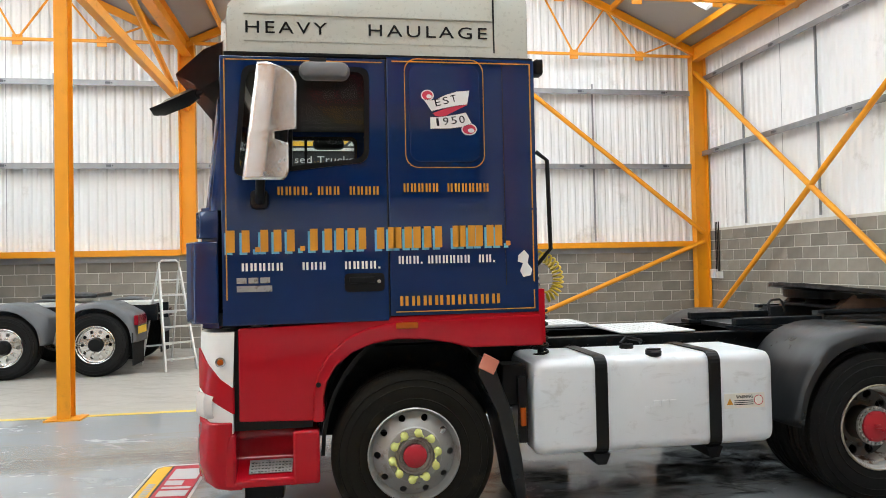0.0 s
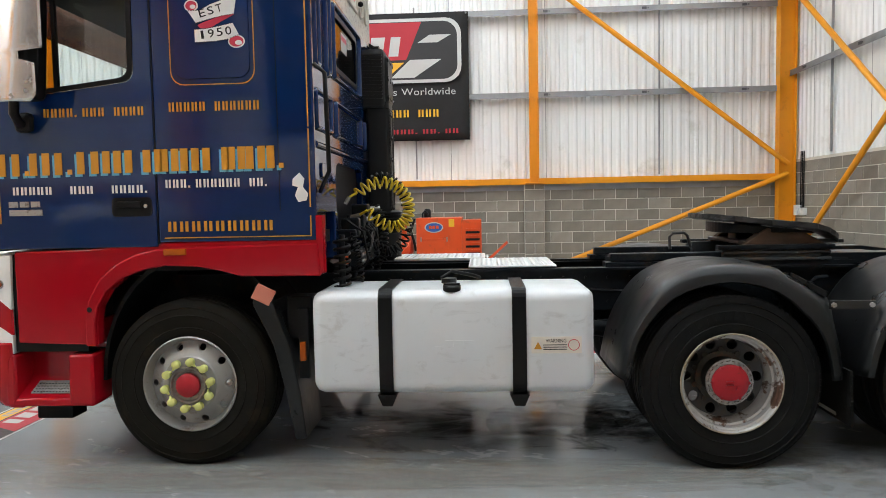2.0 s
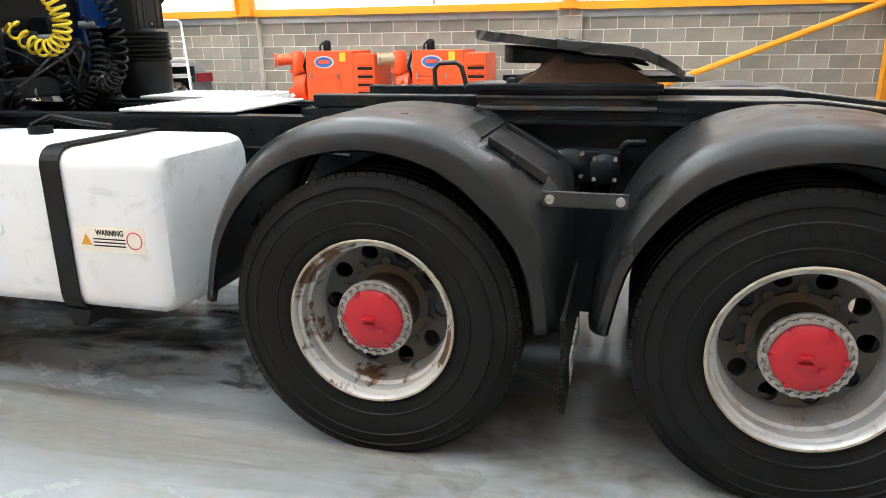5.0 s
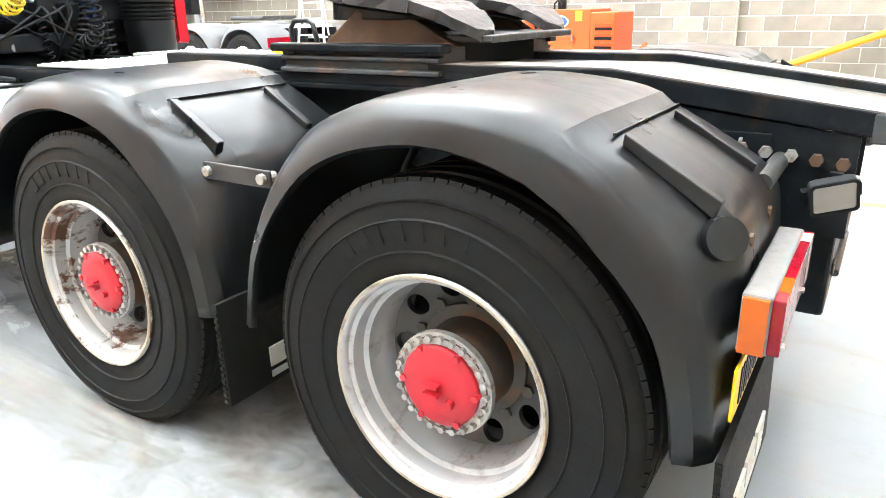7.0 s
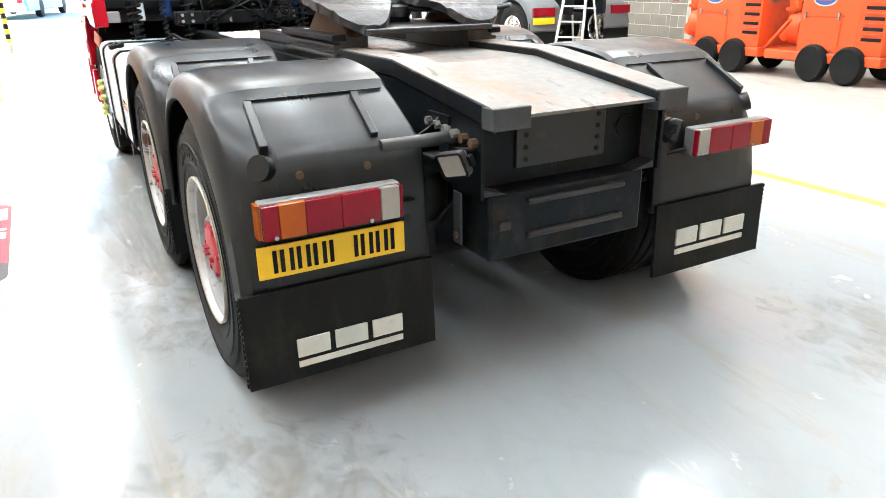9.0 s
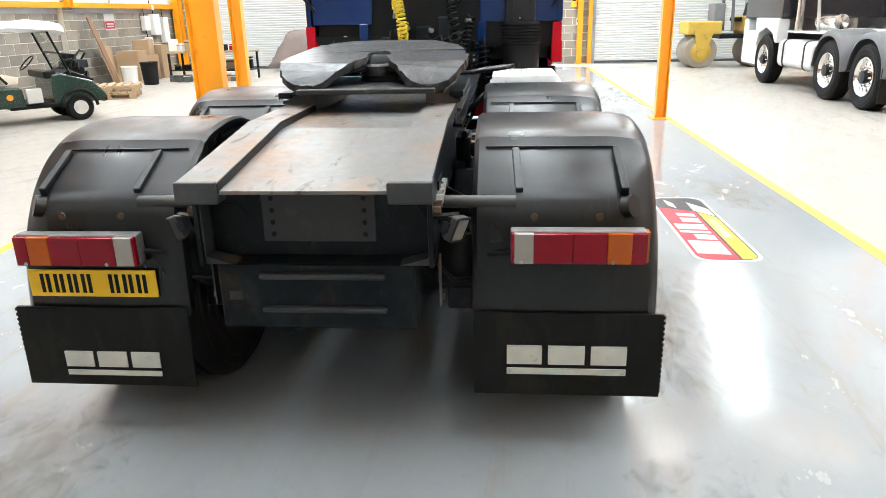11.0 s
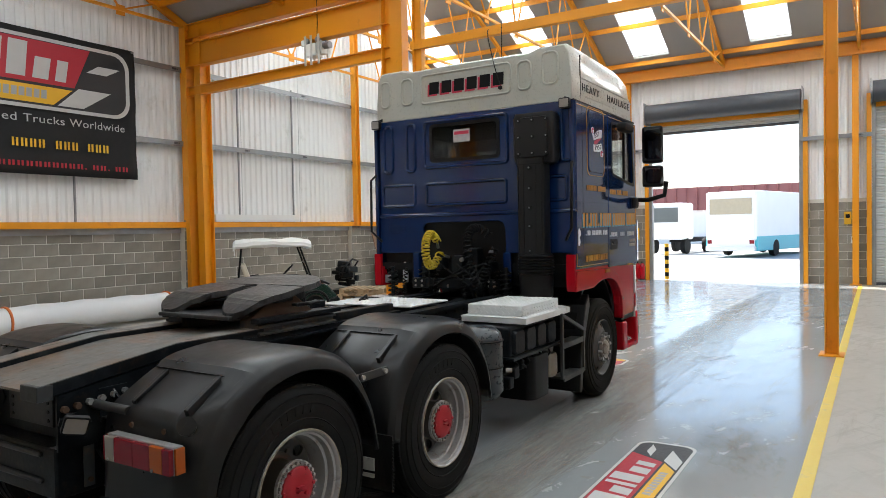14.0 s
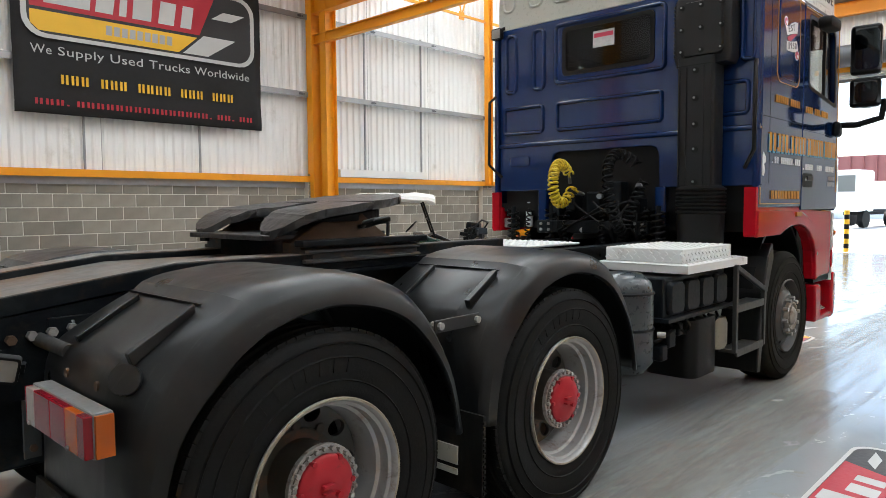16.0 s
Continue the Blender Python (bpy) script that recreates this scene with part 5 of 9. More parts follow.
    ind.matrix_basis = pose(-1.215, s * 1.200, 1.145, 0, 0, 0 if s > 0 else 180)
    part("indicator_lens", lathe(bmesh.new(), [(0.020, 0.010), (0.018, 0.018), (0.0, 0.021)], (0, 0, 0), "y", 16), LENS_A, ind, smooth=40)
    part("panel_clip", cyl(bmesh.new(), (-1.165, s * 1.20, 0.755), (-1.165, s * 1.213, 0.755), 0.015, n=12), BLACK, truck)
part("bumper", bx(-1.40, -1.25, -0.95, 0.95, 0.38, 0.74), RED, truck, bevel=0.03)
part("grille", bx(-1.38, -1.28, -0.92, 0.92, 0.74, 1.33), BLACK, truck, bevel=0.02)
part("tow_bracket", bx(-1.1, -0.86, -1.08, -0.92, 0.26, 0.38), BLACK, truck, bevel=0.01)

# the cab sits on its springs a little behind and above the drawing's origin
LOWER = ("wheel_arch", "arch_liner", "rear_flap", "entry_step", "step_end", "step_tread", "bumper", "headlamp", "chevron", "indicator", "panel_clip", "grille", "tow_bracket")
for ob in list(truck.children):
    low = ob.name.split(".")[0].startswith(LOWER)
    rearward = ob.name.startswith("rear_wall") or ob.name.startswith("rear_recess")
    ob.matrix_basis = pose(0.038, 0.035 if rearward else 0.0, 0.012 if low else 0.032) @ ob.matrix_basis


# wheels: built for the left side, turned about for the right
def ring_things(bm, n, rad, fn, phase=0.0):
    for k in range(n):
        a = 2 * math.pi * (k + phase) / n
        fn(bm, rad * math.cos(a), rad * math.sin(a), a)
    return bm


def tyre_mesh(y0, y1, r=0.525, flat=0.0):
    w = y1 - y0
    prof = [(0.287, y0 + 0.03), (0.305, y0 + 0.014), (0.33, y0 + 0.010), (0.350, y0 + 0.008), (0.354, y0 + 0.003), (0.358, y0 + 0.008), (0.40, y0 + 0.001), (0.428, y0 + 0.001), (0.431, y0 - 0.003), (0.435, y0 + 0.002), (0.472, y0 + 0.008), (0.476, y0 + 0.003), (0.480, y0 + 0.012), (0.495, y0 + 0.018), (0.512, y0 + 0.03), (r - 0.004, y0 + 0.045), (r, y0 + 0.06)]
    g = []
    for c in (0.28, 0.5, 0.72):
        yc = y0 + w * c
        g += [(r, yc - 0.012), (r - 0.014, yc - 0.008), (r - 0.014, yc + 0.008), (r, yc + 0.012)]
    prof = prof + g + [(a, y0 + y1 - b) for a, b in prof[::-1]]
    bm = lathe(bmesh.new(), prof, (0, 0, 0), "y", 72, closed=True)
    return bm


def shoulder_lugs(y0):
    bm = bmesh.new()
    for k in range(90):
        a = 2 * math.pi * k / 90
        m = Matrix.Rotation(a, 4, "Y") @ Matrix.Translation((0.5115, y0 + 0.034, 0))
        v = [bm.verts.new(m @ Vector(p)) for p in ((-0.012, -0.008, -0.0158), (0.012, 0.0, -0.0158), (0.012, 0.04, -0.0158), (-0.012, 0.04, -0.0158), (-0.012, -0.008, 0.0158), (0.012, 0.0, 0.0158), (0.012, 0.04, 0.0158), (-0.012, 0.04, 0.0158))]
        for f in ((0, 1, 2, 3), (7, 6, 5, 4), (0, 4, 5, 1), (1, 5, 6, 2), (2, 6, 7, 3), (3, 7, 4, 0)):
            bm.faces.new([v[i] for i in f])
    return bm


def wheel_at(x, s):
    w = new("wheel")
    w.parent = truck
    w.matrix_basis = pose(x, 0, 0.52, 0, 0, 0 if s < 0 else 180)
    return w


def disc_with_holes(y, r0, r1, rh, hole, dy, n=10):
    """A wheel disc between two radii with a ring of round hand holes through it."""
    bm = bmesh.new()
    for k in range(n):
        a0, a1 = 2 * math.pi * (k - 0.5) / n, 2 * math.pi * (k + 0.5) / n
        am = (a0 + a1) / 2
        inner = [(rh * math.cos(am) + hole * math.cos(t + am), rh * math.sin(am) + hole * math.sin(t + am)) for t in (2 * math.pi * i / 16 for i in range(16))]
        border = []
        for px, pz in inner:
            dx, dz = px - rh * math.cos(am), pz - rh * math.sin(am)
            rad, tan = dx * math.cos(am) + dz * math.sin(am), -dx * math.sin(am) + dz * math.cos(am)
            kk = 1 / max(abs(rad), abs(tan))
            u, v = rad * kk, tan * kk
            R = rh + (r1 - rh) * u if u > 0 else rh + (rh - r0) * u
            A = am + v * math.pi / n
            border.append((R * math.cos(A), R * math.sin(A)))
        hs = lambda p: y + dy * (math.hypot(*p) - r0) / (r1 - r0)
        a = [bm.verts.new((p[0], hs(p), p[1])) for p in border]
        b = [bm.verts.new((p[0], hs(p), p[1])) for p in inner]
        c = [bm.verts.new((p[0], hs(p) + 0.02, p[1])) for p in inner]
        for i in range(16):
            bm.faces.new((a[i - 1], a[i], b[i], b[i - 1]))
            bm.faces.new((b[i - 1], b[i], c[i], c[i - 1]))
    bmesh.ops.remove_doubles(bm, verts=bm.verts[:], dist=0.004)
    return bm


FRONTRIM = mat("dull_silver_wheel", (0.36, 0.355, 0.34), 0.4, 0.45, vary=0.14, scale=8, dirt=(0.17, 0.12, 0.08), dirt_amt=0.2, dirt_scale=9)
OLDCOLLAR = mat("worn_collar_steel", (0.30, 0.27, 0.235), 0.4, 0.6, vary=0.3, scale=18, dirt=(0.10, 0.045, 0.02), dirt_amt=0.35, dirt_scale=14)


def front_wheel(s):
    w = wheel_at(0, s)
    metal = FRONTRIM if s < 0 else SHADED_DIRTY_RIM
    y = -1.19
    part("tyre", tyre_mesh(y, y + 0.33), DUSTY, w, "dusty black tyre", smooth=35)
    rim = part("rim", lathe(bmesh.new(), [(0.294, y + 0.02), (0.299, y + 0.008), (0.291, y + 0.002), (0.283, y + 0.012), (0.276, y + 0.05), (0.258, y + 0.075), (0.258, y + 0.30), (0.29, y + 0.31)], (0, 0, 0), "y", 64, caps=False), metal, w, "silver painted steel wheel" if s < 0 else "dirty grey steel wheel", smooth=40)
    part("wheel_disc", disc_with_holes(y + 0.012, 0.175, 0.272, 0.234, 0.022, 0.06), metal, w, smooth=30)
    part("disc_face", lathe(bmesh.new(), [(0.178, y + 0.014), (0.170, y + 0.004), (0.118, y + 0.004)], (0, 0, 0), "y", 48), metal, w, smooth=40)
    part("hub_collar", lathe(bmesh.new(), [(0.122, y + 0.006), (0.120, y - 0.022), (0.112, y - 0.032), (0.104, y - 0.030), (0.098, y - 0.012), (0.080, y - 0.010), (0.078, y)], (0, 0, 0), "y", 48), OLDCOLLAR, w, "worn steel hub collar", smooth=40)
    part("hub_cap", lathe(bmesh.new(), [(0.076, y - 0.012), (0.074, y - 0.03), (0.06, y - 0.042), (0.02, y - 0.047), (0.0, y - 0.047)], (0, 0, 0), "y", 32), HUBRED if s < 0 else OLDCOLLAR, w, "red painted hub cap" if s < 0 else "bare worn steel hub cap", smooth=40)
    for k in range(10):
        a = 2 * math.pi * k / 10 + 0.16
        px, pz = 0.146 * math.cos(a), 0.146 * math.sin(a)
        nut = part("wheel_nut", cyl(bmesh.new(), (px, y + 0.01, pz), (px, y - 0.035, pz), 0.017, n=6), BOLT, w)
        if s < 0:
            bm = lathe(bmesh.new(), [(0.025, y - 0.01), (0.025, y - 0.042), (0.014, y - 0.05), (0.0, y - 0.05)], (px, 0, pz), "y", 12)
            t = a + (2.1 if k % 2 else -2.1)
            qx, qz = px + 0.042 * math.cos(t), pz + 0.042 * math.sin(t)
            cyl(bm, (px, y - 0.030, pz), (qx, y - 0.028, qz), 0.018, 0.005, 8)
            part("nut_marker", bm, LIME, nut, "yellow plastic nut indicator", smooth=40)


RIMEDGE = mat("worn_rim_edge", (0.38, 0.33, 0.25), 0.5, 0.3, vary=0.3, scale=9, dirt=(0.10, 0.05, 0.022), dirt_amt=0.3, dirt_scale=8)


def rear_wheel(x, s, rimmat):
    w = wheel_at(x, s)
    y = -1.238
    h = y + 0.027          # the hub stands back from the rim's edge
    part("tyre", tyre_mesh(y, y + 0.31), RUBBER, w, smooth=35)
    for k in range(7):
        a = radians(126 - 8 * k)
        m = Matrix.Rotation(-a, 4, "Y") @ Matrix.Translation((0.405, y + 0.0005, 0))
        bmk = bx(-0.024, 0.024, -0.0012, 0.004, -0.016 if k != 2 else -0.006, 0.016 if k != 2 else 0.006)
        bmk.transform(m)
        part("sidewall_mark", bmk, RUBBER, w)
    tagged(part("shoulder_tread", shoulder_lugs(y), RUBBER, w), kind="stuff")
    part("inner_tyre", tyre_mesh(y + 0.345, y + 0.655), RUBBER, w, smooth=35)
    part("rim", lathe(bmesh.new(), [(0.294, y + 0.03), (0.299, y + 0.012), (0.291, y + 0.004), (0.283, y + 0.012), (0.281, y + 0.028), (0.270, y + 0.034), (0.268, y + 0.075), (0.256, y + 0.083), (0.254, y + 0.125), (0.246, y + 0.135), (0.244, y + 0.20), (0.262, y + 0.30), (0.300, y + 0.31)], (0, 0, 0), "y", 72, caps=False), rimmat, w, "silver deep-dish steel wheel with rust", smooth=40)
    part("rim_edge", lathe(bmesh.new(), [(0.296, y + 0.010), (0.300, y + 0.006), (0.297, y + 0.001), (0.290, y + 0.003)], (0, 0, 0), "y", 72, closed=True), RIMEDGE, w, "worn rusty rim edge", smooth=40)
    # disc colour holds the dish's shade as well as grime
    part("wheel_disc", disc_with_holes(y + 0.215, 0.135, 0.25, 0.207, 0.032, -0.03), SHADED_DIRTY_RIM, w, smooth=30)
    part("hub", lathe(bmesh.new(), [(0.16, h + 0.22), (0.155, h + 0.17), (0.125, h + 0.165), (0.122, h + 0.05), (0.128, h + 0.045), (0.128, h + 0.02), (0.10, h + 0.02)], (0, 0, 0), "y", 48), OLDHUB, w, "greasy planetary hub", smooth=40)
    part("hub_flange", lathe(bmesh.new(), [(0.128, h + 0.045), (0.138, h + 0.04), (0.138, h + 0.022), (0.11, h + 0.018), (0.10, h + 0.02)], (0, 0, 0), "y", 48), BOLT, w, smooth=40)
    part("hub_cap", lathe(bmesh.new(), [(0.108, h + 0.03), (0.108, h + 0.008), (0.10, h + 0.0), (0.06, h - 0.004), (0.0, h - 0.004)], (0, 0, 0), "y", 40), HUBRED, w, "red painted hub cover", smooth=40)
    for k in range(6):
        px, pz = 0.103 * math.cos(math.pi * k / 3), 0.103 * math.sin(math.pi * k / 3)
        part("cap_bolt", cyl(bmesh.new(), (px, h + 0.02, pz), (px, h - 0.004, pz), 0.010, n=6), HUBRED, w)
    part("drain_plug", cyl(bmesh.new(), (0.038, h + 0.01, -0.03), (0.038, h - 0.02, -0.03), 0.012, n=8), HUBRED, w)
    for zz in (0.012, -0.012):
        part("cast_mark", bx(-0.03, 0.012, h - 0.007, y, zz - 0.004, zz + 0.004), HUBRED, w)
    for k in range(24):
        a = 2 * math.pi * k / 24
        px, pz = 0.125 * math.cos(a), 0.125 * math.sin(a)
        part("flange_bolt", cyl(bmesh.new(), (px, h + 0.02, pz), (px, h + 0.006, pz), 0.0095, n=6), BOLT, w)
    for k in range(10):
        a = 2 * math.pi * (k + 0.5) / 10
        px, pz = 0.1675 * math.cos(a), 0.1675 * math.sin(a)
        part("wheel_nut", cyl(bmesh.new(), (px, h + 0.22, pz), (px, h + 0.168, pz), 0.018, n=6), OLDHUB, w)
        part("nut_washer", cyl(bmesh.new(), (px, h + 0.20, pz), (px, h + 0.186, pz), 0.024, n=14), BOLT, w)


for s in (-1, 1):
    front_wheel(s)
    rear_wheel(AX1, s, RUSTRIM if s < 0 else SILVER)
    rear_wheel(AX2, s, SILVER)

# chassis
for s in (-1, 1):
    y = s * 0.40
    part("chassis_rail", prism(bmesh.new(), [(y, 0.84), (y, 1.125), (y - s * 0.08, 1.125), (y - s * 0.08, 1.117), (y - s * 0.008, 1.117), (y - s * 0.008, 0.848), (y - s * 0.08, 0.848), (y - s * 0.08, 0.84)], "x", -0.9, 4.95), CHASSIS, truck)
    part("chassis_edge", bx(0.85, 4.35, min(s * 0.36, s * 0.47), max(s * 0.36, s * 0.47), 1.127, 1.142), CHASSIS, truck)
for x in (0.6, 1.3, 2.2, 2.95, 3.95, 5.0):
    part("cross_member", bx(x - 0.06, x + 0.06, -0.39, 0.39, 0.88, 1.06), CHASSIS, truck, bevel=0.01)
for s in (-1, 1):
    for k in range(12):
        xx = 1.15 + 0.155 * k
        for z in (0.90, 1.07):
            part("rail_bolt", cyl(bmesh.new(), (xx, s * 0.40, z), (xx, s * 0.413, z), 0.011, n=6), CHASSIS, truck)
    part("rail_pipe", tube(bmesh.new(), [(0.95, s * 0.425, 1.0), (1.6, s * 0.43, 0.985), (2.4, s * 0.425, 0.995), (2.9, s * 0.43, 0.97)], 0.012, 6), BLACK, truck, smooth=60)
part("gearbox", loft(bmesh.new(), [[Vector((x, r * math.cos(a), 0.82 + r * math.sin(a))) for a in (2 * math.pi * i / 16 for i in range(16))] for x, r in ((-0.7, 0.42), (0.5, 0.42), (0.75, 0.3), (1.35, 0.24), (1.6, 0.12))]), CHASSIS, truck, smooth=40)
part("prop_shaft", cyl(bmesh.new(), (1.5, 0, 0.8), (3.1, 0, 0.58), 0.06), CHASSIS, truck, smooth=40)
for x in (AX1, AX2):
    part("axle", lathe(bmesh.new(), [(0.09, -0.95), (0.1, -0.4), (0.21, -0.18), (0.23, 0.0), (0.21, 0.18), (0.1, 0.4), (0.09, 0.95)], (x, 0, 0.52), "y", 20), CHASSIS, truck, smooth=40)
    part("diff_cover", lathe(bmesh.new(), [(0.2, 0.0), (0.19, 0.12), (0.1, 0.2)], (x + 0.12, 0, 0.54), "x", 20), CHASSIS, truck, smooth=40)
    for s in (-1, 1):
        part("air_spring", lathe(bmesh.new(), [(0.10, 0.62), (0.13, 0.66), (0.13, 0.80), (0.10, 0.84)], (x + 0.42, s * 0.5, 0), "z", 16), BLACK, truck, smooth=40)
        part("spring_beam", bx(x - 0.5, x + 0.5, s * 0.5 - 0.05, s * 0.5 + 0.05, 0.52, 0.62), CHASSIS, truck, bevel=0.01)
part("front_axle", bx(-0.06, 0.06, -0.95, 0.95, 0.42, 0.54), CHASSIS, truck, bevel=0.02)
for s in (-1, 1):
    # valve cluster seen between the rear wheels
    mid = (AX1 + AX2) / 2 - 0.02
    vb = part("relay_valve", bx(mid - 0.13, mid + 0.13, min(s * 0.42, s * 0.50), max(s * 0.42, s * 0.50), 0.90, 1.03), CHASSIS, truck, "dark bolted air valve", bevel=0.012)
    for dx, dz, r in ((-0.065, 0.075, 0.058), (0.07, 0.06, 0.052)):
        part("valve_cap", lathe(bmesh.new(), [(r, 0.0), (r + 0.008, 0.01), (r + 0.008, 0.03), (r * 0.8, 0.045), (r * 0.35, 0.055), (0.0, 0.056)] if s > 0 else [(r, 0.0), (r + 0.008, -0.01), (r + 0.008, -0.03), (r * 0.8, -0.045), (r * 0.35, -0.055), (0.0, -0.056)], (mid + dx, s * 0.50, 0.90 + dz), "y", 20), CHASSIS, vb, smooth=40)
        for k in range(4):
            a = math.pi / 4 + k * math.pi / 2
            px, pz = mid + dx + (r + 0.004) * math.cos(a), 0.90 + dz + (r + 0.004) * math.sin(a)
            part("valve_bolt", cyl(bmesh.new(), (px, s * 0.50, pz), (px, s * 0.542, pz), 0.009, n=6), BOLT, vb)
    for k, dx in enumerate((-0.10, -0.03, 0.05, 0.11)):
        part("valve_pipe", tube(bmesh.new(), [(mid + dx, s * 0.47, 0.91), (mid + dx - 0.02, s * 0.50, 0.82), (mid + dx + 0.08 - 0.05 * k, s * 0.48, 0.72), (mid + 0.3 - 0.2 * k, s * 0.46, 0.68)], 0.009, 6), BLACK, vb, smooth=60)
    part("suspension_bracket", loft(bmesh.new(), [[Vector((mid + x, s * y, z)) for x, y in ((-w, 0.40), (w, 0.40), (w, 0.56), (-w, 0.56))] for z, w in ((0.36, 0.10), (0.50, 0.17), (0.72, 0.17), (0.86, 0.11))]), CHASSIS, truck, "dark spring hanger bracket", bevel=0.01)
    part("valve_elbow", tube(bmesh.new(), [(mid + 0.12, s * 0.46, 1.02), (mid + 0.15, s * 0.48, 1.06), (mid + 0.22, s * 0.47, 1.06)], 0.016, 8), CHASSIS, vb, smooth=60)

# fuel tank on the left
def tank_loft(x0, x1, ya, yb, z0, z1, r=0.07):
    sec = [Vector((0, a, b)) for a, b in round_rect(yb - ya, z1 - z0, r, 5, (ya + yb) / 2, (z0 + z1) / 2)]
    c = Vector((0, (ya + yb) / 2, (z0 + z1) / 2))
    rows = []
    for x, k in ((x0, 0.90), (x0 + 0.02, 0.965), (x0 + 0.06, 1.0), (x1 - 0.06, 1.0), (x1 - 0.02, 0.965), (x1, 0.90)):
        rows.append([Vector((x, 0, 0)) + c + (p - c) * k for p in sec])
    return loft(bmesh.new(), rows)


tk = part("fuel_tank", tank_loft(0.79, 2.475, -1.225, -0.57, 0.462, 1.088), TANK, truck, "white painted aluminium fuel tank", smooth=40)
for x in (1.235, 2.035):
    ring = round_rect(0.68, 0.65, 0.075, 5, -0.897, 0.775)
    inn = round_rect(0.665, 0.635, 0.07, 5, -0.897, 0.775)
    part("tank_strap", plate_hole(bmesh.new(), ring, inn, "x", x - 0.042, x + 0.042), BLACK, tk, "black rubber-backed steel strap")
    part("strap_foot", prism(bmesh.new(), [(x - 0.06, 0.455), (x + 0.06, 0.455), (x + 0.03, 0.385), (x - 0.03, 0.385)], "y", -1.21, -0.95), BLACK, tk)
part("filler_neck", cyl(bmesh.new(), (1.635, -1.145, 0.98), (1.635, -1.160, 1.088), 0.046, n=20), TANK, tk, smooth=40)
cap = part("filler_cap", lathe(bmesh.new(), [(0.060, 0.0), (0.066, 0.006), (0.066, 0.040), (0.057, 0.050), (0.0, 0.052)], (0, 0, 0), "z", 20), BLACK, tk, "black filler cap", smooth=40)
cap.matrix_basis = pose(1.635, -1.160, 1.084, 10, 0, 0) @ Matrix.Diagonal((0.82, 0.82, 0.7, 1))
part("cap_grip", bx(-0.06, 0.06, -0.011, 0.011, 0.05, 0.064), BLACK, cap, bevel=0.003)
part("tank_sender", cyl(bmesh.new(), (1.60, -0.8, 1.07), (1.60, -0.8, 1.12), 0.05), BLACK, tk)
part("tank_hose", tube(bmesh.new(), [(1.55, -0.8, 1.12), (1.62, -0.75, 1.16), (1.75, -0.72, 1.13), (1.8, -0.6, 1.1)], 0.012), BLACK, tk, smooth=60)
wl = part("warning_label", bx(2.105, 2.40, -1.2275, -1.224, 0.708, 0.808), mat("label_white", (0.74, 0.70, 0.62), 0.5, vary=0.05), tk, "white warning label with red symbols")
lettering("warning_letters", "WARNING", pose(2.19, -1.2278, 0.773, 90, 0, 0), 0.12, 0.022, BLACK, wl)
bm = bmesh.new()
for k in range(3):
    box(bm, 2.175, 2.315, -1.2286, -1.2275, 0.756 - 0.013 * k, 0.761 - 0.013 * k)
part("small_print", bm, TRIM, wl)
bm = prism(bmesh.new(), [(2.12, 0.733), (2.168, 0.733), (2.144, 0.778)], "y", -1.2288, -1.2275)
part("warning_triangle", bm, GOLD, wl)
part("warning_ring", lathe(bmesh.new(), [(0.034, -1.2275), (0.034, -1.229), (0.030, -1.229), (0.030, -1.2275)], (2.355, 0, 0.758), "y", 24, closed=True), PINK, wl)
bm = bmesh.new()
for k in range(3):
    box(bm, 1.53 + 0.045 * k, 1.565 + 0.045 * k, -1.2275, -1.223, 0.715, 0.755)
part("tank_emboss", bm, TANK, tk)
for k in range(3):
    part("tank_mark", bx(1.595 + 0.058 * k, 1.642 + 0.058 * k, -1.231, -1.2235, 0.752, 0.790), TANK, truck)
# boxes between the wheel and the tank
part("valve_box", bx(0.60, 0.76, -1.10, -0.92, 0.78, 1.05), BLACK, truck, bevel=0.012)
part("side_reflector", bx(0.70, 0.735, -1.19, -1.165, 0.66, 0.78), LENS_A, truck, bevel=0.006)
part("reflector_post", bx(0.69, 0.75, -1.17, -1.14, 0.55, 0.98), BLACK, truck)
# tilted orange reflector tab behind the front left wheel
part("wheel_chock_tab", bx(-0.06, 0.06, -0.01, 0.01, -0.05, 0.05), mat("faded_orange_reflector", (0.65, 0.22, 0.15), 0.4), truck, bevel=0.006).matrix_basis = pose(0.49, -1.20, 1.075, 0, 28, 14)


# rear mudguards: crown line, outer shoulder line and lip of the opening, from the axle
CROWN = [(-0.655, 0.035), (-0.605, 0.26), (-0.52, 0.445), (-0.415, 0.575), (-0.30, 0.648), (-0.16, 0.690), (-0.01, 0.702), (0.14, 0.692), (0.27, 0.672), (0.385, 0.622), (0.50, 0.558), (0.602, 0.488), (0.634, 0.395), (0.641, 0.21), (0.645, 0.02)]
SHOULDER = [(-0.645, 0.035), (-0.595, 0.26), (-0.51, 0.435), (-0.405, 0.565), (-0.295, 0.636), (-0.155, 0.678), (-0.01, 0.690), (0.13, 0.680), (0.245, 0.655), (0.365, 0.598), (0.462, 0.520), (0.534, 0.425), (0.588, 0.312), (0.622, 0.168), (0.637, 0.02)]
OPENING = [(-0.60, 0.035), (-0.553, 0.24), (-0.47, 0.385), (-0.36, 0.50), (-0.25, 0.560), (-0.13, 0.592), (-0.01, 0.604), (0.10, 0.592), (0.205, 0.562), (0.315, 0.503), (0.395, 0.430), (0.458, 0.365), (0.518, 0.275), (0.556, 0.15), (0.574, 0.02)]


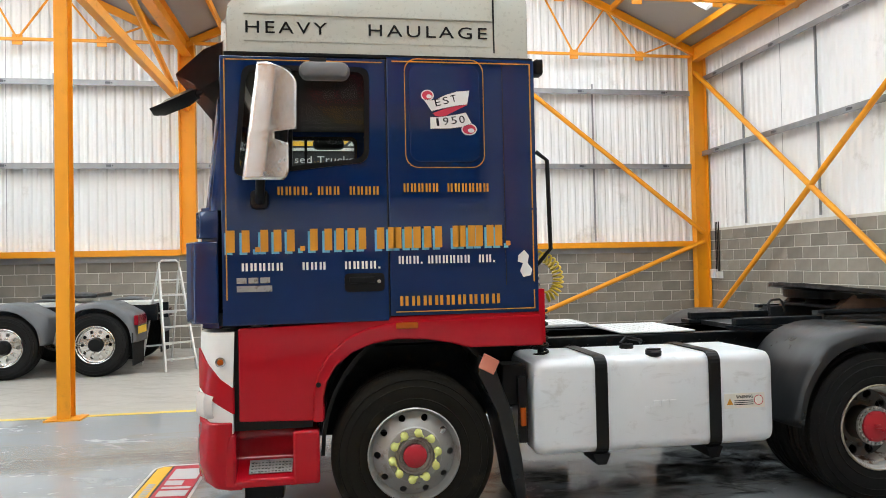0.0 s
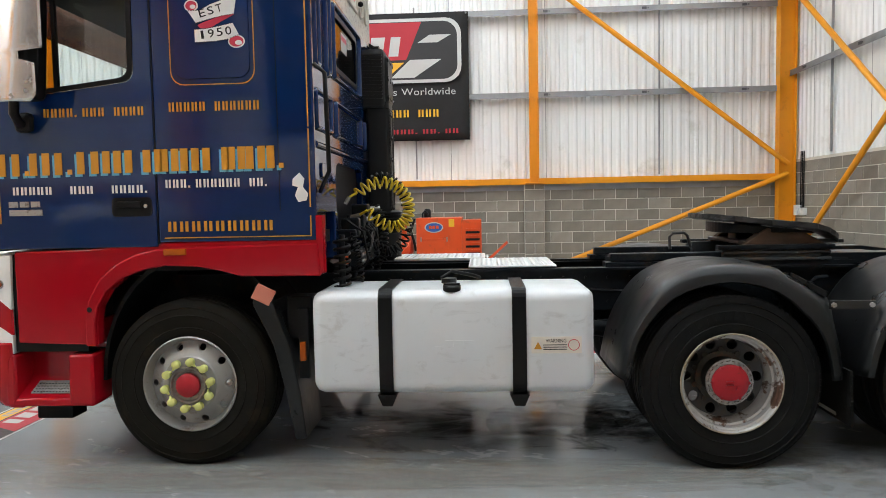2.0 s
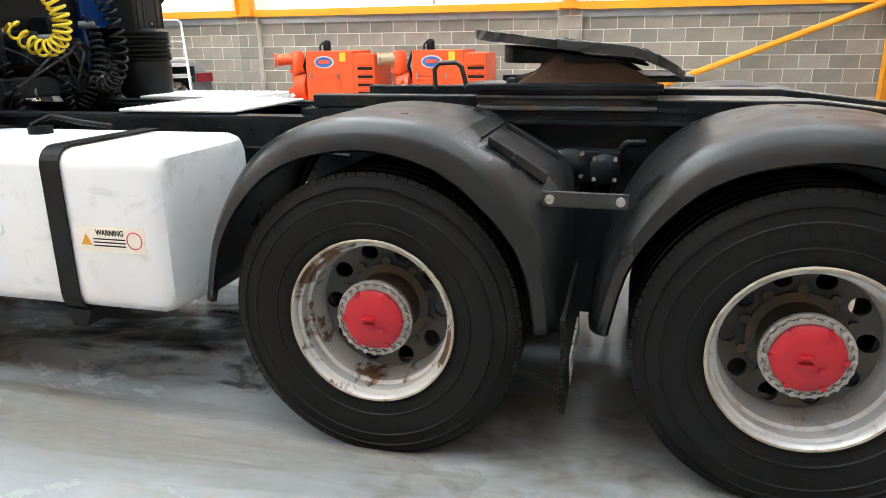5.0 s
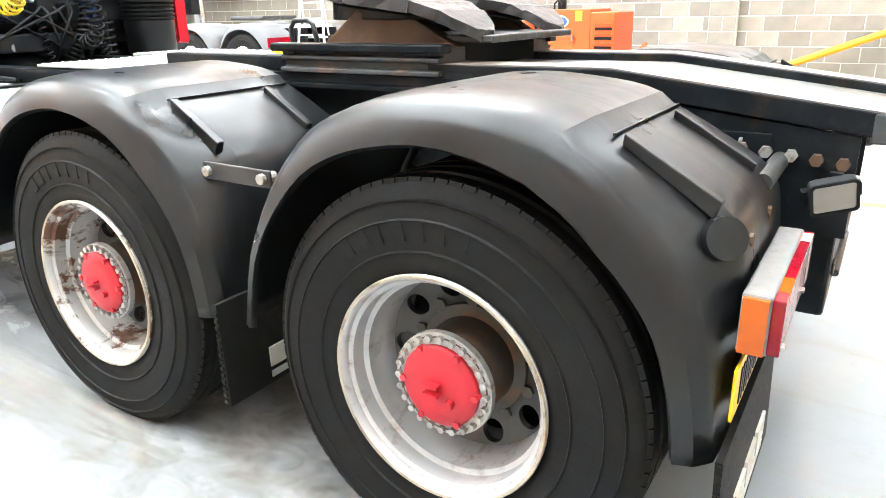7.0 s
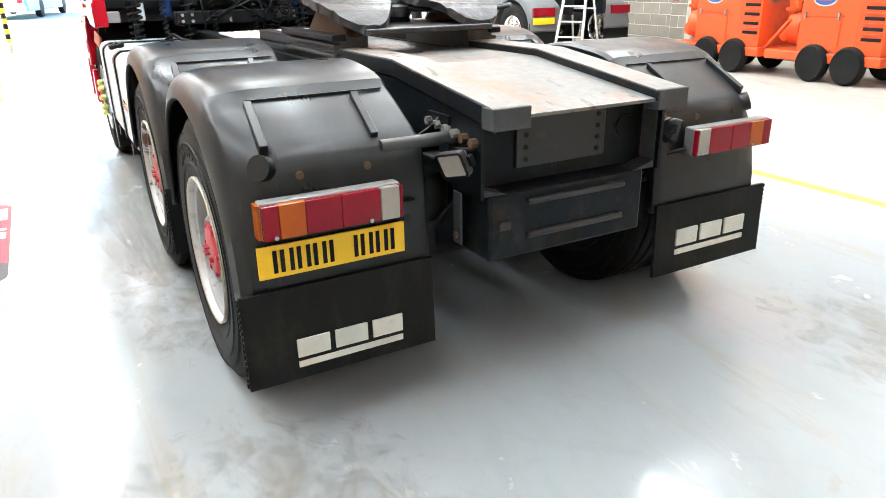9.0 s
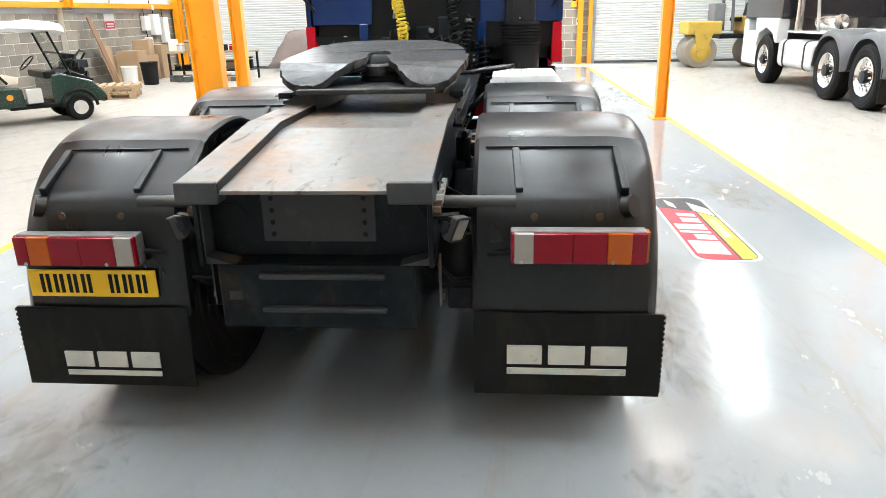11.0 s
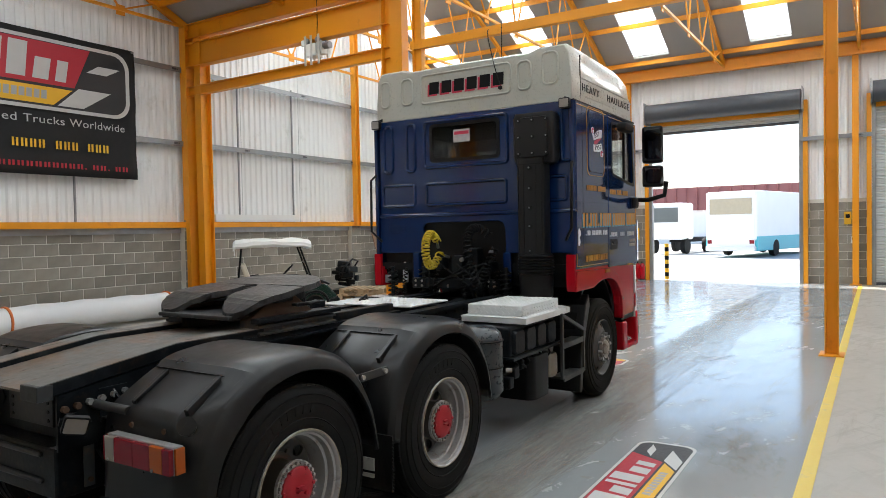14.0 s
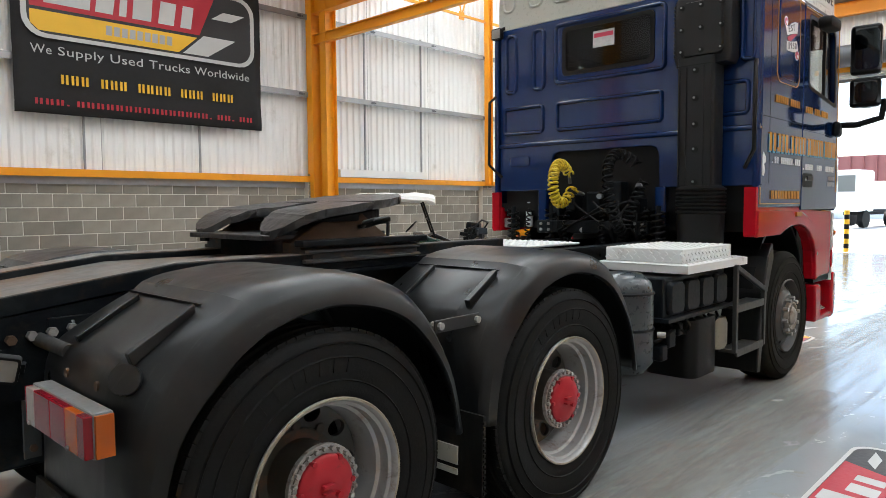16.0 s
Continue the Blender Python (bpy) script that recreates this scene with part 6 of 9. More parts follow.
def mudguard(x, s):
    g = bmesh.new()
    rows, mixp = [], lambda u, v, k: (u[0] * (1 - k) + v[0] * k, u[1] * (1 - k) + v[1] * k)
    for n_, (cr, sh, op) in enumerate(zip(CROWN, SHOULDER, OPENING)):
        inset = mixp(cr, op, 0.5)
        # rounded shoulder over the wheel, flat chamfer on the sloping back
        edge = ((1.06, cr), (1.10, mixp(cr, sh, 0.12)), (1.155, mixp(cr, sh, 0.5)), (1.195, mixp(cr, sh, 0.95))) if n_ < 9 else ((1.072, cr), (1.084, mixp(cr, sh, 0.07)), (1.145, mixp(cr, sh, 0.52)), (1.205, mixp(cr, sh, 0.97)))
        line = ((0.555, inset), (0.560, mixp(cr, op, 0.12)), (0.575, mixp(cr, op, 0.02)), (0.60, cr), (0.85, cr), *edge, (1.217, mixp(sh, op, 0.14)), (1.238, mixp(sh, op, 0.45)), (1.25, op), (1.235, mixp(op, (0, 0), 0.012)))
        rows.append([Vector((x + p[0], s * yy, 0.52 + p[1])) for yy, p in line])
    # smooth the rows along the arc
    fine = []
    for i in range(len(rows) - 1):
        p0, p1, p2, p3 = rows[max(0, i - 1)], rows[i], rows[i + 1], rows[min(len(rows) - 1, i + 2)]
        for k in range(3):
            t = k / 3
            fine.append([0.5 * ((2 * b_) + (c_ - a_) * t + (2 * a_ - 5 * b_ + 4 * c_ - d_) * t * t + (3 * b_ - a_ - 3 * c_ + d_) * t ** 3) for a_, b_, c_, d_ in zip(p0, p1, p2, p3)])
    fine.append(rows[-1])
    # the back panel sits a little below the arch, with a sharp step at the seam
    step = next(k for k, r in enumerate(fine) if r[3].x > x + 0.34)
    down = Vector((-0.004, 0, -0.009))
    fine = fine[:step] + [[p + Vector((0.002, 0, 0)) for p in fine[step - 1][:9]] + fine[step - 1][9:]] + [[p + down * max(0.0, 1 - 0.06 * k) for p in r[:9]] + r[9:] for k, r in enumerate(fine[step:])]
    vs = [[g.verts.new(p) for p in r] for r in fine]
    for u, w in zip(vs, vs[1:]):
        for i in range(len(u) - 1):
            g.faces.new((u[i], u[i + 1], w[i + 1], w[i]))
    return g


DARKPLATE = mat("worn_dark_plate", (0.017, 0.017, 0.018), 0.45, vary=0.2, scale=8, dirt=(0.05, 0.035, 0.02), dirt_amt=0.14, dirt_scale=10)
LINK_Z = 0.971
LAMPBODY = mat("grey_lamp_plastic", (0.16, 0.155, 0.15), 0.45, vary=0.15, scale=12, dirt=(0.07, 0.06, 0.05), dirt_amt=0.2, dirt_scale=14)
PRINT = mat("faded_white_print", (0.55, 0.54, 0.48), 0.7, vary=0.2, scale=12, dirt=(0.08, 0.08, 0.07), dirt_amt=0.15, dirt_scale=14)
for s in (-1, 1):
    for x, last in ((AX1, False), (AX2, True)):
        md = part("mudguard", mudguard(x, s), GUARD, truck, "black moulded plastic mudguard", smooth=26, thick=0.008)
        # moulded ribs on the sloping back
        for yy in (0.715, 1.095):
            wedge = bmesh.new()
            ends = [[Vector((x + px, s * (yy + w * 0.014 + lean), 0.52 + pz)) for w in (-1, 1)] for px, pz, lean in ((0.385, 0.612, 0.0), (0.388, 0.636, 0.0), (0.588, 0.522, 0.012), (0.575, 0.486, 0.012))]
            loft(wedge, [[e[0] for e in ends], [e[1] for e in ends]])
            part("guard_rib", wedge, GUARD, md, bevel=0.003)
        part("guard_seam", bar(bmesh.new(), (x + 0.365, s * 0.60, 0.52 + 0.632), (x + 0.365, s * 1.10, 0.52 + 0.630), 0.006, 0.007), GUARD, md)
        part("side_seam", bar(bmesh.new(), (x + 0.312, s * 1.247, 0.52 + 0.508), (x + 0.338, s * 1.212, 0.52 + 0.588), 0.004, 0.006), TRIM, md)
        part("guard_stay", cyl(bmesh.new(), (x + 0.60 if last else x - 0.2, s * 0.42, 0.995 if last else 1.02), (x + 0.60 if last else x - 0.2, s * 0.715 if last else s * 0.60, 0.993 if last else 1.18), 0.024 if last else 0.018), LADSTEEL if last else CHASSIS, md, smooth=60)
        fx0 = x + 0.652
        # rubber flap
        zt, zb = (0.58, 0.245) if last else (0.60, 0.27)
        fl = part("mud_flap", loft(bmesh.new(), [[Vector((fx0 + dx, s * 0.56, z)), Vector((fx0 + dx + 0.014, s * 0.56, z)), Vector((fx0 + dx + 0.014, s * 1.262, z)), Vector((fx0 + dx, s * 1.262, z))] for z, dx in ((zb, 0.012), ((zb + zt) / 2, 0.006), (zt, 0.0))]), FLAP, md, "black rubber mud flap with pale maker's mark", smooth=40)
        zc, y0, sc = (0.333, 0.685, 0.943) if s > 0 else (0.289, -1.09, 0.83)
        fxm = fx0 + 0.05
        for pts in ([(0, 0.045), (0.14, 0.045), (0.14, 0.125), (0, 0.125)], [(0.165, 0.045), (0.31, 0.045), (0.31, 0.125), (0.165, 0.125)], [(0.335, 0.045), (0.475, 0.045), (0.475, 0.125), (0.335, 0.125)], [(0, 0), (0.475, 0), (0.475, 0.026), (0, 0.026)]):
            part("flap_mark", prism(bmesh.new(), [(y0 + sc * a, zc + sc * b) for a, b in pts], "x", fxm - 0.040, fxm - 0.0215), PRINT, fl, "worn pale printed mark")
        # serrated outer edge
        sr = bmesh.new()
        for k in range(int((zt - zb) / 0.022)):
            box(sr, fx0 + 0.004, fx0 + 0.016, min(s * 1.257, s * 1.268), max(s * 1.257, s * 1.268), zb + 0.022 * k + 0.01, zb + 0.022 * k + 0.022)
        part("flap_edge", sr, FLAP, fl)
        if not last:
            part("link_bar", bar(bmesh.new(), (AX1 + 0.575, s * 1.165, LINK_Z), (AX2 - 0.55, s * 1.165, LINK_Z - 0.002), 0.010, 0.05), DARKPLATE, md, "grey steel link bar between mudguards", bevel=0.003)
            for xx in (AX1 + 0.598, AX2 - 0.575):
                part("link_bolt", cyl(bmesh.new(), (xx, s * 1.13, LINK_Z), (xx, s * 1.184, LINK_Z), 0.015, n=8), BOLT, md)
        else:
            # back panel, bolts and cap of the last guard
            part("guard_cap", cyl(bmesh.new(), (x + 0.585, s * 1.11, 0.968), (x + 0.607, s * 1.138, 0.980), 0.042, n=24), GUARD, md, smooth=40)
            for yy in (0.78, 1.014):
                part("guard_bolt", cyl(bmesh.new(), (x + 0.60, s * yy, 0.945), (x + 0.636, s * yy, 0.945), 0.014, n=8), RUSTY, md)

# tail lamps and plate
for s in (-1, 1):
    x0, lift = AX2 + 0.648, 0.006 if s < 0 else 0.028
    yc = 0.933
    z0, z1 = 0.764 + lift, 0.886 + lift
    lp = part("tail_lamp", bx(x0, x0 + 0.055, s * yc - 0.238, s * yc + 0.238, z0, z1), LAMPBODY, truck, "red and amber tail lamp cluster", bevel=0.006)
    cells = ((0.226, 0.238, LENS_R), (0.157, 0.226, LENS_C), (0.02, 0.157, LENS_R), (-0.10, 0.02, LENS_R), (-0.186, -0.10, LENS_A), (-0.238, -0.186, LENS_R))
    for a, b, m in cells:
        ya, yb = (-yc + a, -yc + b) if s < 0 else (yc - b, yc - a)
        part("lens", bx(x0 + 0.053, x0 + 0.076, ya + 0.0005, yb - 0.0005, z0 + 0.005, z1 - 0.005), m, lp, bevel=0.003)
    part("end_lens", bx(x0 + 0.004, x0 + 0.05, min(s * (yc + 0.237), s * (yc + 0.249)), max(s * (yc + 0.237), s * (yc + 0.249)), z0 + 0.005, z1 - 0.006), LENS_A, lp)
    for yy in (-0.2, 0.12):
        part("lens_screw", cyl(bmesh.new(), (x0 + 0.07, s * yc + yy, z0 + 0.013), (x0 + 0.081, s * yc + yy, z0 + 0.013), 0.007, n=6), BOLT, lp)
    part("lamp_cable", tube(bmesh.new(), [(x0 + 0.02, s * 0.69, 0.82), (x0 - 0.02, s * 0.60, 0.80), (x0 - 0.06, s * 0.56, 0.69), (x0 - 0.09, s * 0.48, 0.67), (x0 - 0.08, s * 0.40, 0.75), (x0 - 0.13, s * 0.38, 0.93)], 0.010, 8), BLACK, lp, smooth=60)
pl = part("number_plate", bx(AX2 + 0.654, AX2 + 0.661, -1.186, -0.666, 0.625, 0.737), PLATE_Y, truck, "yellow rear number plate", bevel=0.002)
letter_bars(pose(AX2 + 0.661, 0, 0, 90, 0, 90), -1.138, 0.642, 0.078, "1111 111", 0.056, BLACK, pl)

# rear deck
def deck_z(x):
    return 1.212 if x < 4.78 else 1.212 - 0.094 * (x - 4.78) / 0.75


dk = part("deck_plate", loft(bmesh.new(), [[Vector((x, -0.30, deck_z(x) - 0.02)), Vector((x, 0.30, deck_z(x) - 0.02)), Vector((x, 0.30, deck_z(x) - 0.032)), Vector((x, -0.30, deck_z(x) - 0.032))] for x in (4.16, 4.78, 5.52)]), GREYDECK, truck, "worn grey steel deck plate")
for s in (-1, 1):
    part("deck_runner", loft(bmesh.new(), [[Vector((x, s * 0.285, deck_z(x) - 0.03)), Vector((x, s * 0.285, deck_z(x) + 0.008)), Vector((x, s * 0.435, deck_z(x) + 0.008)), Vector((x, s * 0.435, deck_z(x) - 0.055))] for x in (4.14, 4.78, 5.53)]), CHASSIS, dk, "raised side runner", bevel=0.004)
    part("runner_top", loft(bmesh.new(), [[Vector((x, s * 0.288, deck_z(x) + 0.006)), Vector((x, s * 0.288, deck_z(x) + 0.0115)), Vector((x, s * 0.432, deck_z(x) + 0.0115)), Vector((x, s * 0.432, deck_z(x) + 0.006))] for x in (4.145, 4.78, 5.525)]), GREYDECK, dk, "worn bare top of the runner")
    part("runner_end", bx(5.46, 5.536, min(s * 0.288, s * 0.438), max(s * 0.288, s * 0.438), deck_z(5.53) - 0.062, deck_z(5.53) + 0.0135), RUSTPAINT, dk, "rusty folded end of the runner", bevel=0.005)
    part("stay_gusset", prism(bmesh.new(), [(s * 0.43, 1.04), (s * 0.43, 0.93), (s * 0.60, 0.925), (s * 0.60, 0.95)], "x", 5.15, 5.162), CHASSIS, truck)
    part("deck_side", prism(bmesh.new(), [(4.14, 1.12), (4.14, 1.15), (4.78, 1.15), (5.44, 1.07), (5.44, 0.80), (5.30, 0.80), (4.9, 0.86), (4.6, 1.0)], "y", s * 0.41, s * 0.425), CHASSIS, truck)
    for k in range(6):
        xx = 5.10 + 0.062 * k
        part("frame_bolt", cyl(bmesh.new(), (xx, s * 0.425, 1.03 - 0.006 * k), (xx, s * 0.452, 1.03 - 0.006 * k), 0.017, n=6), BOLT if k < 4 else RUSTY, truck)
    lw = part("work_light", loft(bmesh.new(), [[Vector((x, a * k, b * k)) for a, b in round_rect(0.128, 0.104, 0.014, 4)] for x, k in ((-0.05, 0.45), (-0.03, 0.8), (-0.012, 1.0), (0.016, 1.0))]), DARKPLATE, truck, "small square work lamp", smooth=35)
    lw.matrix_basis = pose(5.40, s * 0.505, 0.935, s * -14, 17, s * 66) @ Matrix.Scale(0.88, 4)
    part("lamp_bezel", plate_hole(bmesh.new(), round_rect(0.130, 0.106, 0.014, 4), round_rect(0.112, 0.088, 0.010, 4), "x", 0.016, 0.022), BLACK, lw)
    part("lamp_lens", loft(bmesh.new(), [[Vector((x, a, b)) for a, b in round_rect(0.112, 0.088, 0.010, 4)] for x in (0.014, 0.0185)]), LENS_C, lw)
    part("lamp_foot", bx(-0.03, -0.005, -0.078, 0.078, -0.02, 0.02), CHASSIS, lw)
    part("lamp_arm", bar(bmesh.new(), (5.40, s * 0.425, 0.975), (5.40, s * 0.50, 0.985), 0.03, 0.008), CHASSIS, truck)
    part("end_bracket", loft(bmesh.new(), [[Vector((5.34, s * 0.42, z)), Vector((5.42, s * 0.42, z)), Vector((5.42, s * y, z)), Vector((5.34, s * y, z))] for z, y in ((1.04, 0.405), (0.83, 0.405), (0.80, 0.30))]), RUSTPAINT, truck, bevel=0.004)
part("end_plate", bx(5.30, 5.33, -0.40, 0.40, 0.81, 1.06), CHASSIS, truck)
part("box_latch", bx(5.42, 5.428, -0.335, -0.285, 0.665, 0.70), DARKPLATE, truck, bevel=0.003)
part("end_centre_plate", bx(5.33, 5.345, -0.21, 0.21, 0.865, 1.055), DARKPLATE, truck, bevel=0.004)
for s in (-1, 1):
    part("end_hole", prism(bmesh.new(), [(s * 0.325 + 0.055 * math.cos(a), 0.965 + 0.045 * math.sin(a)) for a in (math.pi / 3 * i for i in range(6))], "x", 5.331, 5.336), BLACK, truck)
    for z in (0.895, 0.94, 0.985, 1.03):
        part("end_rivet_hole", cyl(bmesh.new(), (5.343, s * 0.17, z), (5.349, s * 0.17, z), 0.010, n=8), BLACK, truck)
lb = part("rear_box", bx(5.16, 5.42, -0.375, 0.36, 0.548, 0.80), CHASSIS, truck, "dark grey steel underrun box", bevel=0.012)
for z in (0.632, 0.762):
    part("box_rib", bx(5.41, 5.44, -0.215, 0.250, z - 0.015, z + 0.010), DARKPLATE, lb, bevel=0.010)
part("tow_hook", cyl(bmesh.new(), (5.1, 0.43, 0.66), (5.1, 0.43, 0.76), 0.05), CHASSIS, truck, smooth=40)

for s in (-1, 1):
    part("stay_bracket", bx(5.08, 5.235, min(s * 0.425, s * 0.433), max(s * 0.425, s * 0.433), 0.90, 1.065), CHASSIS, truck, bevel=0.003)
    part("stay_web", prism(bmesh.new(), [(s * 0.433, 1.05), (s * 0.433, 0.92), (s * 0.50, 0.93), (s * 0.50, 0.975)], "x", 5.152, 5.162), LADSTEEL, truck)
    part("stay_shelf", bx(5.09, 5.225, min(s * 0.433, s * 0.50), max(s * 0.433, s * 0.50), 0.915, 0.923), LADSTEEL, truck)
    part("hanger_strap", bx(5.27, 5.325, min(s * 0.430, s * 0.438), max(s * 0.430, s * 0.438), 0.60, 0.80), RUSTPAINT, truck, "rusty hanger strap", bevel=0.003)
    part("strap_bolt", cyl(bmesh.new(), (5.297, s * 0.436, 0.635), (5.297, s * 0.45, 0.635), 0.013, n=6), RUSTY, truck)
    part("lamp_wire", tube(bmesh.new(), [(5.14, s * 0.53, 0.86), (5.10, s * 0.56, 0.74), (5.2, s * 0.62, 0.68), (5.26, s * 0.69, 0.76)], 0.006, 6), BLACK, truck, smooth=60)

# fifth wheel
half = [(3.40, 0.0), (3.42, 0.18), (3.50, 0.33), (3.62, 0.42), (3.80, 0.46), (4.03, 0.485), (4.19, 0.455), (4.295, 0.365), (4.285, 0.225), (4.17, 0.14), (4.06, 0.085), (3.95, 0.06), (3.84, 0.058), (3.79, 0.0)]
ring = half + [(a, -b) for a, b in half[-2:0:-1]]
smoothed = []
for i in range(len(ring)):
    p0, p1, p2, p3 = (Vector(ring[(i + k) % len(ring)]) for k in (-1, 0, 1, 2))
    for k in range(3):
        t = k / 3
        q = 0.5 * (2 * p1 + (p2 - p0) * t + (2 * p0 - 5 * p1 + 4 * p2 - p3) * t * t + (3 * p1 - p0 - 3 * p2 + p3) * t ** 3)
        smoothed.append((q.x, q.y))
def split_at(bm, *xs):
    for x in xs:
        bmesh.ops.bisect_plane(bm, geom=bm.verts[:] + bm.edges[:] + bm.faces[:], plane_co=(x, 0, 0), plane_no=(1, 0, 0))
    return bm


fw = split_at(prism(bmesh.new(), smoothed, "z", 0.008, 0.045), 3.6, 3.8, 4.1, 4.2, 4.3)
random.seed(12)
for v in fw.verts:
    v.co.x += random.uniform(-0.006, 0.006)
    v.co.y += random.uniform(-0.006, 0.006)
    v.co.z += random.uniform(-0.004, 0.004) if v.co.z > 0 else random.uniform(-0.012, 0.006)
plate_z = lambda x: 1.50 - 0.115 * (x - 3.43) - (1.5 * (x - 4.08) ** 2 if x > 4.08 else 0)
for v in fw.verts:
    v.co.z += plate_z(v.co.x) - 0.045
part("fifth_wheel_plate", fw, GREASE, truck, "greasy black fifth wheel coupling plate", bevel=0.006)
under = prism(bmesh.new(), [(3.53 + (a - 3.40) * 0.70, b * 0.82) for a, b in smoothed], "z", -0.055, -0.005)
split_at(under, 3.7, 3.9, 4.1)
for v in under.verts:
    v.co.z = plate_z(v.co.x) - 0.045 + v.co.z * (1.0 if v.co.z > -0.02 else max(0.3, 1.5 - 2.2 * (v.co.x - 3.53)))
part("plate_underside", under, BLACK, truck, bevel=0.01)
part("jaw_block", loft(bmesh.new(), [[Vector((x, y, z)) for x, y in round_rect(w, d, 0.02, 3, 3.80, 0.0)] for z, w, d in ((1.30, 0.22, 0.22), (1.38, 0.20, 0.17), (1.435, 0.14, 0.11), (1.445, 0.10, 0.08))]), BLACK, truck, smooth=40)
part("jaw_plate", bx(3.62, 4.34, -0.34, 0.34, 1.285, 1.31), GREASE, truck, bevel=0.006)
part("coupling_jaw", lathe(bmesh.new(), [(0.06, 0.0), (0.11, 0.0), (0.12, 0.05), (0.06, 0.06)], (3.86, 0, 1.34), "z", 20, closed=True), GREASE, truck, smooth=40)
for s in (-1, 1):
    part("coupling_pedestal", prism(bmesh.new(), [(3.62, 1.27), (4.22, 1.27), (4.02, 1.385), (3.80, 1.40)], "y", s * 0.30, s * 0.38), RUSTY, truck, bevel=0.01)
    part("slider_rail", bx(2.68, 4.38, min(s * 0.30, s * 0.44), max(s * 0.30, s * 0.44), 1.145, 1.175), CHASSIS, truck)
    part("slider_rack", bx(2.72, 3.55, min(s * 0.32, s * 0.40), max(s * 0.32, s * 0.40), 1.177, 1.235), CHASSIS, truck, bevel=0.008)
    part("slider_saddle", prism(bmesh.new(), [(s * 0.28, 1.18), (s * 0.46, 1.18), (s * 0.46, 1.196), (s * 0.43, 1.20), (s * 0.43, 1.222), (s * 0.455, 1.226), (s * 0.455, 1.240), (s * 0.425, 1.244), (s * 0.425, 1.272), (s * 0.28, 1.272)], "x", 3.48, 4.20), RUSTPAINT, truck, "rusty ribbed slider saddle", bevel=0.003)
    for k in range(7):
        part("saddle_bolt", cyl(bmesh.new(), (3.53 + 0.10 * k, s * 0.42, 1.258), (3.53 + 0.10 * k, s * 0.438, 1.258), 0.011, n=6), RUSTY if k % 3 else GREASE, truck)
    part("saddle_end", prism(bmesh.new(), [(s * 0.30, 1.17), (s * 0.44, 1.17), (s * 0.43, 1.215), (s * 0.31, 1.225)], "x", 4.20, 4.32), CHASSIS, truck, bevel=0.006)
    part("slider_lip", bx(3.44, 4.22, min(s * 0.40, s * 0.47), max(s * 0.40, s * 0.47), 1.255, 1.285), CHASSIS, truck, bevel=0.006)
part("slider_bed", bx(2.80, 4.30, -0.30, 0.30, 1.13, 1.17), GREASE, truck)
part("release_handle", tube(bmesh.new(), [(3.80, 0.30, 1.33), (3.86, 0.50, 1.345), (3.88, 0.57, 1.36), (3.90, 0.68, 1.375), (3.94, 0.72, 1.38), (3.98, 0.68, 1.375), (3.95, 0.57, 1.36), (3.90, 0.50, 1.345)], 0.012), GREASE, truck, smooth=60)
part("grab_loop", tube(bmesh.new(), [(3.21, -0.1, 1.24), (3.205, -0.1, 1.33), (3.23, -0.1, 1.358), (3.31, -0.1, 1.362), (3.335, -0.1, 1.34), (3.36, -0.1, 1.25)], 0.011), GREASE, truck, smooth=60)

# catwalk and step box in white chequer plate
def chequer(name, x0, x1, y0, y1, z0, z1, label):
    p = part(name, bx(x0, x1, y0, y1, z0, z1), CHEQUER, truck, label, bevel=0.006)
    st = bmesh.new()
    k = 0
    x = x0 + 0.025
    while x < x1 - 0.02:
        y = y0 + 0.025 + (0.025 if k % 2 else 0)
        while y < y1 - 0.02:
            a = math.pi / 4 if k % 2 else -math.pi / 4
            c, s_ = math.cos(a) * 0.017, math.sin(a) * 0.017
            n1, n2 = -math.sin(a) * 0.005, math.cos(a) * 0.005
            v = [st.verts.new((x - c + n1, y - s_ + n2, z1)), st.verts.new((x - c - n1, y - s_ - n2, z1)), st.verts.new((x + c - n1, y + s_ - n2, z1)), st.verts.new((x + c + n1, y + s_ + n2, z1)), st.verts.new((x, y, z1 + 0.006))]
            for i in range(4):
                st.faces.new((v[i], v[(i + 1) % 4], v[4]))
            y += 0.05
        x += 0.036
        k += 1
    part("tread_pattern", st, CHEQUER, p)
    return p


chequer("catwalk_plate", 1.72, 2.34, -0.44, 0.30, 1.150, 1.165, "white chequer plate catwalk")
chequer("catwalk_step", 1.04, 1.92, 0.55, 1.18, 1.040, 1.056, "white chequer plate platform")
sb = chequer("step_box", 1.06, 1.84, 0.58, 1.12, 1.058, 1.150, "white chequer plate raised step box")
part("platform_lip", prism(bmesh.new(), [(1.04, 0.60), (1.04, 1.18), (0.94, 1.18), (0.86, 1.08), (0.86, 0.60)], "z", 1.040, 1.056), CHEQUER, truck, bevel=0.003)
for x0, x1, y0, y1 in ((1.04, 1.92, 1.18, 1.192), (1.908, 1.92, 0.56, 1.18), (0.94, 1.04, 1.18, 1.190)):
    part("platform_edge", bx(x0, x1, y0, y1, 1.004, 1.054), CHEQUER, truck)
